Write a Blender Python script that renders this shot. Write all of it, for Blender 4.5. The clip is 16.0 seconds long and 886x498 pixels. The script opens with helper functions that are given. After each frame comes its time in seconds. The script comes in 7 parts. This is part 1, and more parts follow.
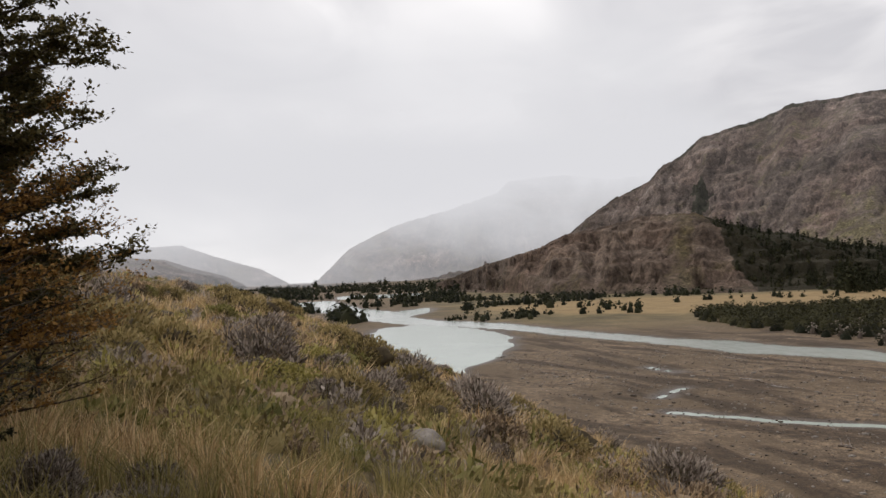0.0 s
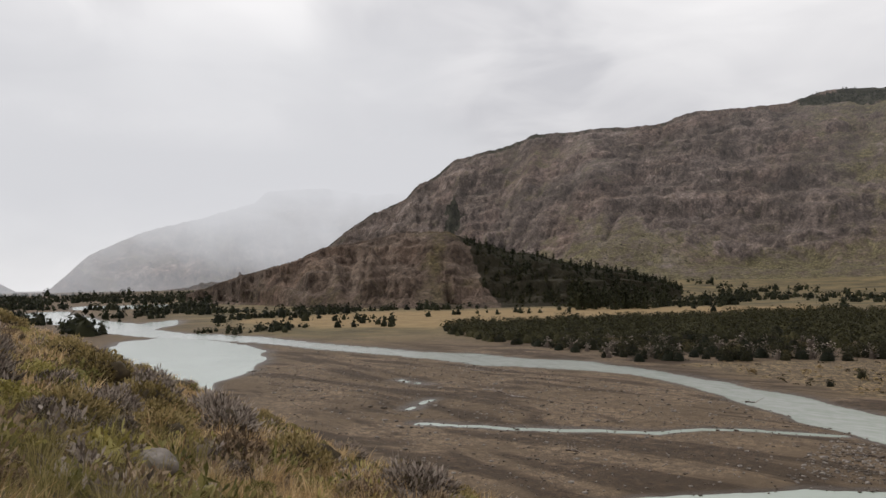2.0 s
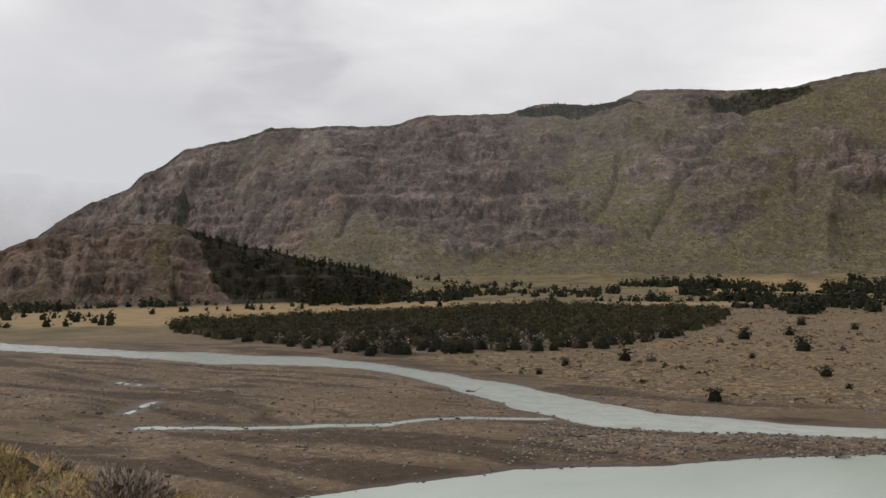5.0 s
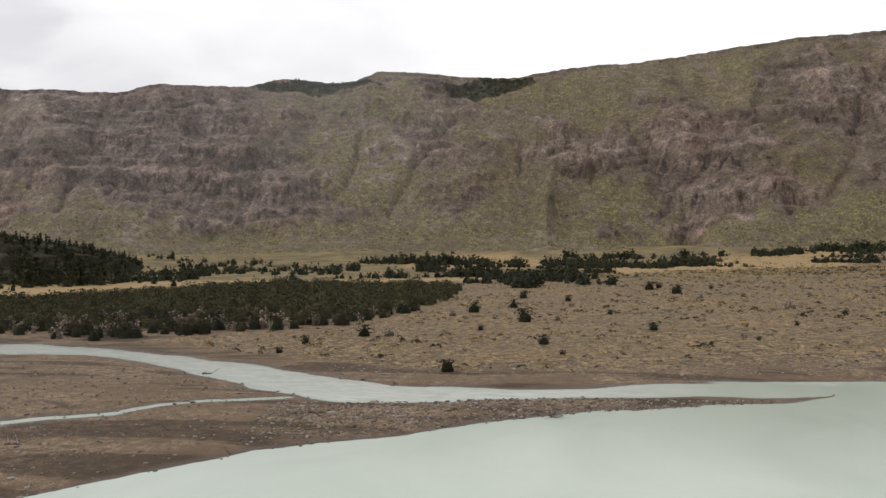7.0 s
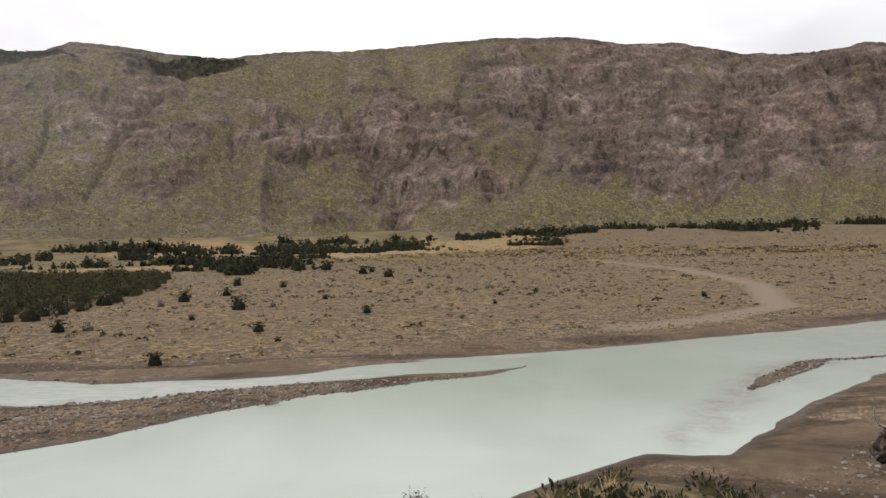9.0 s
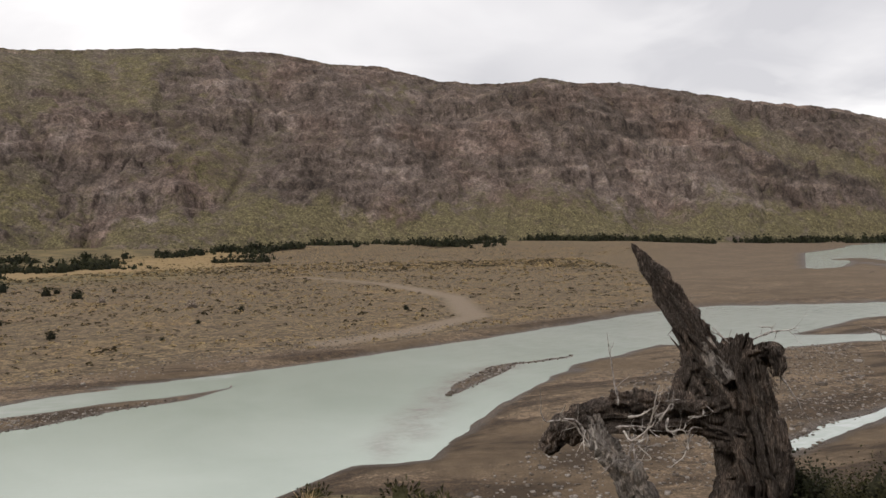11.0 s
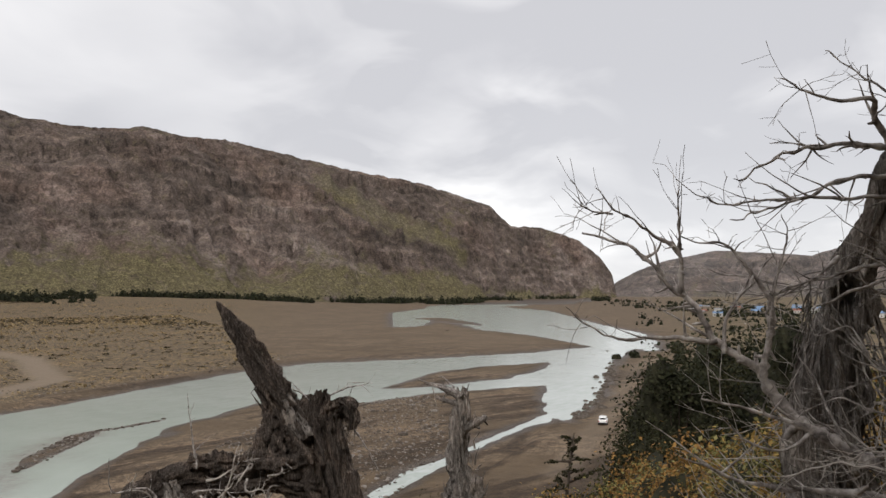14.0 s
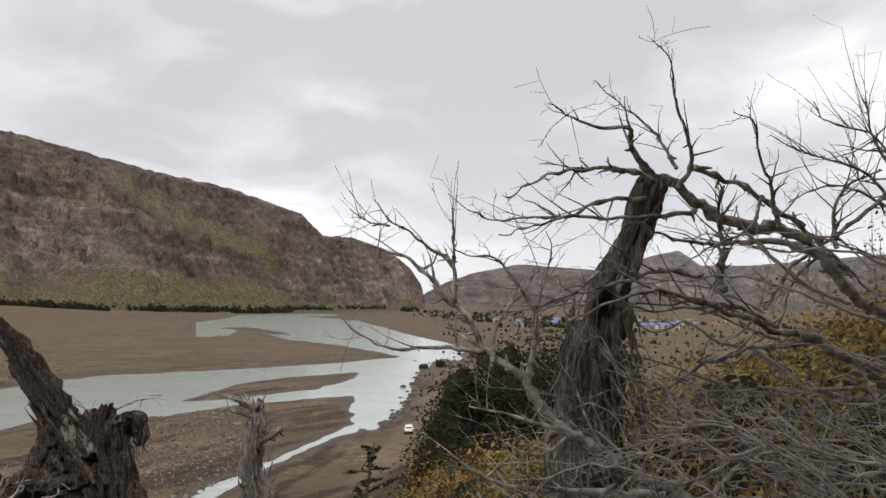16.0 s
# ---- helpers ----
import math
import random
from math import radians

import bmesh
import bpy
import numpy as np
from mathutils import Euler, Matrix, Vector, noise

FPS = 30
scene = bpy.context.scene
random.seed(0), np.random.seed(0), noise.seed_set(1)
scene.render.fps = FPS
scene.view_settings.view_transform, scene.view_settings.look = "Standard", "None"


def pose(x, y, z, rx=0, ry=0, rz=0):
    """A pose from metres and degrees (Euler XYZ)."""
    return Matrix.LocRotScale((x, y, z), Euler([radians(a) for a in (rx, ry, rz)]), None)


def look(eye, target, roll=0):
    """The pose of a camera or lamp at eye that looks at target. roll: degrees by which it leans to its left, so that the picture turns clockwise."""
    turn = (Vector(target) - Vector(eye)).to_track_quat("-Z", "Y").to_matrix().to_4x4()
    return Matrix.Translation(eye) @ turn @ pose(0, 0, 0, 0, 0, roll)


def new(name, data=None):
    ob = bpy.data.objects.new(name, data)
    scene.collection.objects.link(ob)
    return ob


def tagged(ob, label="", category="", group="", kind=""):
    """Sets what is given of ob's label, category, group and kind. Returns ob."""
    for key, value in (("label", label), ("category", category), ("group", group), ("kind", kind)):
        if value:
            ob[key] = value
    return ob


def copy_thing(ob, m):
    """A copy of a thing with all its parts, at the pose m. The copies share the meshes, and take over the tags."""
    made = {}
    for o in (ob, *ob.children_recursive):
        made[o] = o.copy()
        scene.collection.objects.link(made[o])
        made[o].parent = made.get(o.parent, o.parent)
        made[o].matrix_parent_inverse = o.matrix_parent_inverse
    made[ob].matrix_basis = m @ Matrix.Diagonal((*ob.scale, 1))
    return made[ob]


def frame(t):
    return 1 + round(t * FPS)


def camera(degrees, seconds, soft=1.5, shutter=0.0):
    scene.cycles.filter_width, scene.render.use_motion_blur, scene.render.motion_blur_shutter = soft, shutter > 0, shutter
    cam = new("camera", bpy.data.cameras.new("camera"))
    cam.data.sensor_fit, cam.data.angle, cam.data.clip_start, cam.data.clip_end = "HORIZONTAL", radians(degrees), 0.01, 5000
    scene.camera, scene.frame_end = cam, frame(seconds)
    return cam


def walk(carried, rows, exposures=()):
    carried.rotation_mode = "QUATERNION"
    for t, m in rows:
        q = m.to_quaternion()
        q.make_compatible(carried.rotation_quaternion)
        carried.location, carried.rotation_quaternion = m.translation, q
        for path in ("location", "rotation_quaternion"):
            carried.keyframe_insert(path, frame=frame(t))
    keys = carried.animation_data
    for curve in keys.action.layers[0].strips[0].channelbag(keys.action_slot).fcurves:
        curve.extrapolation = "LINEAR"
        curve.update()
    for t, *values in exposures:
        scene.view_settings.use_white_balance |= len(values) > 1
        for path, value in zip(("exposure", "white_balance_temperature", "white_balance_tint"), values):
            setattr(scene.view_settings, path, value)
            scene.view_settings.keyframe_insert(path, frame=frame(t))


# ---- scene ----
cam = camera(56.7, 16.0)

# seconds, heading (clockwise from +y), tilt and lean in degrees; the camera is held at arm's length from a turning body
TURNS = [
    (0.0, -67.43, 1.74, -2.18),
    (0.5, -64.22, 1.58, -2.29),
    (1.0, -60.20, 1.41, -1.61),
    (1.5, -55.60, 1.60, -1.21),
    (2.0, -50.60, 2.21, -0.92),
    (2.5, -45.61, 2.39, -0.64),
    (3.0, -42.73, 2.16, 0.02),
    (5.3, -29.63, 1.28, -0.77),
    (5.5, -27.69, 0.93, -0.82),
    (6.0, -22.87, 0.31, -0.98),
    (6.5, -18.50, 0.06, -0.94),
    (7.0, -14.31, -0.07, -0.73),
    (7.5, -9.75, -0.51, -1.04),
    (8.0, -4.49, -0.95, -1.32),
    (8.5, 0.71, -1.27, -0.81),
    (9.0, 5.35, -1.38, -1.09),
    (9.5, 9.93, -1.42, -1.45),
    (10.0, 15.80, -1.40, -1.00),
    (10.2, 17.92, -1.26, -1.10),
    (12.3, 37.16, 0.47, -0.06),
    (12.5, 38.97, 0.65, 0.18),
    (13.0, 43.44, 1.25, 0.34),
    (13.5, 48.23, 2.20, 0.18),
    (14.0, 52.87, 3.11, -0.06),
    (14.5, 57.01, 3.64, 0.85),
    (15.0, 60.57, 4.10, 1.23),
    (15.5, 63.82, 3.95, 1.04),
    (16.0, 65.97, 3.86, 0.57),
]
ARM, EYE = 0.5, 25.0


def held(heading, tilt, lean):
    a, e = radians(heading), radians(tilt)
    eye = Vector((ARM * math.sin(a), ARM * math.cos(a), EYE))
    way = Vector((math.sin(a) * math.cos(e), math.cos(a) * math.cos(e), math.sin(e)))
    return look(eye, eye + way * 10, lean)


walk(cam, [(t, held(h, e, l)) for t, h, e, l in TURNS],
     exposures=[(0.0, 0.24, 6600, 11.8), (2.0, 0.14, 6560, 11.2), (3.0, 0.08, 6540, 11.0), (5.5, 0.06, 6560, 11.3), (6.0, 0.02, 6560, 11.3), (6.5, 0.40, 6560, 11.0), (7.5, 0.48, 6580, 11.2), (9.0, 0.55, 6600, 11.5), (10.2, 0.55, 6600, 11.5),
                (12.3, -0.26, 6580, 12.0), (13.0, -0.30, 6540, 11.2), (13.5, 0.06, 6520, 11.0), (14.5, 0.27, 6480, 10.6), (16.0, 0.25, 6450, 10.5)])

# ---- light: a closed overcast deck, a weak wide sun behind it ----
world = bpy.data.worlds.new("overcast_sky")
scene.world = world
world.use_nodes = True


class Nodes:
    """Short hand for building a node tree."""

    def __init__(self, tree):
        self.tree = tree
        tree.nodes.clear()

    def add(self, kind, **given):
        n = self.tree.nodes.new(kind)
        for key, value in given.items():
            if key == "op":
                n.operation = value
            elif key == "blend":
                n.blend_type = value
            elif key == "data":
                n.data_type = value
        return n

    def put(self, socket, value):
        if isinstance(value, bpy.types.NodeSocket):
            self.tree.links.new(value, socket)
        elif isinstance(value, (tuple, list)) and len(value) == 3 and socket.type == "RGBA":
            socket.default_value = (*value, 1)
        else:
            socket.default_value = value

    def math(self, op, a, b=0.0, clamp=False):
        n = self.add("ShaderNodeMath", op=op)
        n.use_clamp = clamp
        self.put(n.inputs[0], a)
        self.put(n.inputs[1], b)
        return n.outputs[0]

    def mix(self, fac, a, b, blend="MIX"):
        n = self.add("ShaderNodeMix", data="RGBA", blend=blend)
        self.put(n.inputs[0], fac)
        self.put(n.inputs[6], a)
        self.put(n.inputs[7], b)
        return n.outputs[2]

    def noise(self, scale, detail=4.0, rough=0.55, vector=None, distort=0.0):
        n = self.add("ShaderNodeTexNoise")
        self.put(n.inputs["Scale"], scale)
        self.put(n.inputs["Detail"], detail)
        self.put(n.inputs["Roughness"], rough)
        self.put(n.inputs["Distortion"], distort)
        if vector is not None:
            self.put(n.inputs["Vector"], vector)
        return n.outputs[0]

    def cells(self, scale, vector=None, out="Color"):
        n = self.add("ShaderNodeTexVoronoi")
        self.put(n.inputs["Scale"], scale)
        if vector is not None:
            self.put(n.inputs["Vector"], vector)
        return n.outputs[out]

    def ramp(self, fac, *stops):
        n = self.add("ShaderNodeValToRGB")
        el = n.color_ramp.elements
        while len(el) < len(stops):
            el.new(0.5)
        for e, (p, c) in zip(el, stops):
            e.position = p
            e.color = (*c, 1) if isinstance(c, tuple) else (c, c, c, 1)
        self.put(n.inputs[0], fac)
        return n.outputs[0]

    def coord(self, which="Object", scale=(1, 1, 1)):
        c = self.add("ShaderNodeTexCoord").outputs[which]
        m = self.add("ShaderNodeMapping")
        self.put(m.inputs["Vector"], c)
        m.inputs["Scale"].default_value = scale
        return m.outputs[0]

    def attr(self, name):
        n = self.add("ShaderNodeAttribute")
        n.attribute_name = name
        return n.outputs["Fac"]


SUN_TURN, SUN_UP = 250.0, 42.0
w = Nodes(world.node_tree)
sky = w.add("ShaderNodeTexSky")
sky.sky_type = "NISHITA"
sky.sun_disc = False
sky.sun_elevation, sky.sun_rotation = radians(SUN_UP), radians(SUN_TURN)
way = w.add("ShaderNodeTexCoord").outputs["Generated"]
split = w.add("ShaderNodeSeparateXYZ")
w.put(split.inputs[0], way)
rise = w.math("ADD", w.math("MAXIMUM", split.outputs[2], 0.0), 0.22)
deck = w.add("ShaderNodeCombineXYZ")
w.put(deck.inputs[0], w.math("DIVIDE", split.outputs[0], rise))
w.put(deck.inputs[1], w.math("DIVIDE", split.outputs[1], rise))
big = w.noise(0.75, 3.0, 0.45, deck.outputs[0], 0.3)
fine = w.noise(2.6, 4.0, 0.5, deck.outputs[0], 0.5)
cover = w.math("ADD", w.math("MULTIPLY", big, 0.75), w.math("MULTIPLY", fine, 0.25))
for heading, rise_, reach, much in ((-51, 14.5, 11, -0.13), (-92, 17, 20, -0.09), (-75, 20, 30, -0.05), (-84.4, 3.0, 6, 0.10), (-65, 13.5, 8, 0.09), (0, 14, 40, 0.02), (51, 17, 14, -0.13), (74, 20, 26, -0.22), (58.5, 9.5, 9, 0.17), (44, 8, 14, 0.05)):
    face_ = w.add("ShaderNodeVectorMath")
    face_.operation = "DOT_PRODUCT"
    w.put(face_.inputs[0], way)
    face_.inputs[1].default_value = (math.sin(radians(heading)) * math.cos(radians(rise_)), math.cos(radians(heading)) * math.cos(radians(rise_)), math.sin(radians(rise_)))
    turn_ = w.math("ADD", w.math("ARCCOSINE", face_.outputs["Value"]), w.math("MULTIPLY", w.math("SUBTRACT", fine, 0.5), radians(reach) * 1.2))
    bank = w.math("SUBTRACT", 1.0, w.math("DIVIDE", turn_, radians(reach)), True)
    cover = w.math("ADD", cover, w.math("MULTIPLY", w.math("MULTIPLY", bank, w.math("SUBTRACT", 2.0, bank)), much))
cloud = w.ramp(cover, (0.34, (0.56, 0.56, 0.58)), (0.5, (0.77, 0.765, 0.77)), (0.64, (1.02, 1.01, 1.0)))
low = w.ramp(split.outputs[2], (0.0, 1.0), (0.16, 0.0))
cloud = w.mix(w.math("MULTIPLY", low, 0.55), cloud, (0.94, 0.95, 0.96))
clear = w.mix(1.0, sky.outputs[0], (0.10, 0.10, 0.10), "MULTIPLY")
sheet = w.mix(0.94, clear, cloud)
back = w.add("ShaderNodeBackground")
w.put(back.inputs[0], sheet)
w.put(back.inputs[1], 1.0)
w.put(w.add("ShaderNodeOutputWorld").inputs[0], back.outputs[0])

sun = new("sun", bpy.data.lights.new("sun", "SUN"))
sun.data.energy, sun.data.angle, sun.data.color = 1.1, radians(12), (1.0, 0.96, 0.9)
sun.matrix_world = look((0, 0, 0), (-math.sin(radians(SUN_TURN)) * math.cos(radians(SUN_UP)),
                                    -math.cos(radians(SUN_TURN)) * math.cos(radians(SUN_UP)), -math.sin(radians(SUN_UP))))

# ---- materials ----
def surface(name, colour, rough=0.85, bump=None, strength=0.3, distance=0.05, spec=0.3, thin=0.0, **more):
    """A Principled material; colour and bump are functions of the node short hand that give a socket or a value."""
    m = bpy.data.materials.new(name)
    m.use_nodes = True
    n = Nodes(m.node_tree)
    p = n.add("ShaderNodeBsdfPrincipled")
    tint = colour(n) if callable(colour) else colour
    n.put(p.inputs["Base Color"], tint)
    n.put(p.inputs["Roughness"], rough(n) if callable(rough) else rough)
    n.put(p.inputs["Specular IOR Level"], spec)
    for key, value in more.items():
        n.put(p.inputs[key.replace("_", " ")], value(n) if callable(value) else value)
    if bump:
        b = n.add("ShaderNodeBump")
        n.put(b.inputs["Strength"], strength)
        n.put(b.inputs["Distance"], distance)
        n.put(b.inputs["Height"], bump(n))
        n.put(p.inputs["Normal"], b.outputs[0])
    end = p.outputs[0]
    if thin:  # leaves let light through
        leaf = n.add("ShaderNodeBsdfTranslucent")
        n.put(leaf.inputs[0], tint)
        both = n.add("ShaderNodeMixShader")
        n.put(both.inputs[0], thin)
        n.put(both.inputs[1], p.outputs[0])
        n.put(both.inputs[2], leaf.outputs[0])
        end = both.outputs[0]
    n.put(n.add("ShaderNodeOutputMaterial").inputs[0], end)
    return m


def ground_colour(n):
    c = n.coord()
    speck = n.noise(2.6, 6, 0.85, c)
    pebble = n.ramp(n.math("MULTIPLY", n.cells(5.5, c, "Color"), 1.0), (0.15, (0.046, 0.031, 0.020)), (0.5, (0.114, 0.080, 0.051)), (0.85, (0.308, 0.232, 0.158)))
    patch = n.noise(0.035, 4, 0.6, c, 0.8)
    gravel = n.ramp(speck, (0.32, (0.064, 0.043, 0.026)), (0.52, (0.128, 0.088, 0.053)), (0.70, (0.245, 0.175, 0.112)))
    gravel = n.mix(0.40, gravel, pebble)
    clump = n.noise(0.55, 5, 0.8, n.coord(scale=(1.0, 1.0, 1.0)), 0.3)
    gravel = n.mix(0.85, gravel, n.mix(1.0, gravel, n.ramp(clump, (0.36, 0.45), (0.5, 0.95), (0.62, 1.75)), "MULTIPLY"))
    sand = n.ramp(n.noise(0.5, 4, 0.6, c), (0.3, (0.084, 0.057, 0.033)), (0.7, (0.124, 0.087, 0.052)))
    gravel = n.mix(n.ramp(patch, (0.42, 0.0), (0.58, 0.9)), gravel, sand)
    streak = n.noise(0.020, 4, 0.55, n.coord(scale=(0.8, 3.0, 1.0)), 1.8)
    damp = n.math("MAXIMUM", n.math("MULTIPLY", n.ramp(streak, (0.49, 0.0), (0.56, 1.0)), n.attr("bar")), n.attr("wet"), True)
    gravel = n.mix(n.math("MULTIPLY", damp, 0.9), gravel, n.mix(1.0, gravel, (0.38, 0.345, 0.315), "MULTIPLY"))
    pale = n.ramp(n.noise(0.05, 4, 0.6, n.coord(scale=(0.7, 2.2, 1.0)), 1.2), (0.55, 0.0), (0.68, 0.55))
    gravel = n.mix(n.math("MULTIPLY", pale, n.math("SUBTRACT", 1.0, damp)), gravel, n.mix(1.0, gravel, (1.35, 1.32, 1.28), "MULTIPLY"))
    tuft = n.noise(1.3, 5, 0.75, c)
    dry = n.ramp(tuft, (0.36, (0.038, 0.027, 0.016)), (0.48, (0.098, 0.070, 0.040)), (0.56, (0.165, 0.117, 0.062)), (0.66, (0.31, 0.222, 0.112)))
    hump = n.noise(0.42, 5, 0.8, c, 0.4)
    dry = n.mix(0.9, dry, n.mix(1.0, dry, n.ramp(hump, (0.38, 0.26), (0.48, 0.85), (0.60, 1.9)), "MULTIPLY"))
    dry = n.mix(n.ramp(n.noise(0.05, 4, 0.6, c), (0.46, 0.0), (0.64, 0.5)), dry, gravel)
    dry = n.mix(n.ramp(n.noise(0.55, 3, 0.6, c), (0.58, 0.0), (0.65, 0.7)), dry, (0.040, 0.034, 0.020))
    dry = n.mix(n.ramp(n.noise(0.022, 4, 0.6, c, 0.5), (0.52, 0.0), (0.66, 0.55)), dry, n.mix(1.0, dry, (1.45, 1.32, 1.08), "MULTIPLY"))
    field = n.ramp(n.noise(0.08, 5, 0.6, c), (0.3, (0.185, 0.125, 0.056)), (0.7, (0.300, 0.210, 0.100)))
    meadow = n.ramp(n.noise(0.03, 5, 0.65, c), (0.32, (0.060, 0.047, 0.023)), (0.5, (0.122, 0.094, 0.044)), (0.7, (0.225, 0.165, 0.078)))
    turf = n.ramp(n.noise(2.6, 6, 0.72, c), (0.3, (0.040, 0.031, 0.016)), (0.5, (0.115, 0.086, 0.043)), (0.72, (0.26, 0.195, 0.10)))
    out = n.mix(n.attr("steppe"), gravel, dry)
    out = n.mix(n.attr("meadow"), out, meadow)
    out = n.mix(n.attr("field"), out, field)
    out = n.mix(n.attr("track"), out, (0.21, 0.162, 0.116))
    return n.mix(n.attr("bluff"), out, turf)


GROUND = surface("river_gravel_and_turf", ground_colour, lambda n: n.math("SUBTRACT", 0.92, n.math("MULTIPLY", n.attr("wet"), 0.45)),
                 lambda n: n.noise(2.2, 5, 0.7, n.coord()), 0.5, 0.25)


def water_colour(n):
    silt = n.noise(0.03, 3, 0.5, n.coord(scale=(1.6, 1, 1)), 0.6)
    deep = n.ramp(silt, (0.3, (0.315, 0.370, 0.310)), (0.7, (0.37, 0.425, 0.365)))
    wave = n.noise(0.35, 4, 0.65, n.coord(scale=(0.6, 1.6, 1)), 0.8)
    # riffles and the sky's reflection painted into the water as a whiter colour
    deep = n.mix(n.math("MULTIPLY", n.attr("riffle_sheen"), n.ramp(wave, (0.36, 0.25), (0.6, 0.9))), deep, (0.52, 0.545, 0.525))
    bed = n.ramp(n.noise(1.2, 5, 0.7, n.coord()), (0.4, (0.13, 0.10, 0.085)), (0.6, (0.24, 0.20, 0.175)))
    return n.mix(n.math("MULTIPLY", n.attr("shallow"), n.ramp(n.noise(0.22, 5, 0.65, n.coord(), 0.5), (0.36, 0.2), (0.6, 0.75))), deep, bed)


WATER = surface("glacial_water", water_colour, 0.16,
                lambda n: n.noise(0.9, 4, 0.6, n.coord(scale=(1, 1.5, 1)), 0.4), 0.12, 0.12, 0.5)


def rock_colour(n):
    c = n.coord()
    tone = n.math("ADD", n.math("MULTIPLY", n.noise(0.012, 6, 0.66, n.coord(scale=(1, 1, 1.4)), 0.5), 0.6), n.math("MULTIPLY", n.noise(0.0035, 4, 0.6, c, 0.8), 0.4))
    rock = n.ramp(tone, (0.38, (0.066, 0.052, 0.044)), (0.47, (0.105, 0.082, 0.069)), (0.55, (0.142, 0.111, 0.096)), (0.64, (0.224, 0.184, 0.161)))
    column = n.noise(0.075, 5, 0.68, n.coord(scale=(1, 1, 0.12)), 0.5)
    joint = n.ramp(column, (0.38, 0.52), (0.47, 1.0), (0.66, 1.2))
    rock = n.mix(n.math("ADD", 0.45, n.math("MULTIPLY", n.attr("cliff"), 0.55)), rock, n.mix(1.0, rock, joint, "MULTIPLY"))
    block = n.math("MULTIPLY", n.cells(0.05, n.coord(scale=(1, 1, 0.9))), 1.0)
    rock = n.mix(0.6, rock, n.mix(1.0, rock, n.ramp(block, (0.1, 0.62), (0.5, 1.0), (0.9, 1.45)), "MULTIPLY"))
    grit = n.noise(0.20, 5, 0.8, c)
    rock = n.mix(0.85, rock, n.mix(1.0, rock, n.ramp(grit, (0.36, 0.45), (0.5, 1.0), (0.64, 1.7)), "MULTIPLY"))
    rust = n.noise(0.005, 3, 0.5, c)
    rock = n.mix(n.ramp(rust, (0.50, 0.0), (0.64, 0.22)), rock, n.mix(1.0, rock, (1.25, 0.92, 0.78), "MULTIPLY"))
    # ledge tops painted paler, as if lit from above
    rock = n.mix(n.math("MULTIPLY", n.attr("lit_cap"), n.ramp(n.noise(0.03, 4, 0.6, c), (0.42, 0.0), (0.56, 0.8))), rock, n.mix(1.0, rock, (1.6, 1.57, 1.52), "MULTIPLY"))
    green = n.ramp(n.noise(0.09, 6, 0.78, c), (0.32, (0.057, 0.047, 0.032)), (0.48, (0.113, 0.096, 0.064)), (0.68, (0.205, 0.171, 0.114)))
    fleck = n.noise(0.30, 4, 0.75, c)
    green = n.mix(0.85, green, n.mix(1.0, green, n.ramp(fleck, (0.38, 0.42), (0.49, 1.0), (0.60, 1.7)), "MULTIPLY"))
    lush = n.noise(0.006, 3, 0.5, c)
    green = n.mix(n.math("MAXIMUM", n.ramp(lush, (0.46, 0.0), (0.60, 0.8)), n.attr("lush")), green, n.mix(1.0, green, (1.03, 1.05, 0.74), "MULTIPLY"))
    scrub = n.ramp(n.noise(0.12, 3, 0.6, c), (0.58, 0.0), (0.64, 0.6))
    green = n.mix(scrub, green, (0.040, 0.037, 0.021))
    g = n.math("ADD", n.attr("grass"), n.math("MULTIPLY", n.math("SUBTRACT", n.noise(0.030, 8, 0.80, c), 0.5), 2.9))
    out = n.mix(n.ramp(g, (0.26, 0.0), (0.74, 0.9)), rock, green)
    wood = n.math("ADD", n.attr("wood"), n.math("MULTIPLY", n.math("SUBTRACT", n.noise(0.03, 5, 0.7, c), 0.5), 1.0))
    return n.mix(n.ramp(wood, (0.45, 0.0), (0.58, 0.92)), out, (0.036, 0.035, 0.022))


def rock_relief(n):
    joint = n.noise(0.055, 5, 0.65, n.coord(scale=(1, 1, 0.10)), 0.5)
    chip = n.noise(0.09, 6, 0.68, n.coord(), 0.2)
    return n.math("ADD", n.math("MULTIPLY", n.math("MULTIPLY", joint, n.attr("cliff")), 1.0), chip)


ROCK = surface("volcanic_cliff", rock_colour, 0.95, rock_relief, 1.0, 7.0, 0.15)


KNOLL_ROCK = surface("dark_brown_crag", lambda n: n.mix(1.0, rock_colour(n), (0.70, 0.655, 0.59), "MULTIPLY"), 0.95, rock_relief, 1.0, 4.0, 0.15)


def mottled(name, dark, mid, light, scale=6.0, rough=0.8, thin=0.25):
    """Plant or wood colour that varies from piece to piece and over each piece."""
    def colour(n):
        pick = n.add("ShaderNodeNewGeometry").outputs["Random Per Island"]
        lone = n.add("ShaderNodeObjectInfo").outputs["Random"]
        grain = n.noise(scale * 4, 5, 0.75, n.coord())
        v = n.math("ADD", n.math("MULTIPLY", pick, 0.78), n.math("MULTIPLY", n.math("SUBTRACT", grain, 0.36), 0.70))
        v = n.math("ADD", v, n.math("MULTIPLY", n.math("SUBTRACT", lone, 0.3), 0.30))
        return n.ramp(v, (0.15, dark), (0.5, mid), (0.85, light))
    return surface(name, colour, rough, lambda n: n.noise(scale * 4, 5, 0.75, n.coord()), 0.5, 0.03, 0.2, thin)


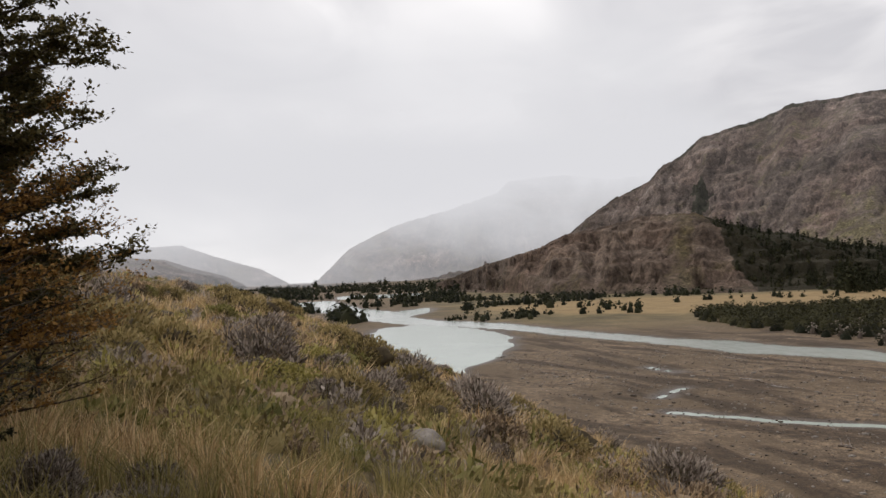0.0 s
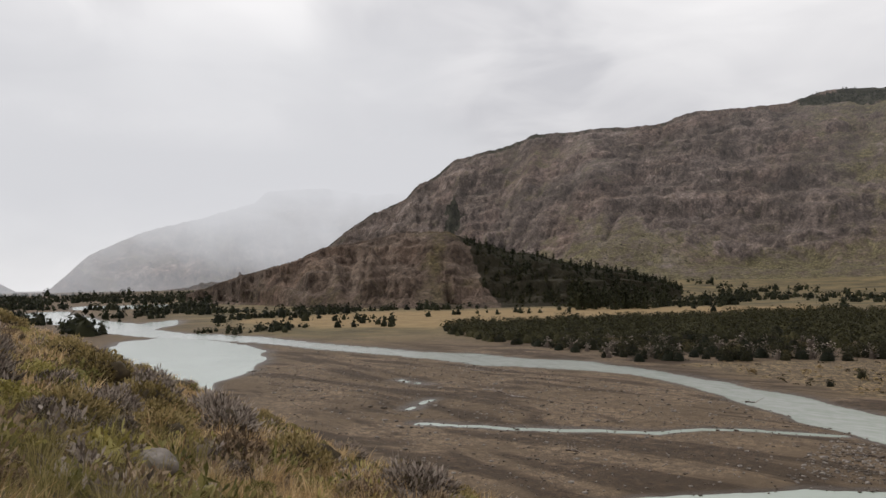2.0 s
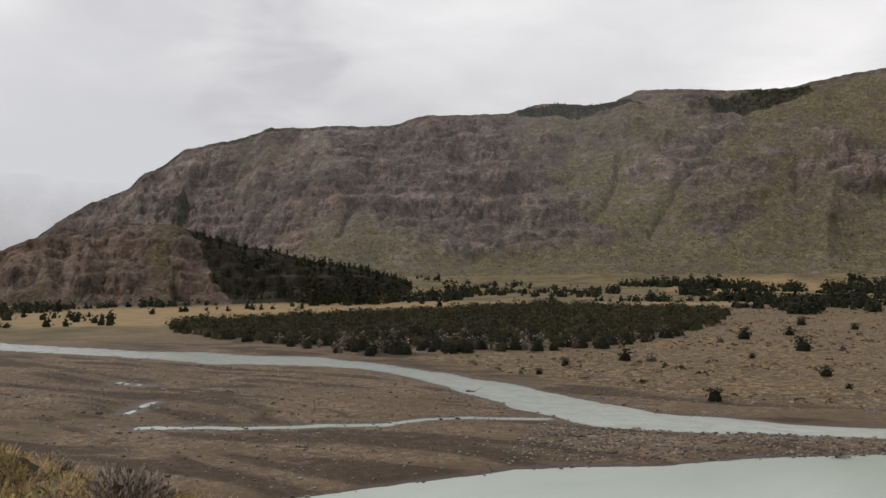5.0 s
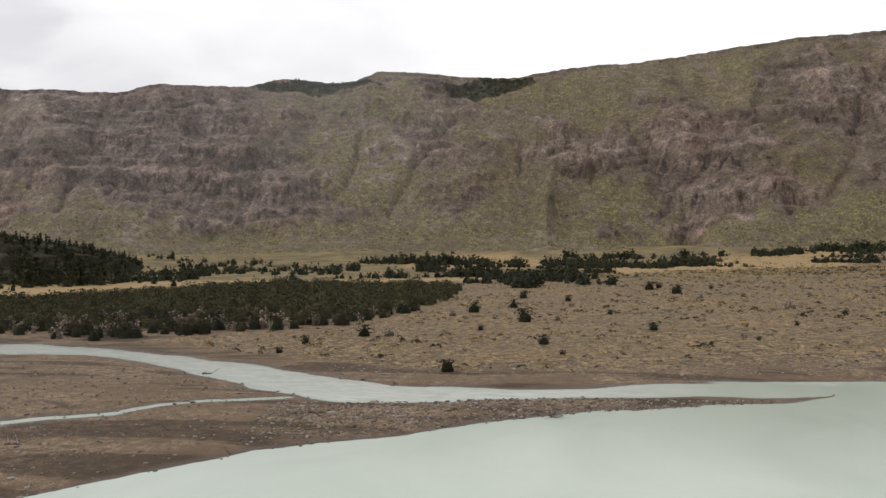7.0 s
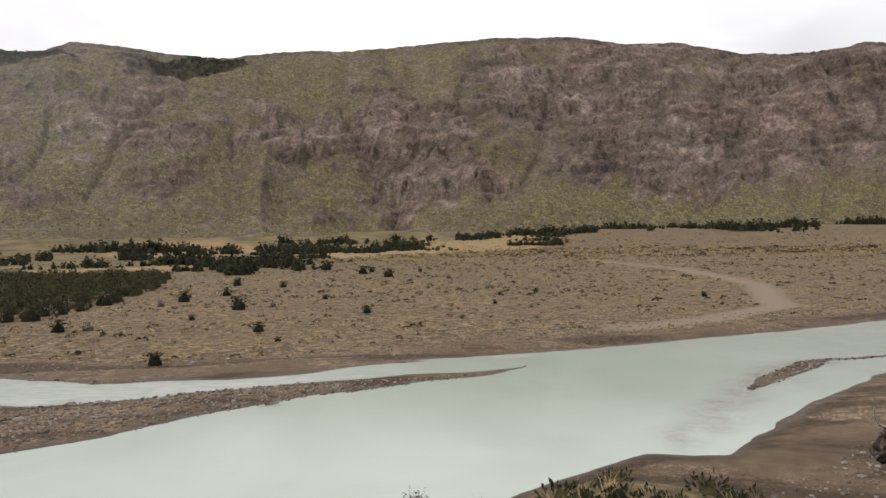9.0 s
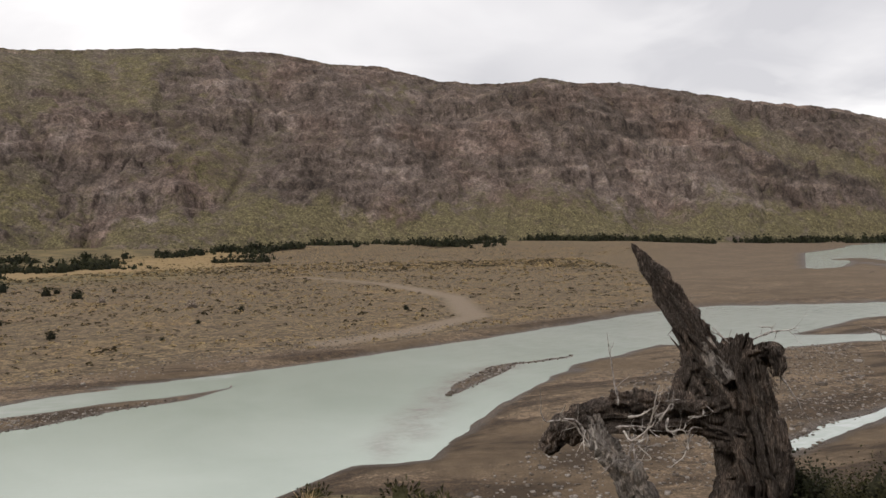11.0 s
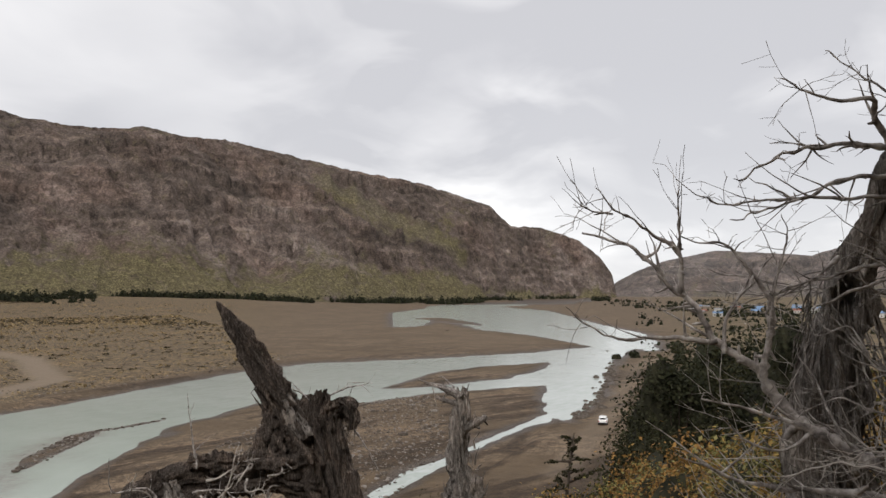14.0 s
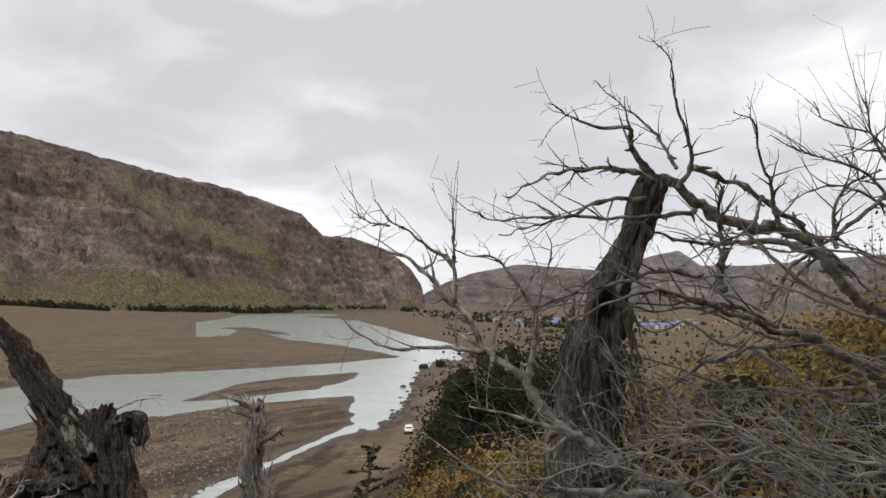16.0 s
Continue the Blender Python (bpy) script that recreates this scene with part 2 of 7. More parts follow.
LEAF_DARK = mottled("dark_beech_leaf", (0.013, 0.013, 0.006), (0.03, 0.03, 0.012), (0.07, 0.064, 0.028))
LEAF_BEECH = mottled("olive_brown_beech_leaf", (0.030, 0.028, 0.012), (0.072, 0.062, 0.026), (0.15, 0.12, 0.048))
LEAF_PINE = mottled("dark_conifer_needles", (0.012, 0.014, 0.007), (0.023, 0.026, 0.012), (0.046, 0.047, 0.022))
LEAF_OLIVE = mottled("olive_scrub_leaf", (0.115, 0.088, 0.036), (0.27, 0.208, 0.086), (0.47, 0.37, 0.18))
LEAF_HEATH = mottled("brown_heath_leaf", (0.095, 0.064, 0.04), (0.225, 0.16, 0.104), (0.46, 0.35, 0.24))
LEAF_LIME = mottled("yellow_green_cushion", (0.15, 0.128, 0.036), (0.33, 0.285, 0.085), (0.52, 0.45, 0.18))
LEAF_GREEN = mottled("green_scrub_leaf", (0.08, 0.078, 0.024), (0.19, 0.175, 0.056), (0.34, 0.3, 0.12))
LEAF_GREY = mottled("grey_brown_heath", (0.075, 0.058, 0.046), (0.2, 0.16, 0.13), (0.48, 0.41, 0.35))
LEAF_GOLD = mottled("autumn_gold_leaf", (0.12, 0.074, 0.023), (0.27, 0.168, 0.05), (0.46, 0.31, 0.095))
LEAF_RUST = mottled("autumn_rust_leaf", (0.110, 0.060, 0.024), (0.230, 0.125, 0.042), (0.42, 0.235, 0.070))
STRAW = mottled("dry_straw_grass", (0.33, 0.215, 0.105), (0.66, 0.465, 0.24), (0.85, 0.67, 0.41))
BLADE = mottled("green_grass_blade", (0.1, 0.092, 0.032), (0.25, 0.215, 0.082), (0.44, 0.36, 0.16))
TUSSOCK = mottled("pale_dry_tussock", (0.13, 0.093, 0.046), (0.28, 0.205, 0.105), (0.48, 0.37, 0.2))
LOW_SCRUB = mottled("dark_low_scrub", (0.02, 0.016, 0.009), (0.045, 0.036, 0.02), (0.095, 0.076, 0.042))
BARK = mottled("brown_bark", (0.050, 0.038, 0.030), (0.095, 0.075, 0.060), (0.16, 0.13, 0.105), 3.0, 0.9, 0.0)
# core of the shrubs: inner shade put into a dark brown colour
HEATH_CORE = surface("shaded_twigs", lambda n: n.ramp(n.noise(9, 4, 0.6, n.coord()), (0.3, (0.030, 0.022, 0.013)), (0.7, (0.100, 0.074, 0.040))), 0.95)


# heart of the bushes: shade between the leaves, painted as near-black green
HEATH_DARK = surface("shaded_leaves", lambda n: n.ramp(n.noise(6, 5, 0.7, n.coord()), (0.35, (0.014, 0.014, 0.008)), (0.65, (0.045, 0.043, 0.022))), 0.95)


def fibre(n, low, mid, high, bleach):
    """Weathered wood: long fibres, dark cracks and bleached patches."""
    strand = n.noise(46, 6, 0.75, n.coord(scale=(1, 1, 0.14)), 1.2)
    wood = n.ramp(strand, (0.34, low), (0.5, mid), (0.64, high))
    gap = n.noise(7.5, 6, 0.75, n.coord(scale=(1, 1, 0.45)), 1.2)
    wood = n.mix(n.ramp(gap, (0.31, 0.9), (0.41, 0.0)), wood, (0.010, 0.008, 0.007))
    return n.mix(n.ramp(n.noise(3.2, 6, 0.7, n.coord(scale=(1, 1, 0.6))), (0.50, 0.0), (0.60, bleach)), wood, n.mix(1.0, wood, (2.3, 2.2, 2.1), "MULTIPLY"))


def fibre_relief(n):
    return n.math("ADD", n.noise(46, 6, 0.75, n.coord(scale=(1, 1, 0.14)), 1.2), n.noise(7.5, 6, 0.75, n.coord(scale=(1, 1, 0.45)), 1.2))


DEAD_WOOD = surface("weathered_grey_wood", lambda n: fibre(n, (0.075, 0.062, 0.054), (0.22, 0.192, 0.170), (0.42, 0.38, 0.345), 0.5), 0.9, fibre_relief, 1.0, 0.03)
DARK_WOOD = surface("dark_rotten_wood", lambda n: fibre(n, (0.014, 0.010, 0.008), (0.072, 0.055, 0.045), (0.23, 0.19, 0.16), 0.85), 0.95, fibre_relief, 1.0, 0.06)
TWIG = surface("dead_twig_bark", lambda n: n.ramp(n.noise(22, 5, 0.6, n.coord()), (0.34, (0.085, 0.072, 0.064)), (0.5, (0.27, 0.238, 0.218)), (0.66, (0.52, 0.475, 0.44))), 0.9)
PALE_TWIG = surface("bleached_twig", lambda n: n.ramp(n.noise(9, 4, 0.6, n.coord()), (0.3, (0.28, 0.245, 0.215)), (0.7, (0.58, 0.53, 0.48))), 0.9)
STONE = surface("grey_boulder", lambda n: n.ramp(n.noise(2.5, 6, 0.65, n.coord()), (0.3, (0.11, 0.095, 0.082)), (0.5, (0.23, 0.20, 0.175)), (0.72, (0.40, 0.365, 0.32))), 0.95,
                lambda n: n.noise(7, 6, 0.7, n.coord()), 0.6, 0.05)
DARK_STONE = surface("dark_river_stone", lambda n: n.ramp(n.noise(2.5, 6, 0.65, n.coord()), (0.3, (0.045, 0.036, 0.029)), (0.5, (0.095, 0.077, 0.062)), (0.72, (0.19, 0.16, 0.13))), 0.95,
                     lambda n: n.noise(7, 6, 0.7, n.coord()), 0.6, 0.05)
WHITE_PAINT = surface("white_car_paint", (0.78, 0.78, 0.77), 0.25, spec=0.5)
CAR_GLASS = surface("tinted_car_glass", (0.015, 0.017, 0.018), 0.08, spec=0.5)
RUBBER = surface("black_rubber", (0.02, 0.02, 0.02), 0.85)
RIM = surface("grey_alloy", (0.45, 0.45, 0.46), 0.4, Metallic=0.8)
RED_LAMP = surface("red_lamp_plastic", (0.35, 0.02, 0.015), 0.3, spec=0.5)
HOUSE_WHITE = surface("house_white", lambda n: n.mix(n.ramp(n.noise(0.8, 4, 0.6, n.coord()), (0.4, 0.0), (0.7, 0.35)), (0.62, 0.60, 0.56), (0.20, 0.18, 0.16)), 0.8)
HOUSE_TAN = surface("house_tan", lambda n: n.mix(n.ramp(n.noise(0.8, 4, 0.6, n.coord()), (0.4, 0.0), (0.7, 0.35)), (0.34, 0.27, 0.20), (0.20, 0.18, 0.16)), 0.8)
ROOF_BLUE = surface("roof_blue", lambda n: n.mix(n.ramp(n.noise(0.8, 4, 0.6, n.coord()), (0.4, 0.0), (0.7, 0.35)), (0.16, 0.26, 0.42), (0.20, 0.18, 0.16)), 0.8)
ROOF_GREY = surface("roof_grey", lambda n: n.mix(n.ramp(n.noise(0.8, 4, 0.6, n.coord()), (0.4, 0.0), (0.7, 0.35)), (0.27, 0.27, 0.28), (0.20, 0.18, 0.16)), 0.8)
ROOF_RED = surface("roof_red", lambda n: n.mix(n.ramp(n.noise(0.8, 4, 0.6, n.coord()), (0.4, 0.0), (0.7, 0.35)), (0.26, 0.10, 0.07), (0.20, 0.18, 0.16)), 0.8)

# ---- land ----
def lattice(x, y, seed):
    h = np.sin(x * 127.1 + y * 311.7 + seed * 74.7) * 43758.5453
    return h - np.floor(h)


def soft_noise(x, y, seed=0):
    """Smooth value noise between -1 and 1."""
    xi, yi = np.floor(x), np.floor(y)
    u, v = x - xi, y - yi
    u, v = u * u * u * (u * (u * 6 - 15) + 10), v * v * v * (v * (v * 6 - 15) + 10)
    a, b = lattice(xi, yi, seed), lattice(xi + 1, yi, seed)
    c, d = lattice(xi, yi + 1, seed), lattice(xi + 1, yi + 1, seed)
    return ((a * (1 - u) + b * u) * (1 - v) + (c * (1 - u) + d * u) * v) * 2 - 1


def octaves(x, y, n=4, seed=0, gain=0.5):
    out, amp, total = 0.0, 1.0, 0.0
    for i in range(n):
        out = out + amp * soft_noise(x * 2 ** i + i * 17.3, y * 2 ** i - i * 9.1, seed + i)
        total += amp
        amp *= gain
    return out / total


def smooth(a, b, x):
    t = np.clip((x - a) / (b - a), 0, 1)
    return t * t * (3 - 2 * t)


def curve(x, knots):
    """A smooth curve through (x, y) knots."""
    kx, ky = np.array(knots, float).T
    fine = np.linspace(kx[0], kx[-1], 2000)
    fy = np.interp(fine, kx, ky)
    k = np.hanning(41)
    fy = np.convolve(np.pad(fy, 20, mode="edge"), k / k.sum(), "valid")
    return np.interp(x, fine, fy)


def outline_distance(x, y, poly):
    """Signed distance to a closed outline, negative inside."""
    best = np.full(x.shape, 1e9)
    inside = np.zeros(x.shape, bool)
    for (ax, ay), (bx, by) in zip(poly, poly[1:] + poly[:1]):
        ex, ey = bx - ax, by - ay
        t = np.clip(((x - ax) * ex + (y - ay) * ey) / (ex * ex + ey * ey + 1e-9), 0, 1)
        best = np.minimum(best, np.hypot(x - ax - t * ex, y - ay - t * ey))
        if ay != by:
            inside ^= ((ay > y) != (by > y)) & (x < (bx - ax) * (y - ay) / (by - ay) + ax)
    return np.where(inside, -best, best)


def line_distance(x, y, line):
    best = np.full(x.shape, 1e9)
    for (ax, ay), (bx, by) in zip(line, line[1:]):
        ex, ey = bx - ax, by - ay
        t = np.clip(((x - ax) * ex + (y - ay) * ey) / (ex * ex + ey * ey), 0, 1)
        best = np.minimum(best, np.hypot(x - ax - t * ex, y - ay - t * ey))
    return best


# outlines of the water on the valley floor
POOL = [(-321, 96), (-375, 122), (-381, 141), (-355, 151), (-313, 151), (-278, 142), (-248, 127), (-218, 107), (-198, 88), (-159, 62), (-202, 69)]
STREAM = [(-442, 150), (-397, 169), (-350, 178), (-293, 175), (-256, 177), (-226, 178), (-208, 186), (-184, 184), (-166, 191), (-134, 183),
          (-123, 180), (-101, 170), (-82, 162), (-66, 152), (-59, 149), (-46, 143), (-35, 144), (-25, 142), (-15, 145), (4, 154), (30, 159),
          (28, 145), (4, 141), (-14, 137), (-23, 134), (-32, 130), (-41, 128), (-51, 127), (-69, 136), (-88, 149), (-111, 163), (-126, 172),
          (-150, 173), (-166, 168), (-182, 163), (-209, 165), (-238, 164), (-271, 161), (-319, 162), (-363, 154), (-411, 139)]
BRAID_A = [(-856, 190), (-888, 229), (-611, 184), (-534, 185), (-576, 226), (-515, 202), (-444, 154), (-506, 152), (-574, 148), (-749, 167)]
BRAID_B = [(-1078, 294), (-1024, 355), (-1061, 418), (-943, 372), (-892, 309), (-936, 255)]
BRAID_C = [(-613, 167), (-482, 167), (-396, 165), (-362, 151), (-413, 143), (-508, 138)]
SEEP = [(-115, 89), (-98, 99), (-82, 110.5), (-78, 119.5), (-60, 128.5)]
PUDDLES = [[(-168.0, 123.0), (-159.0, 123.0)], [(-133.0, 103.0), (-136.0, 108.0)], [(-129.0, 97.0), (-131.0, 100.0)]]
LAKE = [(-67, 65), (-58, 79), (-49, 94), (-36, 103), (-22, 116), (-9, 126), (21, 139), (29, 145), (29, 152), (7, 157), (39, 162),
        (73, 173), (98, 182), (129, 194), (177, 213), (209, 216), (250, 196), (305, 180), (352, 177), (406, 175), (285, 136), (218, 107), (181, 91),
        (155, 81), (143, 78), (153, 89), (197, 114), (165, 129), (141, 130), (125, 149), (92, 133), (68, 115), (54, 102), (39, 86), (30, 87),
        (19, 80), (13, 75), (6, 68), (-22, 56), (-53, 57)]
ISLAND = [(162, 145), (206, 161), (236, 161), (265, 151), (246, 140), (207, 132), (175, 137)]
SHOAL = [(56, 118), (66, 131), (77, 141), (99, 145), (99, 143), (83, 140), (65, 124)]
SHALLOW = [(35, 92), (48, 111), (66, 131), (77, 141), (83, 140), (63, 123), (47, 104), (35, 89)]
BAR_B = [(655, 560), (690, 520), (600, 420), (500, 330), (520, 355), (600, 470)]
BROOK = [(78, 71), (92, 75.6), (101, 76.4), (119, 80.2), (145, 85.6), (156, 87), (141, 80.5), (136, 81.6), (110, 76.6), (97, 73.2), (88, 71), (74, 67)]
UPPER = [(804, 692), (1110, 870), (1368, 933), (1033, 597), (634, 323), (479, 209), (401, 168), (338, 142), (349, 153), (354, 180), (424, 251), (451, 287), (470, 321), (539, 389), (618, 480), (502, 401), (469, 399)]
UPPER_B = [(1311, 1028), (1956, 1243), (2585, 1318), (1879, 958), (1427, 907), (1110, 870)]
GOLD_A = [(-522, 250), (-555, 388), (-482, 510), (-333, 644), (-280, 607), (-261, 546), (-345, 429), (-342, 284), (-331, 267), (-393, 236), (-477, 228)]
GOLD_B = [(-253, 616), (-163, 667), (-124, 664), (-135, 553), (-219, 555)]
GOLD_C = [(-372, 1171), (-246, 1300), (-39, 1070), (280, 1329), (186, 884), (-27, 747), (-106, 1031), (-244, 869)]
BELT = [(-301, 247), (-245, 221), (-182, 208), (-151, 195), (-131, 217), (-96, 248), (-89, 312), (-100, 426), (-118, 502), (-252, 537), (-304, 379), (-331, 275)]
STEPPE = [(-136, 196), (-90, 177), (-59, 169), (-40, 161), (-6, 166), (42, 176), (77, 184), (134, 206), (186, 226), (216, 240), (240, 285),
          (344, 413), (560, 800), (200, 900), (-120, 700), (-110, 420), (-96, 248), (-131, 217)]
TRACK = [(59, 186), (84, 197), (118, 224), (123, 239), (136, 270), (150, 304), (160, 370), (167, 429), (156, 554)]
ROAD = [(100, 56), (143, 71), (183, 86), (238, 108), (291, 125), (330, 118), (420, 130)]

# the bluff on which the camera stands: by heading, how far off its brink lies and how many degrees under the eye it shows
BRINK_FAR = [(-180, 60), (-120, 60), (-105, 40), (-95, 45), (-89, 65), (-81, 90), (-77, 80), (-71, 62), (-66, 48), (-60, 34), (-52, 23), (-46, 17), (-40, 14),
             (-20, 10), (0, 10), (16, 12), (25, 12), (40, 11), (55, 9), (65, 8), (80, 9), (95, 12), (115, 40), (150, 60), (180, 60)]
BRINK_LOW = [(-180, 8), (-120, 8), (-105, 4.5), (-95, 2.9), (-89, 0.95), (-86, 0.4), (-81, -0.5), (-77.5, -2.1), (-73.3, -3.9), (-71, -5.2), (-66, -7.3),
             (-63.3, -8.7), (-59.5, -10.6), (-55.7, -12.3), (-52, -13.8), (-48.6, -15.3), (-44, -17.5), (-38, -19), (-20, -21), (0, -21),
             (13, -18.2), (16.7, -16.4), (21, -17.0), (25, -17.7), (30, -20), (35, -21), (47, -20), (60, -19), (75, -18), (85, -15), (95, -10), (115, 2), (150, 8), (180, 8)]


def land(x, y):
    """Height of the ground and what covers it, for arrays of places."""
    r = np.hypot(x, y) + 1e-6
    a = np.degrees(np.arctan2(x, y))
    wob = octaves(x / 9, y / 9, 3, 5) * np.clip(r / 160, 0.3, 1.2)
    xs, ys = x + wob * 1.6, y + octaves(x / 9, y / 9, 3, 9) * np.clip(r / 160, 0.3, 1.2) * 1.6
    d = np.full(x.shape, 1e9)
    m = (r > 40) & (r < 3200)
    px, py = xs[m], ys[m]
    w = np.full(px.shape, 1e9)
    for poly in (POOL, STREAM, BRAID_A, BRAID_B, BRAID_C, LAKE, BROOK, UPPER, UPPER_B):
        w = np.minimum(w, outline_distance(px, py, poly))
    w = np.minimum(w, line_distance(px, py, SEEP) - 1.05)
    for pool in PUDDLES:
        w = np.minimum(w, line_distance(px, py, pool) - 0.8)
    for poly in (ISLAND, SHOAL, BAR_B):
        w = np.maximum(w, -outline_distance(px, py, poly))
    d[m] = w
    k = np.clip(r / 200, 0.6, 6)
    z = np.where(d < 0, np.maximum(d * 0.08 / k, -0.7) - 0.25 * smooth(0.0, 3.0, -d), 0.45 * (1 - np.exp(-d / (7 * k))))
    dry = smooth(0.5, 6, d)
    z = z + dry * (0.10 * octaves(x / 14, y / 14, 3, 2) + 0.05 * octaves(x / 2.5, y / 2.5, 2, 3))
    z = np.where(d > 0, np.maximum(z, 0.02), z)
    shore = smooth(-30, 30, x) * smooth(150, 175, y) * (1 - smooth(330, 420, x))
    z = z + shore * 0.9 * smooth(3.0, 4.5, d + 0.8 * octaves(x / 6, y / 6, 2, 14))
    # terraces towards the foot of the range
    face = smooth(-62, -48, a) * (1 - smooth(30, 52, a))
    z = z + face * 27 * smooth(1020, 1500, r) * (0.75 + 0.25 * octaves(x / 160, y / 160, 3, 4))
    z = z + (1 - face) * (10 - 8.5 * smooth(-62, -70, a)) * smooth(1700, 3200, r)
    # bluff
    rc, low = curve(a, BRINK_FAR), curve(a, BRINK_LOW)
    zc = EYE + rc * np.tan(np.radians(low)) - 0.2
    s = r / rc
    feet = EYE - 1.65
    top = feet + (zc - feet) * np.power(np.clip(s, 0, 1), 1.15)
    fall = np.maximum(r - rc, 0)
    top = top - fall * np.clip(fall / 9, 0, 0.72 - 0.46 * smooth(56, 67, a))
    top = np.where(np.abs(a) > 110, np.maximum(top, zc - 0.05 * fall), top)
    lump = octaves(x / 3.2, y / 3.2, 4, 7) * 0.34 + octaves(x / 0.7, y / 0.7, 2, 8) * 0.05
    top = top + lump * smooth(0.8, 5, r)
    bluff = smooth(-0.5, 0.6, top - z)
    z = np.maximum(z, top)
    return z, d, bluff, r, a


def grid_mesh(name, x, y, z, attrs, material, wrap=False):
    """A mesh over a lattice of places (rows by columns), with point attributes."""
    rows, cols = x.shape
    me = bpy.data.meshes.new(name)
    me.vertices.add(rows * cols)
    me.vertices.foreach_set("co", np.stack([x, y, z], -1).astype(np.float32).ravel())
    i = np.arange(rows * cols).reshape(rows, cols)
    if wrap:
        i = np.concatenate([i, i[:, :1]], 1)
    q = np.stack([i[:-1, :-1], i[:-1, 1:], i[1:, 1:], i[1:, :-1]], -1).reshape(-1, 4)
    me.loops.add(q.size)
    me.loops.foreach_set("vertex_index", q.ravel().astype(np.int32))
    me.polygons.add(len(q))
    me.polygons.foreach_set("loop_start", np.arange(0, q.size, 4, dtype=np.int32))
    me.update(calc_edges=True)
    me.polygons.foreach_set("use_smooth", np.ones(len(q), bool))
    for key, value in attrs.items():
        at = me.attributes.new(key, "FLOAT", "POINT")
        at.data.foreach_set("value", np.ascontiguousarray(value, np.float32).ravel())
    me.materials.append(material)
    return me


headings = np.radians(np.concatenate([np.arange(-100, 100, 0.38), np.arange(100, 260, 4.0)]))
falls = np.linspace(33.0, 0.50, 310)
rings = np.concatenate([np.array([0.05]), np.geomspace(0.6, 38, 80), EYE / np.tan(np.radians(falls)), np.linspace(3000, 4950, 24)])
A, RR = np.meshgrid(headings, rings)
GX, GY = RR * np.sin(A), RR * np.cos(A)
GZ, gd, gbluff, gr, ga = land(GX, GY)
far = (gr > 40)


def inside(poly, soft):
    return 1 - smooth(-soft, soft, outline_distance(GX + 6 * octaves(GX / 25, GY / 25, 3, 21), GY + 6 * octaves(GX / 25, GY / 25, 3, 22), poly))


steppe = np.maximum(inside(STEPPE, 4), smooth(480, 640, gr) * smooth(4, 12, ga) * (1 - smooth(36, 44, ga)))
meadow = smooth(520, 700, gr) * smooth(-70, -60, ga) * (1 - smooth(4, 14, ga)) + smooth(300, 420, gr) * smooth(-78, -60, ga) * (1 - smooth(-62, -20, ga))
meadow = meadow + 0.45 * smooth(66, 72, ga) * smooth(150, 230, gr)
field = np.maximum(np.maximum(inside(GOLD_A, 5), inside(GOLD_B, 5)), inside(GOLD_C, 8))
road = np.maximum((1 - smooth(1.6, 3.0, line_distance(GX, GY, ROAD))) * 0.35, (1 - smooth(2.5, 7, line_distance(GX, GY, TRACK))) * 0.9)
wet = np.where(gd < 900, 1 - smooth(0.6, 4.2, (gd + 1.2 * octaves(GX / 9, GY / 9, 3, 64)) * 200 / np.clip(gr, 100, 600)), 0)
bar = (1 - smooth(260, 420, gr)) * (1 - steppe) * (1 - np.clip(meadow, 0, 1)) * (1 - gbluff)
ground = new("ground", grid_mesh("ground", GX, GY, GZ, dict(steppe=steppe, meadow=np.clip(meadow, 0, 1) * (gd > 6), field=field, track=road, wet=wet, bar=bar, bluff=gbluff), GROUND, True))
tagged(ground, "grey-brown gravel valley floor with dry grass and a scrubby bluff", "ground", kind="structure")

ang = np.radians(np.arange(-102, 104, 0.5))
wa, wr = np.meshgrid(ang, np.concatenate([np.geomspace(25, 420, 110), np.array([500, 700, 1200, 2000, 3100.0])]))
wx, wy = wr * np.sin(wa), wr * np.cos(wa)
wob = 3.0 * octaves(wx / 10, wy / 10, 3, 88)
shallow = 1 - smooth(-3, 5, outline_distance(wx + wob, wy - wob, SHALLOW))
# where the water colour is whitened for riffles and reflected sky
riffle_sheen = np.zeros(wx.shape)
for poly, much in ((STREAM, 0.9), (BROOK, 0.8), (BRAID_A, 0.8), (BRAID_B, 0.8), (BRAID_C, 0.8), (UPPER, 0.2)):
    riffle_sheen = np.maximum(riffle_sheen, much * (1 - smooth(-2, 4, outline_distance(wx, wy, poly))))
riffle_sheen *= 1 - smooth(-20, 20, wx) * (wr < 160) * (wx < 60)
# painted sky sheen over all water to the right
riffle_sheen = np.maximum(riffle_sheen, 0.55 * smooth(40, 150, wx))
water = new("water", grid_mesh("water", wx, wy, wr * 0, dict(shallow=shallow, riffle_sheen=riffle_sheen), WATER))
tagged(water, "milky pale turquoise glacial river water", "river", kind="structure")


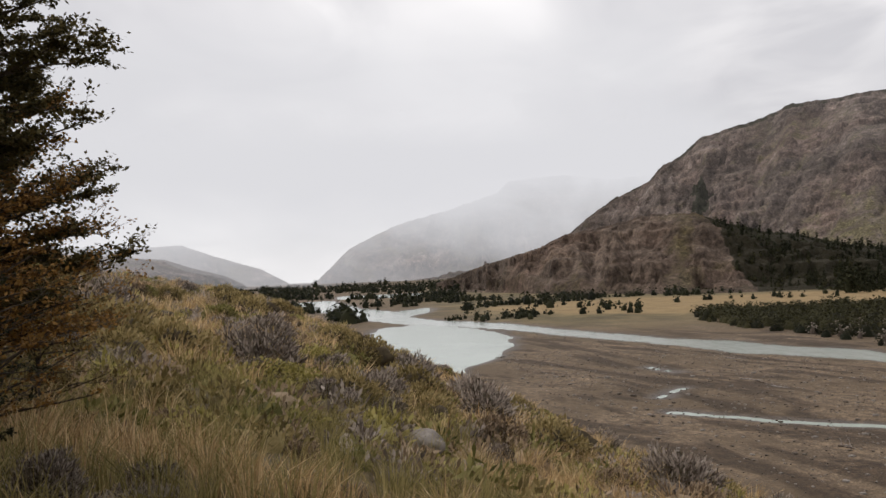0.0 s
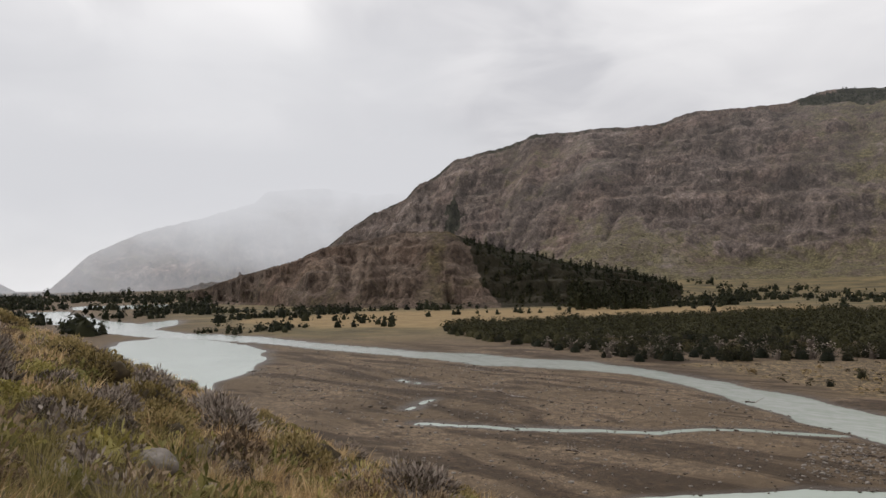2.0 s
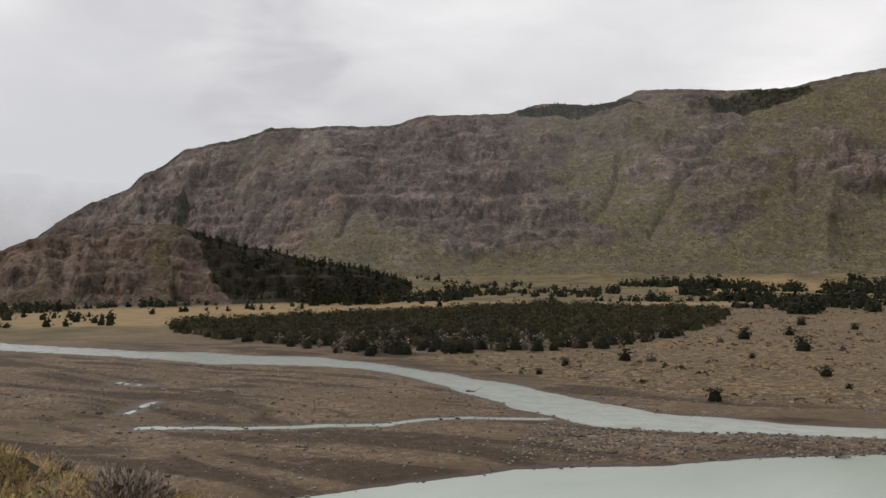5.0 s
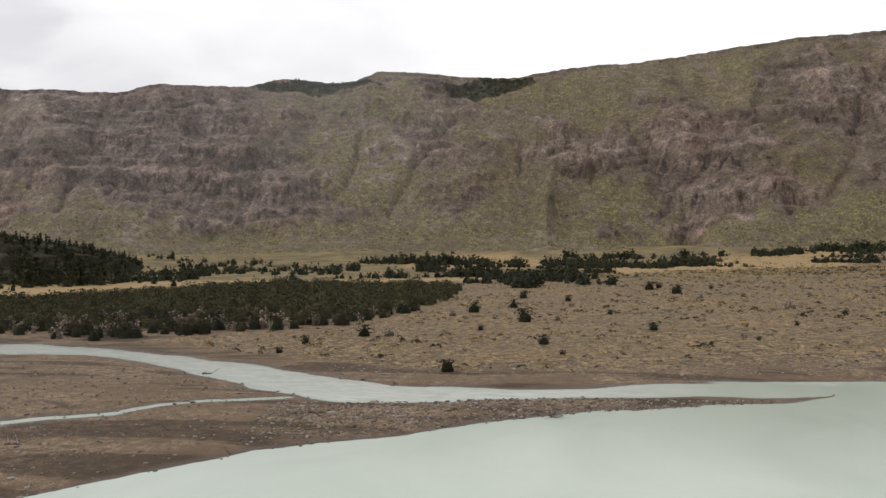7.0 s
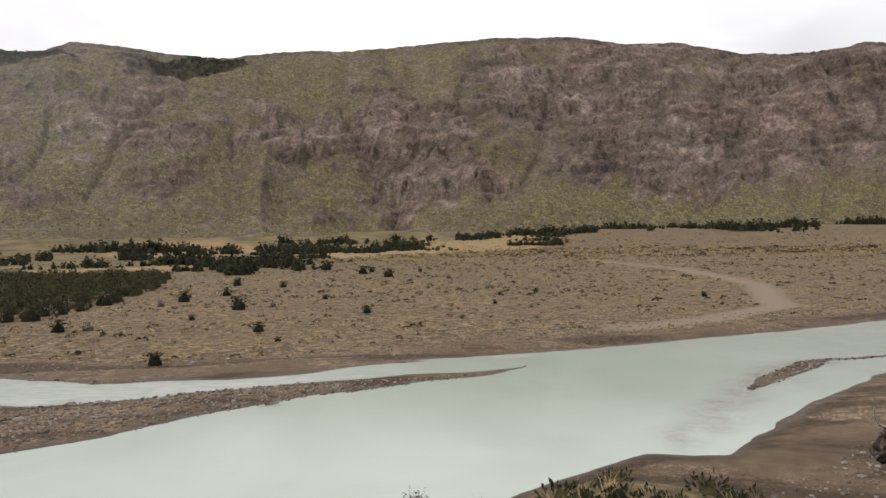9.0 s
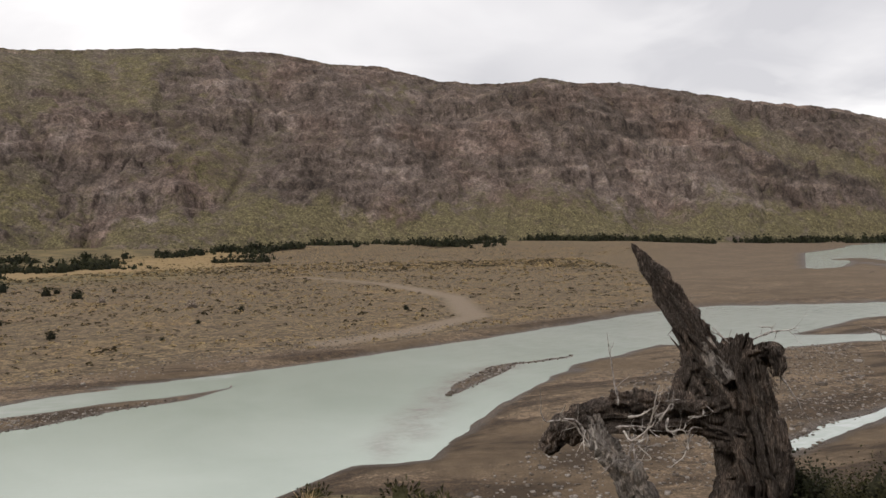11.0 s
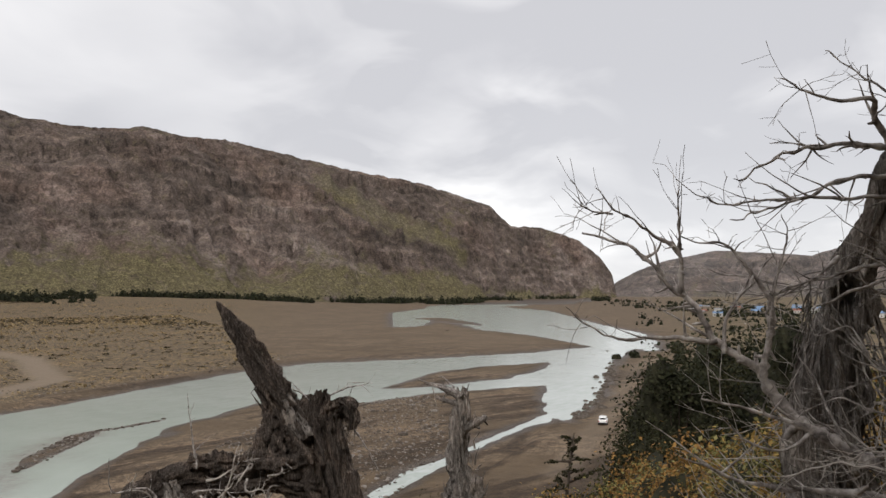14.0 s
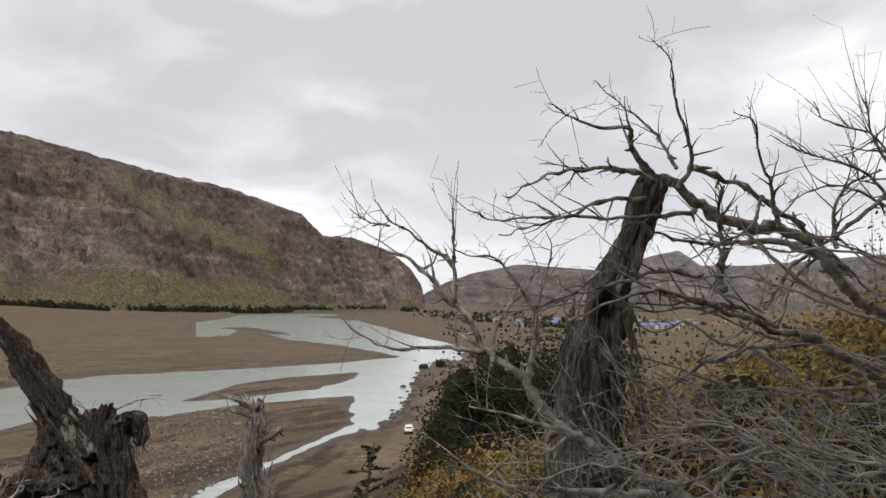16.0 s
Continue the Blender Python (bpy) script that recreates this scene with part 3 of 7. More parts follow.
def range_mesh(name, lo, hi, step, rows, foot, crest, crest_el, foot_el, relief, seed, grass_of, wood_of, rock_of, material, back=0.35, grain=1.0, marks=None):
    """A mountain side: from its foot to its crest and a little down behind, all given by heading."""
    h = np.arange(lo, hi + step / 2, step)
    v = np.concatenate([np.linspace(0, 1, rows), 1 + np.linspace(0.04, back, 8)])
    H, V = np.meshgrid(h, v)
    rf, rc = curve(H, foot), curve(H, crest)
    zf = EYE + rf * np.tan(np.radians(curve(H, foot_el)))
    zc = EYE + rc * np.tan(np.radians(np.interp(H, *np.array(crest_el, float).T)))
    arc = np.radians(H) * 0.5 * (rf + rc) / grain
    u = np.clip(V, 0, 1)
    hgt = 0.50 * smooth(0.0, 1.0, u) + 0.50 * u
    hgt = np.where(V > 1, 1 - (V - 1) * 1.0, hgt)
    z = zf + (zc - zf) * hgt
    R = rf + (rc - rf) * V
    edge = smooth(0.0, 0.10, u) * (1 - smooth(0.90, 1.0, u))
    deep = R / grain
    # where rock breaks through the turf
    warp = octaves(arc / 170, z / grain / 140, 3, seed + 21)
    rock = 0.5 + 0.85 * octaves(arc / 200 + 0.6 * warp + z / grain / 420, z / grain / 120 + 0.5 * warp, 5, seed + 2, 0.6) + rock_of(H, u)
    el = np.degrees(np.arctan2(z - EYE, R))
    sway = 0.5 * octaves(H / 1.1, el / 0.8, 4, seed + 15, 0.6)
    mark, carve, bush_at = marks(H + sway, el + 0.7 * sway) if marks else (0.0, 0.0, 0.0)
    rock = smooth(0.30, 0.70, rock + mark)
    # spurs with gullies between them, running down the slope
    lean = arc + 60 * soft_noise(arc / 500, deep / 400, seed + 40) + 0.5 * (deep - 1800) * soft_noise(arc / 700, deep * 0 + 3.3, seed + 41)
    rib = 0.0
    for i, (period, amp) in enumerate(((400, 55 if marks else 85), (170, 30 if marks else 40), (74, 16))):
        rib = rib + amp * (0.38 - np.sqrt(soft_noise(lean / period + i * 7.7 + 0.25 * warp, deep / (period * 3.2) + i * 3.1, seed + 50 + i) ** 2 + 0.012))
    # bulging outcrops with creases round them
    for i, (wide, amp) in enumerate(((130, 24), (64, 17), (32, 11), (16, 6.5), (9, 3.5))):
        knob = np.abs(soft_noise(lean / wide + 0.3 * warp + i * 5.1, deep / (wide * 0.8) + i * 2.7, seed + 70 + i)) - 0.33
        rib = rib + amp * knob * (0.15 + 0.85 * rock)
    pillar = np.abs(soft_noise(lean / 15 + 0.8 * warp, deep / 130, seed + 90)) + 0.6 * np.abs(soft_noise(lean / 7.0, deep / 70, seed + 91))
    rib = rib + rock * 5.0 * (0.6 - pillar)
    z = z + relief * edge * (rib - carve)
    # broken cliff bands
    step = 88.0 * grain
    phase = z / step + 0.7 * octaves(arc / 320, deep / 420, 3, seed + 31)
    part_ = phase - np.floor(phase)
    band = smooth(-0.30, 0.2, octaves(arc / 150, deep / 200, 3, seed + 32))
    z = z + edge * 0.28 * step * (smooth(0.34, 0.62, part_) - part_) * band * rock
    small = 27.0 * grain
    phase = z / small + 0.8 * octaves(arc / 80, deep / 120, 3, seed + 33)
    sp = phase - np.floor(phase)
    z = z + edge * 0.5 * small * (smooth(0.3, 0.62, sp) - sp) * smooth(-0.25, 0.3, octaves(arc / 45, deep / 60, 2, seed + 34)) * rock
    top = EYE + R * np.tan(np.radians(np.interp(H, *np.array(crest_el, float).T)) * 0.985) - 3 * relief
    z = np.where(V < 1, np.minimum(z, top - 2.5 * relief * np.abs(octaves(arc / 30, deep / 30, 3, seed + 80))), z)
    z = z + relief * smooth(0.8, 1.0, u) * (4.5 * octaves(arc / 45, u * 3, 4, seed + 60, 0.65) + 1.5 * octaves(arc / 9, u * 40, 2, seed + 61))
    x, y = R * np.sin(np.radians(H)), R * np.cos(np.radians(H))
    # close the foot into the valley floor
    k = 90.0
    x = np.concatenate([x[:1] * (1 - k / rf[:1]), x])
    y = np.concatenate([y[:1] * (1 - k / rf[:1]), y])
    z = np.concatenate([z[:1] - 32, z])
    grow = lambda q: np.concatenate([q[:1], q])
    # mask of the ledge tops that get skylight painted into their colour
    lit_cap = rock * np.maximum(band * smooth(0.58, 0.68, part_) * (1 - smooth(0.8, 0.95, part_)), 0.7 * smooth(0.55, 0.65, sp) * (1 - smooth(0.75, 0.9, sp)))
    cliff = rock * np.maximum(band * smooth(0.28, 0.36, part_) * (1 - smooth(0.58, 0.66, part_)), 0.6 * smooth(0.25, 0.35, sp) * (1 - smooth(0.55, 0.65, sp)))
    return grid_mesh(name, x, y, z, dict(grass=grow((0.22 + 0.42 * (1 - rock)) * grass_of(H, u)), wood=grow(np.maximum(wood_of(H, u, z[1:]), bush_at)), lit_cap=grow(lit_cap), cliff=grow(cliff), lush=grow(0.75 * (1 - rock) * (1 - smooth(0.15, 0.42, u)) if marks else 0 * u)), material)


CREST_EL = [(-60, 1.2), (-57.4, 3.5), (-55.4, 4.75), (-53.1, 5.76), (-52.3, 6.66), (-51.2, 7.14), (-49.7, 8.4), (-46.5, 9.1), (-44, 9.95), (-40, 10.15),
            (-35.8, 10.28), (-33.1, 10.95), (-29.7, 10.95), (-27.4, 11.0), (-25.2, 11.58), (-22.2, 11.35), (-20.3, 11.45), (-18.7, 12.1), (-16.7, 12.08),
            (-13.5, 11.8), (-9.6, 11.53), (-5.7, 12.07), (1.8, 12.37), (5.4, 12.69), (8.8, 12.9), (14.1, 12.8), (18.2, 12.1), (21.5, 11.95), (25.4, 10.95),
            (29.4, 10.63), (31.9, 10.76), (32.6, 10.94), (35, 10.5), (37.7, 10.38), (42.4, 9.42), (46.4, 8.54), (51.1, 7.74), (56.1, 6.12),
            (57.6, 4.69), (59.8, 4.54), (62.3, 3.64), (63.7, 2.51), (64.5, 1.32), (64.8, -0.2)]
FOOT_EL = [(-60, 0.4), (-42, 0.9), (-30, 0.33), (-18, 0.2), (-6, -0.15), (5, -0.4), (31, -0.48), (44, -0.2), (65, -0.3)]


def main_grass(H, u):
    slip = np.exp(-((u - 0.62 + (H - 48) * 0.035) / 0.07) ** 2) * smooth(43, 45, H) * (1 - smooth(53, 56, H))
    talus = (1 - smooth(0.1, 0.3, u)) * smooth(8, 18, H)
    return 0.7 * slip + 0.4 * talus + np.clip(0.62 + 0.38 * smooth(-32, -18, H) * (1 - smooth(6, 16, H)) + 0.3 * (1 - smooth(0.1, 0.3, u)), 0, 1)


def main_rock(H, u):
    talus = 1 - smooth(0.06 + 0.05 * smooth(20, 34, H), 0.26 + 0.08 * smooth(20, 34, H), u + 0.15 * octaves(H / 2.6, u * 3, 4, 41, 0.6))
    meadow = smooth(-15, -9, H) * (1 - smooth(3, 8, H)) * smooth(0.52, 0.75, u)
    left = 1 - smooth(-36, -22, H)
    right = smooth(5, 14, H)
    slip = np.exp(-((u - 0.62 + (H - 48) * 0.035) / 0.07) ** 2) * smooth(43, 45, H) * (1 - smooth(53, 56, H))
    return 0.30 * left + 0.26 * right + 0.15 * smooth(48, 58, H) - 0.75 * talus - 0.40 * meadow - 1.5 * slip + 0.02 + 0.03 * (1 - smooth(2, 14, H)) - 0.10 * smooth(-24, -16, H) * (1 - smooth(6, 14, H))


def main_wood(H, u, z):
    rim = 0.5 * smooth(0.965, 0.985, u) * (1 - smooth(-36, -30, H))
    return rim + 0 * u


# what stands out on the range, by heading and degrees above the eye: gullies, bare rock, turf and woods (centre, half width, half height)
GULLIES_WEST = [[(-49.7, 5.7), (-50.1, 3.6)], [(-36.3, 10.4), (-37.2, 7.8), (-38.0, 5.0), (-39.5, 2.3)], [(-45.6, 9.3), (-47.0, 6.4), (-47.5, 4.0)],
                [(-27.6, 8.0), (-31.7, 5.5), (-35.5, 2.3)], [(-19.8, 8.0), (-20.3, 5.8), (-21.6, 3.9)], [(-13.4, 9.1), (-16.1, 5.7), (-18.0, 2.8)], [(-9.1, 7.5), (-8.9, 4.9)],
                [(-1.4, 8.3), (0.0, 6.3), (1.9, 4.1), (2.4, 0.6)], [(5.4, 6.4), (3.4, 4.6), (2.2, 2.6)], [(-4.1, 7.2), (-4.0, 5.1)], [(7.3, 10.6), (5.9, 7.1), (5.6, 5.9)]]
GULLIES_EAST = [[(13.1, 10.9), (12.5, 5.9), (10.9, 2.8)], [(34.5, 9.6), (33.8, 7.9)], [(30.9, 7.4), (29.7, 5.6), (30.2, 3.4)], [(33.2, 6.9), (34.8, 3.7), (36.7, 1.9)],
                [(35.3, 5.9), (36.4, 2.9), (38.9, 1.6)], [(39.3, 4.2), (40.4, 2.5)], [(42.7, 5.0), (42.9, 1.7)], [(23.7, 8.4), (24.4, 6.1), (23.4, 4.9)], [(44.9, 6.7), (46.9, 3.5), (46.9, 0.4)],
                [(52.4, 5.2), (54.2, 2.8), (56.0, 0.6)], [(56.9, 5.1), (56.9, 2.7), (57.4, 0.6)], [(60.0, 4.3), (60.2, 0.6)], [(61.9, 3.6), (62.1, 0.4)]]
BARE_ROCK = [(-29.9, 3.6, 3.6, 2.2), (-32.2, 8.7, 4.6, 2.2), (-35.4, 4.0, 1.4, 1.8), (-26.9, 4.0, 3.4, 2.3), (-21.8, 2.8, 3.1, 0.9), (-13.2, 2.7, 2.8, 1.7), (-9.9, 1.0, 2.9, 0.5), (-5.3, 6.2, 3.8, 1.1),
             (-13.1, 5.8, 4.1, 0.9), (-3.6, 1.7, 1.9, 0.45), (9.9, 10.2, 3.2, 2.2), (15.9, 9.0, 2.9, 2.3), (1.1, 9.6, 2.9, 0.5), (6.3, 2.3, 3.8, 1.3), (0.1, 3.5, 1.3, 0.8), (18.1, 3.9, 5.7, 1.3),
             (25.0, 6.5, 6.0, 2.4), (36.0, 6.5, 8.0, 3.2)]
TURF = [(-39.8, 6.9, 1.9, 1.1), (-39.2, 2.2, 3.2, 1.6), (-21.5, 9.9, 3.8, 0.5), (-20.7, 5.6, 1.2, 2.2), (-4.5, 3.6, 4.9, 1.2), (-3.5, 8.8, 4.2, 1.2), (-7.6, 4.4, 2.9, 0.7), (10.8, 5.0, 1.6, 2.2), (0.0, 10.9, 6.0, 0.8),
        (28.0, 2.4, 1.5, 1.2), (34.7, 1.6, 1.5, 0.8), (40.2, 1.7, 1.3, 1.1), (23.7, 10.6, 3.0, 0.6), (12.4, 4.0, 2.6, 2.4), (47.2, 5.5, 1.0, 0.6), (49.3, 4.5, 1.2, 0.7), (51.5, 3.5, 1.6, 0.6)]
HIGH_WOODS = [(-22.7, 11.1, 4.8, 0.6), (-11.0, 10.9, 3.4, 0.75), (-49.6, 5.5, 0.8, 0.5), (-50.0, 4.4, 0.4, 0.8)]
LEDGES = [(-9.3, -1.6, 7.4, 6.7), (-33.5, -23.0, 4.6, 6.4), (-16.0, -10.0, 3.6, 4.6), (7.0, 13.0, 8.2, 8.6), (13.0, 18.6, 6.9, 7.4), (13.5, 24.0, 4.9, 5.4), (24.5, 31.0, 6.6, 6.2), (35.2, 42.0, 5.6, 4.8), (46.0, 56.0, 2.2, 2.8)]


def blot(H, E, rows):
    """How far inside the nearest of the oval patches a place lies: 1 within, 0 outside."""
    out = np.zeros(H.shape)
    for h, e, wh, we in rows:
        out = np.maximum(out, 1 - smooth(0.55, 1.25, np.hypot((H - h) / wh, (E - e) / we)))
    return out


def main_marks(H, E):
    cut = np.zeros(H.shape)
    for line in GULLIES_WEST + GULLIES_EAST:
        d = line_distance(H, E, line)
        cut = np.maximum(cut, 0.8 * np.exp(-(d / 0.20) ** 2) + 0.6 * np.exp(-(d / 0.8) ** 2))
    step = np.zeros(H.shape)
    for h0, h1, e0, e1 in LEDGES:
        over = E - (e0 + (e1 - e0) * (H - h0) / (h1 - h0))
        ends = smooth(h0 - 0.6, h0 + 0.6, H) * (1 - smooth(h1 - 0.6, h1 + 0.6, H))
        step = step - ends * 9 * np.tanh(over / 0.10) * np.exp(-np.abs(over) / 0.7)
    bare, turf, woods = blot(H, E, BARE_ROCK), blot(H, E, TURF), blot(H, E, HIGH_WOODS)
    rough = octaves(H / 0.9, E / 0.5, 3, 17)
    return 0.40 * bare - 0.55 * turf * (1 - 0.4 * bare) + 0.30 * rough, 11 * cut + step, np.clip(woods * 1.15, 0, 1)


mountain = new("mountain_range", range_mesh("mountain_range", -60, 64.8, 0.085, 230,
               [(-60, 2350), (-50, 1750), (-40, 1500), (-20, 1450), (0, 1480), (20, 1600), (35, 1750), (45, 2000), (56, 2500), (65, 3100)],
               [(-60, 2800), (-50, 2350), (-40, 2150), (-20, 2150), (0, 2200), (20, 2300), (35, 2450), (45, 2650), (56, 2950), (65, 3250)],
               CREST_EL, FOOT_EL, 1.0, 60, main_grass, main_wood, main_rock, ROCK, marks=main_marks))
tagged(mountain, "brown rocky mountain side with cliffs and grassy talus", "mountain", kind="structure")

knoll = new("rocky_knoll", range_mesh("rocky_knoll", -68, -34.5, 0.08, 90,
            [(-68, 1150), (-60, 830), (-50, 720), (-42, 760), (-34, 950)], [(-68, 1200), (-60, 960), (-50, 900), (-42, 960), (-34, 1020)],
            [(-68, -0.6), (-66.9, -0.29), (-64.1, 0.66), (-60.9, 1.52), (-58.9, 2.41), (-55.9, 2.85), (-53.2, 3.5), (-50.2, 3.4), (-48.5, 2.65), (-46, 1.95),
             (-44.4, 1.8), (-42.1, 1.1), (-40, 0.7), (-38.2, 0.4), (-36, -0.2), (-34.5, -0.9)],
            [(-68, -1.0), (-60, -1.6), (-50, -1.7), (-42, -1.6), (-34.5, -1.2)], 0.42, 90,
            lambda H, u: 0.55 + 0.3 * smooth(-54, -51, H) + 0 * u, lambda H, u, z: smooth(-50.2, -49.0, H + 3.0 * (u - 0.9) + 0.8 * octaves(H, u * 9, 2, 3)),
            lambda H, u: 0.32 - 0.6 * smooth(0.55, 0.9, u) * smooth(-53.5, -51, H) - 0.3 * (1 - smooth(0.05, 0.3, u)), KNOLL_ROCK, grain=0.4))
tagged(knoll, "dark craggy knoll rising from the valley floor", "hill", kind="structure")

far_left = new("far_hills", range_mesh("far_hills", -98, -80.8, 0.2, 40, [(-98, 2400), (-80, 3000)], [(-98, 2900), (-80, 3400)],
               [(-98, 2.4), (-91, 2.1), (-89.3, 1.9), (-86.2, 1.64), (-84.4, 1.0), (-82.3, 0.4), (-81.2, -0.15), (-80.8, -0.5)], [(-98, -0.6), (-80, -0.6)],
               0.5, 130, lambda H, u: 0.6 + 0 * u, lambda H, u, z: 0.9 * (1 - u), lambda H, u: 0 * u, ROCK))
tagged(far_left, "low dark hills at the valley mouth in haze", "hill", kind="structure")
far_left_b = new("far_hills_behind", range_mesh("far_hills_behind", -96, -78, 0.2, 40, [(-96, 3900), (-78, 3900)], [(-96, 4300), (-78, 4300)],
                 [(-96, 2.6), (-87.9, 2.45), (-85.1, 2.55), (-83, 1.75), (-80, 0.8), (-78, -0.3)], [(-96, -0.4), (-78, -0.4)],
                 0.6, 140, lambda H, u: 0.7 + 0 * u, lambda H, u, z: 0 * u, lambda H, u: 0 * u, ROCK))
tagged(far_left_b, "hazy grey hills far up the valley", "hill", kind="structure")
fog_mountain = new("misty_mountain", range_mesh("misty_mountain", -77, -48, 0.15, 70, [(-77, 3700), (-48, 3300)], [(-77, 4500), (-48, 4100)],
                   [(-77, -0.4), (-76.3, -0.2), (-73.9, 2.0), (-70.7, 3.5), (-66.7, 4.5), (-63.5, 5.5), (-62.7, 6.25), (-58.8, 6.5), (-55.7, 6.0), (-48, 6.5)],
                   [(-77, -0.4), (-48, -0.3)], 1.4, 150, lambda H, u: 0.8 + 0 * u, lambda H, u, z: 0 * u, lambda H, u: 0.1 + 0 * u, ROCK))
tagged(fog_mountain, "steep mountain fading into low cloud and mist", "mountain", kind="structure")
far_right = new("far_cliffs", range_mesh("far_cliffs", 64.2, 104, 0.15, 60, [(64, 3600), (80, 3500), (104, 3450)], [(64, 4000), (80, 3900), (104, 3800)],
                [(64.2, 0.1), (64.7, 0.75), (66.2, 1.53), (67.8, 2.14), (71.3, 2.83), (75.2, 2.57), (77.1, 2.4), (80.1, 3.34), (82, 3.79), (83.4, 2.76), (86.9, 2.74), (95, 3.4), (104, 4)],
                [(64, -0.35), (104, -0.5)], 0.7, 170, lambda H, u: 0.7 + 0 * u, lambda H, u, z: 0 * u, lambda H, u: 0.25 - 0.5 * (1 - smooth(0.1, 0.4, u)), ROCK))
tagged(far_right, "grey cliffs beyond the town down the valley", "cliff", kind="structure")
back_ring = new("hills_behind", range_mesh("hills_behind", 100, 264, 1.0, 30, [(100, 700), (180, 400), (264, 900)], [(100, 1800), (180, 1500), (264, 2000)],
                [(100, 5), (140, 9), (180, 12), (220, 9), (264, 4)], [(100, -0.5), (180, 3), (264, -0.5)], 1.0, 190,
                lambda H, u: 1 + 0 * u, lambda H, u, z: 0 * u, lambda H, u: -0.4 + 0 * u, ROCK))
tagged(back_ring, "grassy hillside behind the bluff", "hill", kind="structure")


# mist and air haze: see-through sheets with their own glow, a backdrop that thickens with height
def mist_material(name, top_el, dist, thick, base):
    m = bpy.data.materials.new(name)
    m.use_nodes = True
    n = Nodes(m.node_tree)
    c = n.coord()
    sep = n.add("ShaderNodeSeparateXYZ")
    n.put(sep.inputs[0], c)
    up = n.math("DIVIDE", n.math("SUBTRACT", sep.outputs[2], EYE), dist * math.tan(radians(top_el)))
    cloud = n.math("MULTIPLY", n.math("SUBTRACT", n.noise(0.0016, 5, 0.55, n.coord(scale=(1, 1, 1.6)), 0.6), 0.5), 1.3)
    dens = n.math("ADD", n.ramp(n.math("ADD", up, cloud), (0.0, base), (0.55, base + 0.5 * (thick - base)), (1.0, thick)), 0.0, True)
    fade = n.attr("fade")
    # brightness of the mist is emitted by the sheet, not lit by the sky
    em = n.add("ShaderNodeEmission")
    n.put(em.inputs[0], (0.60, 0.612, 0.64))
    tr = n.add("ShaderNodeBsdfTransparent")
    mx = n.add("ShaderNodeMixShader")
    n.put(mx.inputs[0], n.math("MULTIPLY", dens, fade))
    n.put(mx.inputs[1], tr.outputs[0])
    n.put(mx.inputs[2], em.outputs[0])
    n.put(n.add("ShaderNodeOutputMaterial").inputs[0], mx.outputs[0])
    return m


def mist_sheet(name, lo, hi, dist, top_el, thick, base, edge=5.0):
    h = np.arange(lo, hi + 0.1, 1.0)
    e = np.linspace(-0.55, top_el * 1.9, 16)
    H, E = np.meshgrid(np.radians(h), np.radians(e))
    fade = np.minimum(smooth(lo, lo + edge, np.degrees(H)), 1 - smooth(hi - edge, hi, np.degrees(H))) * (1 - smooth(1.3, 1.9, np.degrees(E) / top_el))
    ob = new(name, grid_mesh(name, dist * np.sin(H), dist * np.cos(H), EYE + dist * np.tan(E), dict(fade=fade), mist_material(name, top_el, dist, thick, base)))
    tagged(ob, "pale glowing sheet standing in for mist and haze over the far valley", "mist", kind="stuff")
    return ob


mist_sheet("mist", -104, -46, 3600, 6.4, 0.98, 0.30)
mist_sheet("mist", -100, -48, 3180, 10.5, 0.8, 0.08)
# added veil of air haze before the main range
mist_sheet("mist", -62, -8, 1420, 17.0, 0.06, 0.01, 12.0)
# added veils that haze the left hills and the right cliffs
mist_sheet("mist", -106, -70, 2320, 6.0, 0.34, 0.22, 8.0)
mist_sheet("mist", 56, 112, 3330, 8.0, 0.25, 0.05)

# ---- plants: building tools ----
def tube(path, radii, sides=5, twist=0.0):
    """Quads of a tapering limb along a path; closed at its tip by its own taper."""
    p = np.asarray(path, float)
    r = np.asarray(radii, float)
    t = np.gradient(p, axis=0)
    t /= np.linalg.norm(t, axis=1, keepdims=True) + 1e-9
    up = np.eye(3)[int(np.argmin(np.abs(t).mean(0)))][None]
    a = np.cross(t, up)
    a /= np.linalg.norm(a, axis=1, keepdims=True) + 1e-9
    b = np.cross(t, a)
    th = np.arange(sides) / sides * 2 * np.pi
    ring = np.cos(th)[None, :, None] * a[:, None] + np.sin(th)[None, :, None] * b[:, None]
    v = (p[:, None] + ring * r.reshape(len(p), -1, 1)).reshape(-1, 3)
    i = np.arange(len(p) * sides).reshape(len(p), sides)
    j = np.roll(i, -1, 1)
    q = np.stack([i[:-1], j[:-1], j[1:], i[1:]], -1).reshape(-1, 4)
    return v, q


def leaves(centres, normals, size, rng, slim=0.6):
    """One small quad for each centre, turned at random about its normal."""
    n = len(centres)
    nn = normals / (np.linalg.norm(normals, axis=1, keepdims=True) + 1e-9)
    t = np.cross(nn, rng.normal(size=(n, 3)))
    t /= np.linalg.norm(t, axis=1, keepdims=True) + 1e-9
    b = np.cross(nn, t)
    s = (size * rng.uniform(0.6, 1.3, n))[:, None]
    c = np.asarray(centres)
    v = np.stack([c - t * s, c - b * s * slim, c + t * s, c + b * s * slim], 1).reshape(-1, 3)
    return v, np.arange(4 * n).reshape(n, 4)


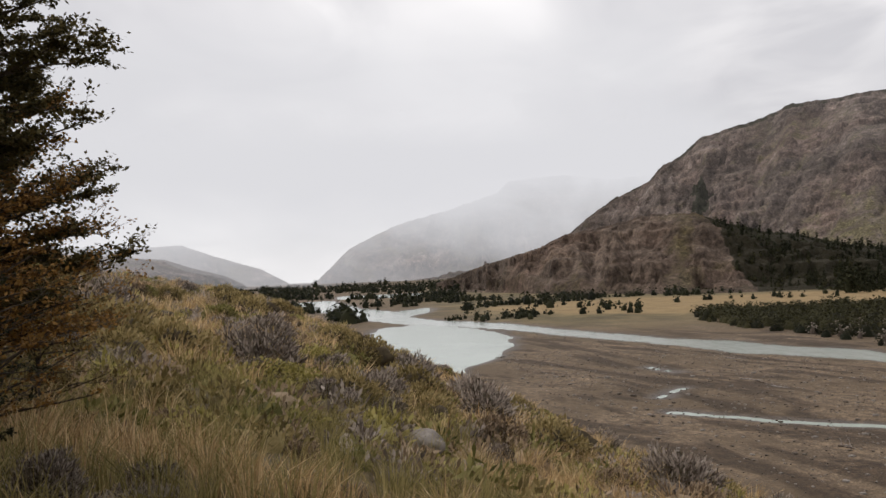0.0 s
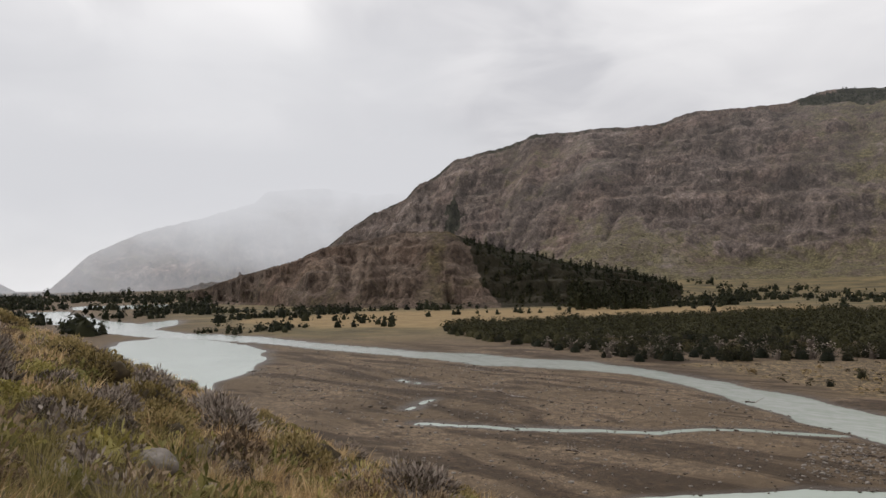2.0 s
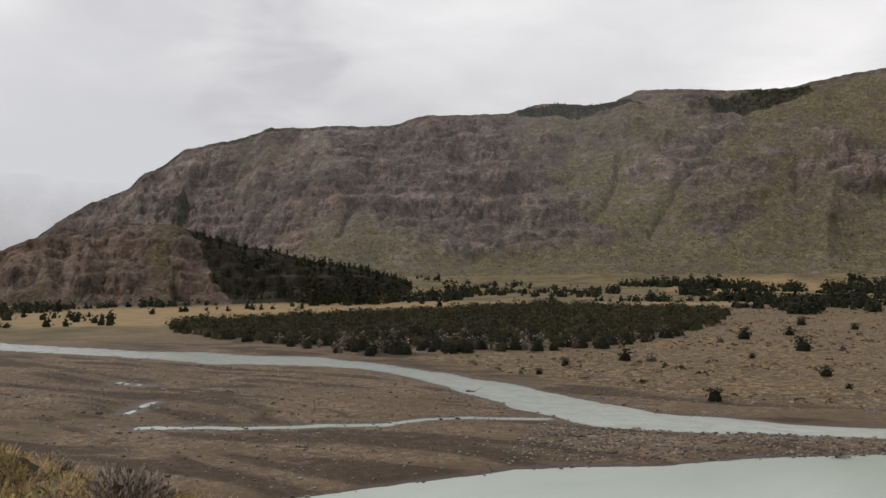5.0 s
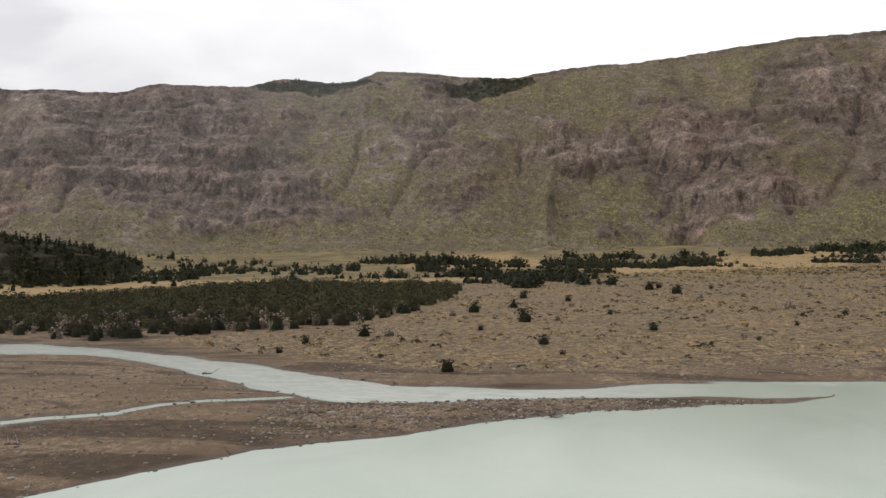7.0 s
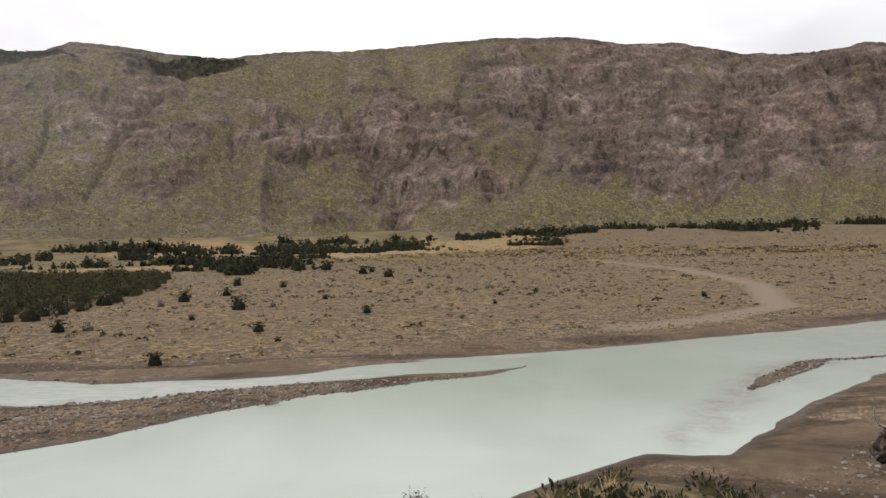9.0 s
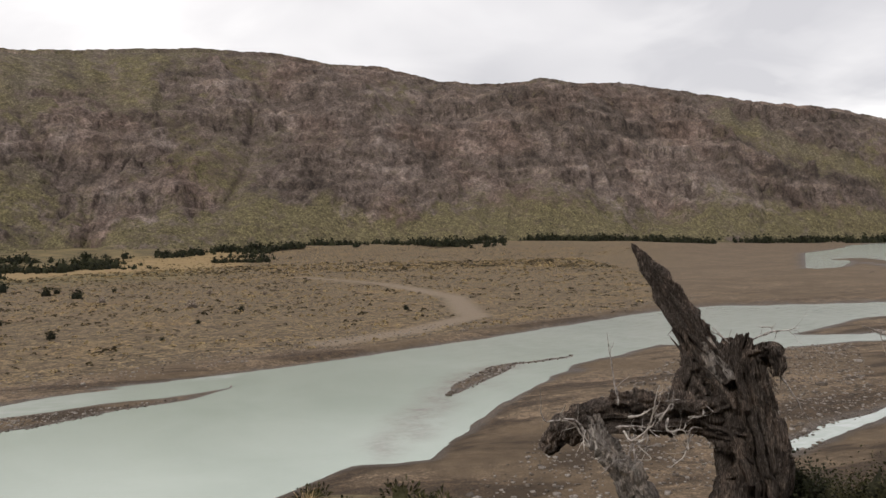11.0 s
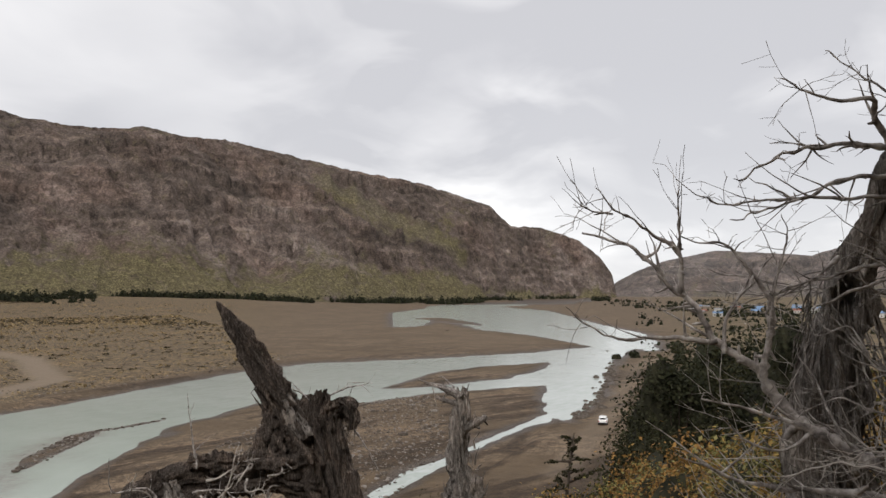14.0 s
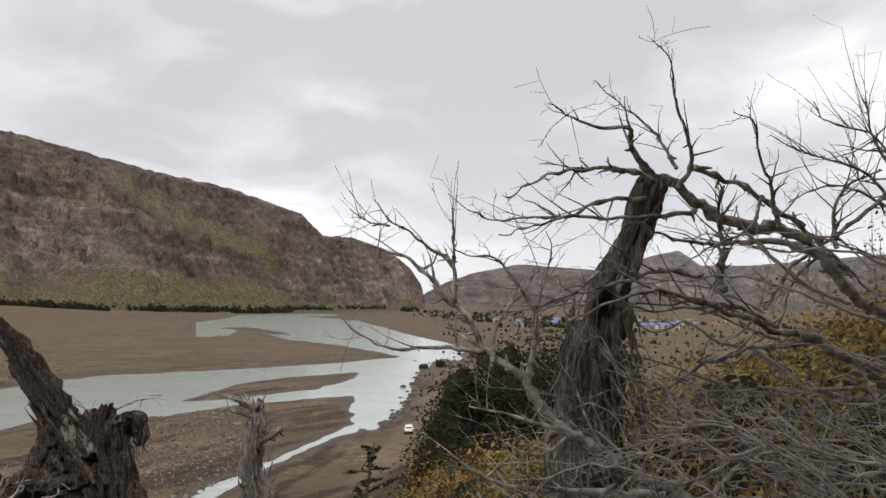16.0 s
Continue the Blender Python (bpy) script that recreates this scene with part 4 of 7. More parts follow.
def blades(roots, height, lean, width, rng):
    """Grass blades: two quads each, bending outwards."""
    n = len(roots)
    h = height * rng.uniform(0.55, 1.15, n)
    d = lean + rng.normal(0, 0.12, (n, 3)) * [1, 1, 0]
    side = np.cross(d + [0, 0, 1], rng.normal(size=(n, 3)))
    side /= np.linalg.norm(side, axis=1, keepdims=True) + 1e-9
    w = (width * rng.uniform(0.6, 1.3, n))[:, None]
    mid = roots + np.array([0, 0, 1.0]) * (h * 0.6)[:, None] + d * (h * 0.35)[:, None]
    tip = roots + np.array([0, 0, 1.0]) * (h * 0.95)[:, None] + d * (h * 1.0)[:, None]
    v = np.stack([roots - side * w, roots + side * w, mid - side * w * 0.7, mid + side * w * 0.7, tip - side * w * 0.15, tip + side * w * 0.15], 1).reshape(-1, 3)
    k = np.arange(n)[:, None] * 6
    q = np.concatenate([k + [0, 1, 3, 2], k + [2, 3, 5, 4]])
    return v, q


def sprigs(roots, ways, length, width, rng):
    """Slim upright leaves or shoots, one quad each, along the given ways."""
    n = len(roots)
    w = ways / (np.linalg.norm(ways, axis=1, keepdims=True) + 1e-9)
    side = np.cross(w, rng.normal(size=(n, 3)))
    side /= np.linalg.norm(side, axis=1, keepdims=True) + 1e-9
    ln = (length * rng.uniform(0.5, 1.4, n))[:, None]
    wd = (width * rng.uniform(0.6, 1.4, n))[:, None]
    v = np.stack([roots - side * wd * 0.5, roots + w * ln * 0.55 - side * wd, roots + w * ln, roots + w * ln * 0.55 + side * wd], 1).reshape(-1, 3)
    return v, np.arange(4 * n).reshape(n, 4)


def gather(pieces):
    vs, qs, at = [], [], 0
    for v, q in pieces:
        vs.append(v)
        qs.append(q + at)
        at += len(v)
    return np.concatenate(vs), np.concatenate(qs)


def quad_mesh(name, v, q, material, smooth_faces=False):
    me = bpy.data.meshes.new(name)
    me.vertices.add(len(v))
    me.vertices.foreach_set("co", np.asarray(v, np.float32).ravel())
    me.loops.add(q.size)
    me.loops.foreach_set("vertex_index", q.ravel().astype(np.int32))
    me.polygons.add(len(q))
    me.polygons.foreach_set("loop_start", np.arange(0, q.size, 4, dtype=np.int32))
    me.update(calc_edges=True)
    if smooth_faces:
        me.polygons.foreach_set("use_smooth", np.ones(len(q), bool))
    me.materials.append(material)
    return me


def piece(name, pieces, material, parent, label="", smooth_faces=False):
    """Links quads as one mesh under a thing or a part."""
    ob = new(name, quad_mesh(name, *gather(pieces), material, smooth_faces))
    ob.parent = parent
    if label:
        tagged(ob, label)
    if name in ("twig_spray", "splinter_fringe", "stem_tangle"):
        tagged(ob, kind="stuff")
    return ob


def strewn(name, protos, places, material, label, category, parent=None):
    """Many small plants joined into one mesh: protos are (v, q), places rows of x, y, z, turn, size, pick."""
    out = []
    for k, (v, q) in enumerate(protos):
        rows = places[places[:, 5].astype(int) == k]
        if not len(rows):
            continue
        c, s = np.cos(rows[:, 3]), np.sin(rows[:, 3])
        x = (v[None, :, 0] * c[:, None] - v[None, :, 1] * s[:, None]) * rows[:, 4:5] + rows[:, 0:1]
        y = (v[None, :, 0] * s[:, None] + v[None, :, 1] * c[:, None]) * rows[:, 4:5] + rows[:, 1:2]
        z = v[None, :, 2] * rows[:, 4:5] + rows[:, 2:3]
        vv = np.stack([x, y, z], -1).reshape(-1, 3)
        qq = (q[None] + (np.arange(len(rows)) * len(v))[:, None, None]).reshape(-1, 4)
        out.append((vv, qq))
    ob = new(name, quad_mesh(name, *gather(out), material))
    return tagged(ob, label, category, kind="stuff")


def height_at(x, y):
    return land(np.atleast_1d(np.asarray(x, float)), np.atleast_1d(np.asarray(y, float)))[0]


def dome(rng, radius, height, n=14, m=7, rough=0.16):
    """A lumpy cushion, open below."""
    th, ph = np.meshgrid(np.arange(n) / n * 2 * np.pi, np.linspace(0.0, np.pi / 2 - 0.05, m))
    lump = 1 + rough * octaves(np.cos(th) * 1.7 + rng.uniform(0, 50), np.sin(th) * 1.7 + ph * 1.5, 3, 3)
    v = np.stack([np.cos(th) * np.cos(ph) * radius * lump, np.sin(th) * np.cos(ph) * radius * lump, np.sin(ph) * height * lump - 0.06 * height], -1).reshape(-1, 3)
    i = np.arange(n * m).reshape(m, n)
    j = np.roll(i, -1, 1)
    return v, np.stack([i[:-1], j[:-1], j[1:], i[1:]], -1).reshape(-1, 4)


def cushion_pieces(rng, radius, height, count, leaf, slim=0.5):
    fine = count > 200
    core = dome(rng, radius * (0.72 if fine else 0.5), height * (0.70 if fine else 0.55), 22 if fine else 8, 10 if fine else 5, 0.8)
    a, z = rng.uniform(0, 2 * np.pi, count), rng.uniform(0.0, 1, count)
    d = np.stack([np.cos(a) * np.sqrt(1 - z * z), np.sin(a) * np.sqrt(1 - z * z), z], 1)
    lump = 1 + 0.45 * octaves(d[:, 0] * 2.1 + radius * 31, d[:, 1] * 2.1 + d[:, 2] * 2, 4, 5, 0.65)
    c = d * np.array([radius, radius, height]) * (lump * rng.uniform(0.66, 1.0, count) ** 0.7)[:, None]
    return core, sprigs(c * 0.90, d * [0.8, 0.8, 0.7] + [0, 0, 0.45] + rng.normal(0, 0.45, (count, 3)), leaf, leaf * slim, rng)


def shrub(name, label, category, seed, radius, height, count, leaf, material, slim=0.5, group="", twigs=0, twig_material=None):
    rng = np.random.default_rng(seed)
    base = tagged(new(name), label, category, group)
    core, fol = cushion_pieces(rng, radius, height, count, leaf, slim)
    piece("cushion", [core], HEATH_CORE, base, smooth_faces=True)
    piece("foliage", [fol], material, base)
    if twigs:
        t = []
        for _ in range(twigs):
            a, e = rng.uniform(0, 2 * np.pi), rng.uniform(0.35, 1.3)
            d = np.array([np.cos(a) * np.cos(e), np.sin(a) * np.cos(e), np.sin(e)])
            n = d * np.array([radius, radius, height])
            p = np.stack([n * f + rng.normal(0, 0.03 * radius, 3) for f in (0.4, 0.75, 1.0, 1.15)])
            t.append(tube(p, np.array([0.0032, 0.0026, 0.002, 0.001]), 3))
        piece("twig_spray", t, twig_material or LEAF_GREY, base)
    return base


def bush(name, label, seed, height, spread, clumps, per, leaf, material, group="", category="bush"):
    """A dense bush: a heart coloured dark for the shade inside, and clumps of leaves set over an uneven dome."""
    rng = np.random.default_rng(seed)
    base = tagged(new(name), label, category, group)
    a, z = rng.uniform(0, 2 * np.pi, clumps), rng.uniform(0.02, 1, clumps) ** 0.8
    d = np.stack([np.cos(a) * np.sqrt(1 - z * z), np.sin(a) * np.sqrt(1 - z * z), z], 1)
    c = d * np.array([spread, spread, height]) * rng.uniform(0.72, 1.02, (clumps, 1))
    k = rng.integers(0, clumps, clumps * per)
    p = c[k] + rng.normal(0, 1, (len(k), 3)) * np.array([0.085, 0.085, 0.075]) * (spread + height) * 0.5
    p[:, 2] = np.maximum(p[:, 2], 0.03)
    f = np.linspace(0, 1, 4)
    stems = [tube(np.zeros((4, 3)) + c[i] * f[:, None] + rng.normal(0, 0.03, (4, 3)) * f[:, None], 0.035 * spread * (1 - 0.85 * f), 4) for i in range(0, clumps, 2)]
    piece("stem_tangle", stems, BARK, base)
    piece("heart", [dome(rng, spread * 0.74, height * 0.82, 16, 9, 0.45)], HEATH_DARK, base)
    piece("foliage", [leaves(p, d[k] + rng.normal(0, 0.6, p.shape), leaf, rng, 0.62)], material, base)
    return base


def crown_pieces(rng, height, spread, count, leaf, limbs, start=0.15, cone=0.0, flat=0.55, solid=True, fill=0.62):
    """Trunk and limbs, and a crown of leaf clumps held on the limbs."""
    sway = rng.normal(0, 0.03 * height, 2)
    f = np.linspace(0, 1, 7)
    trunk = np.stack([sway[0] * f ** 2, sway[1] * f ** 2, f * height * 0.96], 1)
    hull = dome(rng, spread * (0.42 if cone else fill), height * (0.80 if fill < 0.8 else 0.9), 7 if fill < 0.9 else 12, 4 if fill < 0.9 else 7, 0.5)
    hull = (hull[0] * [1, 1, 0.82] + [0, 0, height * max(start, 0.06)], hull[1])
    wood = [tube(trunk, height * 0.022 * (1 - f * 0.93) + 0.004, 6)]
    centres, normals = [], []
    per = max(count // limbs, 1)
    for k in range(limbs):
        s = start + (1 - start) * (k + rng.uniform(0, 1)) / limbs
        root = np.array([np.interp(s, f, trunk[:, 0]), np.interp(s, f, trunk[:, 1]), s * height * 0.94])
        a = k * 2.4 + rng.uniform(-0.5, 0.5)
        prof = (1 - s) ** 0.7 * 1.25 if cone else np.sin(np.pi * (0.12 + 0.86 * s) ** 0.8) ** 0.7 + 0.1
        length = spread * prof * rng.uniform(0.65, 1.15) + 0.05 * height
        lift = rng.uniform(-0.15, 0.2) if cone else rng.uniform(0.05, 0.55)
        d = np.array([np.cos(a), np.sin(a), lift])
        g = np.linspace(0, 1, 4)
        limb = root + d * (g * length)[:, None] + rng.normal(0, 0.04 * length, (4, 3)) * g[:, None]
        wood.append(tube(limb, height * 0.008 * (1 - 0.9 * g) + 0.003, 4))
        pos = rng.uniform(0.25, 1.05, per)
        c = np.stack([np.interp(pos, g, limb[:, i]) for i in range(3)], 1)
        c += rng.normal(0, 1, (per, 3)) * np.array([0.20, 0.20, 0.20 * flat]) * length * (0.35 + 0.65 * pos)[:, None]
        centres.append(c)
        normals.append(rng.normal(0, 0.6, (per, 3)) + [0, 0, 0.9])
    fol = leaves(np.concatenate(centres), np.concatenate(normals), leaf, rng, 0.62)
    return wood, gather([fol, hull]) if solid else fol


def tree(name, label, seed, height, spread, count, leaf, limbs, material, group="", bark=None, **more):
    rng = np.random.default_rng(seed)
    base = tagged(new(name), label, "tree", group)
    wood, crown = crown_pieces(rng, height, spread, count, leaf, limbs, **more)
    piece("trunk", wood, bark or BARK, base, smooth_faces=True)
    piece("crown", [crown], material, base)
    return base


def layered_pieces(rng, height, spread, limbs, sprays, per, leaf, start=0.1, column=0.5):
    """A beech: long level limbs, each with side shoots in one plane and small leaves close along them."""
    f = np.linspace(0, 1, 8)
    sway = rng.normal(0, 0.05 * height, 2)
    trunk = np.stack([sway[0] * f ** 2, sway[1] * f ** 2, f * height * 0.97], 1)
    wood = [tube(trunk, height * 0.017 * (1 - f * 0.93) + 0.004, 7)]
    centres, normals = [], []
    for k in range(limbs):
        s = start + (1 - start) * (k + rng.uniform(0, 1)) / limbs
        root = np.array([np.interp(s, f, trunk[:, 0]), np.interp(s, f, trunk[:, 1]), s * height * 0.95])
        a = k * 2.4 + rng.uniform(-0.6, 0.6)
        prof = min(1.0, (1 - s) * 2.2 + 0.12) ** column
        length = spread * prof * rng.uniform(0.62, 1.0)
        d = np.array([math.cos(a), math.sin(a), rng.uniform(0.05, 0.75)])
        side = np.array([-math.sin(a), math.cos(a), 0.0])
        g = np.linspace(0, 1, 5)
        droop = np.array([0, 0, -0.10 * length])
        path = root + d * (g * length)[:, None] + droop * (g ** 2)[:, None] + rng.normal(0, 0.025 * length, (5, 3)) * g[:, None]
        wood.append(tube(path, height * 0.0055 * (1 - 0.9 * g) + 0.002, 4))
        for j in range(sprays):
            q = rng.uniform(0.08, 1.0) ** 0.8
            b = np.array([np.interp(q, g, path[:, i]) for i in range(3)])
            w_ = d * rng.uniform(0.2, 0.8) + side * rng.choice([-1, 1]) * rng.uniform(0.2, 1.0) + [0, 0, rng.uniform(-0.2, 0.5)]
            ln = length * rng.uniform(0.12, 0.36) * (1.2 - 0.5 * q)
            tip = b + w_ * ln
            wood.append(tube(np.stack([b, (b + tip) / 2 + rng.normal(0, 0.03 * ln, 3), tip]), [0.0035, 0.0025, 0.001], 3))
            u = rng.uniform(0.1, 1.05, per)[:, None]
            centres.append(b + (tip - b) * u + rng.normal(0, 1, (per, 3)) * np.array([0.17, 0.17, 0.10]) * (ln * 0.55 + 0.06))
            normals.append(rng.normal(0, 0.55, (per, 3)) + [0, 0, 0.8])
    return wood, leaves(np.concatenate(centres), np.concatenate(normals), leaf, rng, 0.6)


def beech(name, label, seed, height, spread, limbs, sprays, per, leaf, material, group="", **more):
    rng = np.random.default_rng(seed)
    base = tagged(new(name), label, "tree", group)
    wood, crown = layered_pieces(rng, height, spread, limbs, sprays, per, leaf, **more)
    piece("trunk", wood, BARK, base, smooth_faces=True)
    piece("crown", [crown], material, base)
    return base


def thorn_shrub(name, label, seed, height, spread, stems, per, leaf, material, group="", wood_material=None):
    """A many-stemmed bare-twigged shrub with small leaves along its shoots."""
    rng = np.random.default_rng(seed)
    base = tagged(new(name), label, "shrub", group)
    wood, centres = [], []
    for k in range(stems):
        a, e = rng.uniform(0, 6.28), rng.uniform(0.35, 1.45)
        d = np.array([math.cos(a) * math.cos(e) * spread, math.sin(a) * math.cos(e) * spread, math.sin(e) * height]) * rng.uniform(0.65, 1.1)
        g = np.linspace(0, 1, 5)
        p = d * g[:, None] + rng.normal(0, 0.06, (5, 3)) * g[:, None] + np.array([0, 0, -0.18]) * (g ** 2)[:, None] * math.cos(e)
        wood.append(tube(p, 0.011 * (1 - 0.85 * g) + 0.001, 3))
        for j in range(4):
            q = int(rng.integers(1, 5))
            w_ = d * 0.35 + rng.normal(0, 0.16, 3)
            t = np.stack([p[q], p[q] + w_ * 0.5 + rng.normal(0, 0.02, 3), p[q] + w_])
            wood.append(tube(t, [0.004, 0.003, 0.001], 3))
            u = rng.uniform(0, 1, per)[:, None]
            centres.append(t[0] + (t[2] - t[0]) * u + rng.normal(0, 0.045, (per, 3)))
    c = np.concatenate(centres)
    piece("stem_tangle", wood, wood_material or TWIG, base)
    piece("foliage", [leaves(c, rng.normal(0, 0.7, c.shape) + [0, 0, 0.6], leaf, rng, 0.62)], material, base)
    return base


def set_down(ob, x, y, turn=0.0, size=1.0, sink=0.0):
    z = float(height_at(x, y)[0])
    ob.matrix_basis = Matrix.Translation((x, y, z - sink)) @ Matrix.Rotation(turn, 4, "Z") @ Matrix.Diagonal((size, size, size, 1))
    return ob


def copies(protos, places):
    """Places rows x, y, z, turn, size over prototypes in turn; the prototypes take the first rows."""
    for i, (x, y, z, turn, size) in enumerate(places):
        m = Matrix.Translation((x, y, z)) @ Matrix.Rotation(turn, 4, "Z") @ Matrix.Diagonal((size, size, size, 1))
        if i < len(protos):
            protos[i].matrix_basis = m
        else:
            copy_thing(protos[i % len(protos)], m)


def scatter(rng, poly, count):
    """Random places within an outline."""
    p = np.array(poly, float)
    out = np.zeros((0, 2))
    while len(out) < count:
        c = rng.uniform(p.min(0), p.max(0), (count * 3, 2))
        out = np.concatenate([out, c[outline_distance(c[:, 0], c[:, 1], poly) < 0]])
    return out[:count]

# ---- the valley: woods, bushes and tussocks ----
rng = np.random.default_rng(11)

# thicket of low dark trees beside the stream
belt = scatter(rng, BELT, 2250)
belt = belt[np.argsort(np.hypot(belt[:, 0], belt[:, 1]) + 30 * octaves(belt[:, 0] / 30, belt[:, 1] / 30, 2, 4))]
bz = height_at(belt[:, 0], belt[:, 1])
near = [tree("thicket_tree", "low dark-green southern beech in a dense thicket by the river", 100 + i, 4.3, 3.3, 420, 0.23, 17, m, "trees of the thicket", start=0.03, fill=0.66)
        for i, m in enumerate((LEAF_DARK, LEAF_PINE, LEAF_DARK, LEAF_BEECH, LEAF_DARK, LEAF_PINE))]
dead = [tree("thicket_tree", "half-bare grey-brown southern beech in a dense thicket by the river", 120 + i, 4.6, 2.0, 110, 0.30, 14, LEAF_GREY, "trees of the thicket", start=0.05) for i in range(2)]
rows = [(*belt[i], bz[i] - 0.1, rng.uniform(0, 6.28), rng.uniform(0.62, 1.15)) for i in range(280)]
copies(near + dead, rows)
protos = []
for i in range(5):
    wd, cr = crown_pieces(np.random.default_rng(140 + i), 4.2, 3.3, 84, 0.42, 12, start=0.03, fill=0.66)
    protos.append(cr)
rest = np.column_stack([belt[280:], bz[280:] - 0.1, rng.uniform(0, 6.28, len(belt) - 280), np.exp(rng.normal(-0.10, 0.22, len(belt) - 280)), rng.integers(0, 5, len(belt) - 280)])
strewn("thicket", protos, rest, LEAF_DARK, "dense dark-green beech thicket on the valley floor", "thicket")

# far trees of the valley floor, in bands by heading and distance
conifers, broads = [], []
for i in range(4):
    conifers.append(crown_pieces(np.random.default_rng(160 + i), 10.0, 2.6, 36, 1.3, 9, start=0.05, cone=1.0)[1])
    broads.append(crown_pieces(np.random.default_rng(170 + i), 6.0, 3.4, 17, 1.3, 7, start=0.03)[1])
BANDS = [  # from heading, to heading, from metres, to metres, how many, size
    (-80, -66, 620, 1500, 720, 1.15), (-82, -67, 1500, 2500, 520, 1.3), (-66, -54, 470, 760, 380, 0.75), (-72, -60, 380, 460, 90, 0.5), (-58, -36, 560, 740, 260, 0.8),
    (-44, -30, 640, 900, 220, 1.0), (-36, -20, 600, 1050, 210, 1.0), (-34, -24, 600, 660, 50, 0.8), (-30, -12, 640, 720, 120, 1.0), (-40, -26, 1000, 1300, 120, 1.1), (-14, -2.5, 520, 760, 430, 1.0), (-20, -13, 1050, 1250, 170, 1.3),
    (-16, 4, 900, 1220, 680, 1.2), (-8, 6, 880, 990, 50, 0.7), (2, 14, 1060, 1280, 340, 1.0), (10, 16, 1250, 1330, 200, 1.2), (15, 30, 1330, 1480, 480, 1.3),
    (28, 44, 1580, 1700, 720, 1.5), (42, 56, 1850, 2150, 720, 1.7), (54, 64.3, 2300, 2900, 520, 1.7), (64, 72, 1500, 2300, 200, 0.9), (66, 95, 600, 1400, 420, 0.6), (67, 95, 230, 600, 420, 0.32), (66, 80, 900, 1500, 260, 0.9)]
bp = []
for lo, hi, r0, r1, n, size in BANDS:
    f = rng.uniform(0, 1, n * 3)
    a = np.radians(lo + (hi - lo) * f)
    r = rng.uniform(r0, r1, n * 3) + 0.35 * (r1 - r0) * octaves(np.degrees(a) / 2.2, a * 0 + r0, 3, 33)
    x, y = r * np.sin(a), r * np.cos(a)
    keep = np.argsort(-octaves(x / 55, y / 55, 3, 77) + rng.uniform(0, 0.45, n * 3))[:n]
    x, y = x[keep], y[keep]
    ok = (land(x, y)[1] > 5) & ((np.minimum(outline_distance(x, y, GOLD_A), outline_distance(x, y, GOLD_B)) > 0) | (rng.uniform(0, 1, len(x)) < 0.08))
    bp.append(np.column_stack([x[ok], y[ok], height_at(x[ok], y[ok]) - 0.2, rng.uniform(0, 6.28, ok.sum()), size * np.exp(rng.normal(-0.15, 0.32, ok.sum())), rng.integers(0, 4, ok.sum())]))
bp = np.concatenate(bp)
strewn("far_trees", broads, bp, LEAF_PINE, "scattered dark trees far across the valley floor", "trees")


def on_slope(ob, key, least, count, seed, spread=6.0):
    """Random places on a hillside where an attribute is high."""
    me, g = ob.data, np.random.default_rng(seed)
    co = np.empty(len(me.vertices) * 3, np.float32)
    me.vertices.foreach_get("co", co)
    at = np.empty(len(me.vertices), np.float32)
    me.attributes[key].data.foreach_get("value", at)
    idx = np.where(at > least)[0]
    p = co.reshape(-1, 3)[g.choice(idx, count)].astype(float)
    return p


kp = on_slope(knoll, "wood", 0.55, 520, 5)
kp = kp[np.argsort(np.hypot(kp[:, 0], kp[:, 1]))]
kn = [tree("conifer", "tall dark conifer in the wood below the knoll", 200 + i, 11.0, 2.8, 200, 0.75, 18, LEAF_PINE, "trees of the knoll wood", start=0.05, cone=1.0) for i in range(3)] + \
     [tree("woodland_tree", "rounded dark-green tree in the wood below the knoll", 210 + i, 8.0, 3.6, 200, 0.8, 12, LEAF_DARK, "trees of the knoll wood", start=0.05) for i in range(3)]
copies(kn, [(*p[:2], p[2] - 1.0, rng.uniform(0, 6.28), rng.uniform(0.55, 1.1)) for p in kp[:170]])
rest = np.column_stack([kp[170:, :2], kp[170:, 2] - 1.0, rng.uniform(0, 6.28, len(kp) - 170), rng.uniform(0.6, 1.15, len(kp) - 170), rng.integers(0, 8, len(kp) - 170)])
strewn("knoll_wood", conifers + broads, rest, LEAF_PINE, "dark mixed wood on the flank of the knoll", "wood")
# conifers at the end of the wood
ca = np.radians(rng.uniform(-42, -35.5, 34))
cr = rng.uniform(640, 760, 34)
cx, cy = cr * np.sin(ca), cr * np.cos(ca)
copies([copy_thing(kn[0], pose(0, 0, 0))], [(cx[i], cy[i], height_at(cx[i], cy[i])[0] - 0.2, rng.uniform(0, 6.28), rng.uniform(0.9, 1.75)) for i in range(34)])
sp = on_slope(mountain, "wood", 0.55, 1300, 8)
rest = np.column_stack([sp[:, :2], sp[:, 2] - 1.0, rng.uniform(0, 6.28, len(sp)), rng.uniform(0.5, 1.1, len(sp)), rng.integers(0, 4, len(sp))])
strewn("ridge_wood", broads, rest, LEAF_PINE, "dark low trees along the mountain crest", "wood")
fp = on_slope(mountain, "grass", 0.56, 1000, 9)
fp = fp[(fp[:, 2] < 150)]
rest = np.column_stack([fp[:, :2], fp[:, 2] - 0.5, rng.uniform(0, 6.28, len(fp)), rng.uniform(0.25, 0.6, len(fp)), rng.integers(0, 4, len(fp))])
strewn("slope_scrub", broads, rest, LEAF_DARK, "low scrub dotting the grassy talus", "scrub")

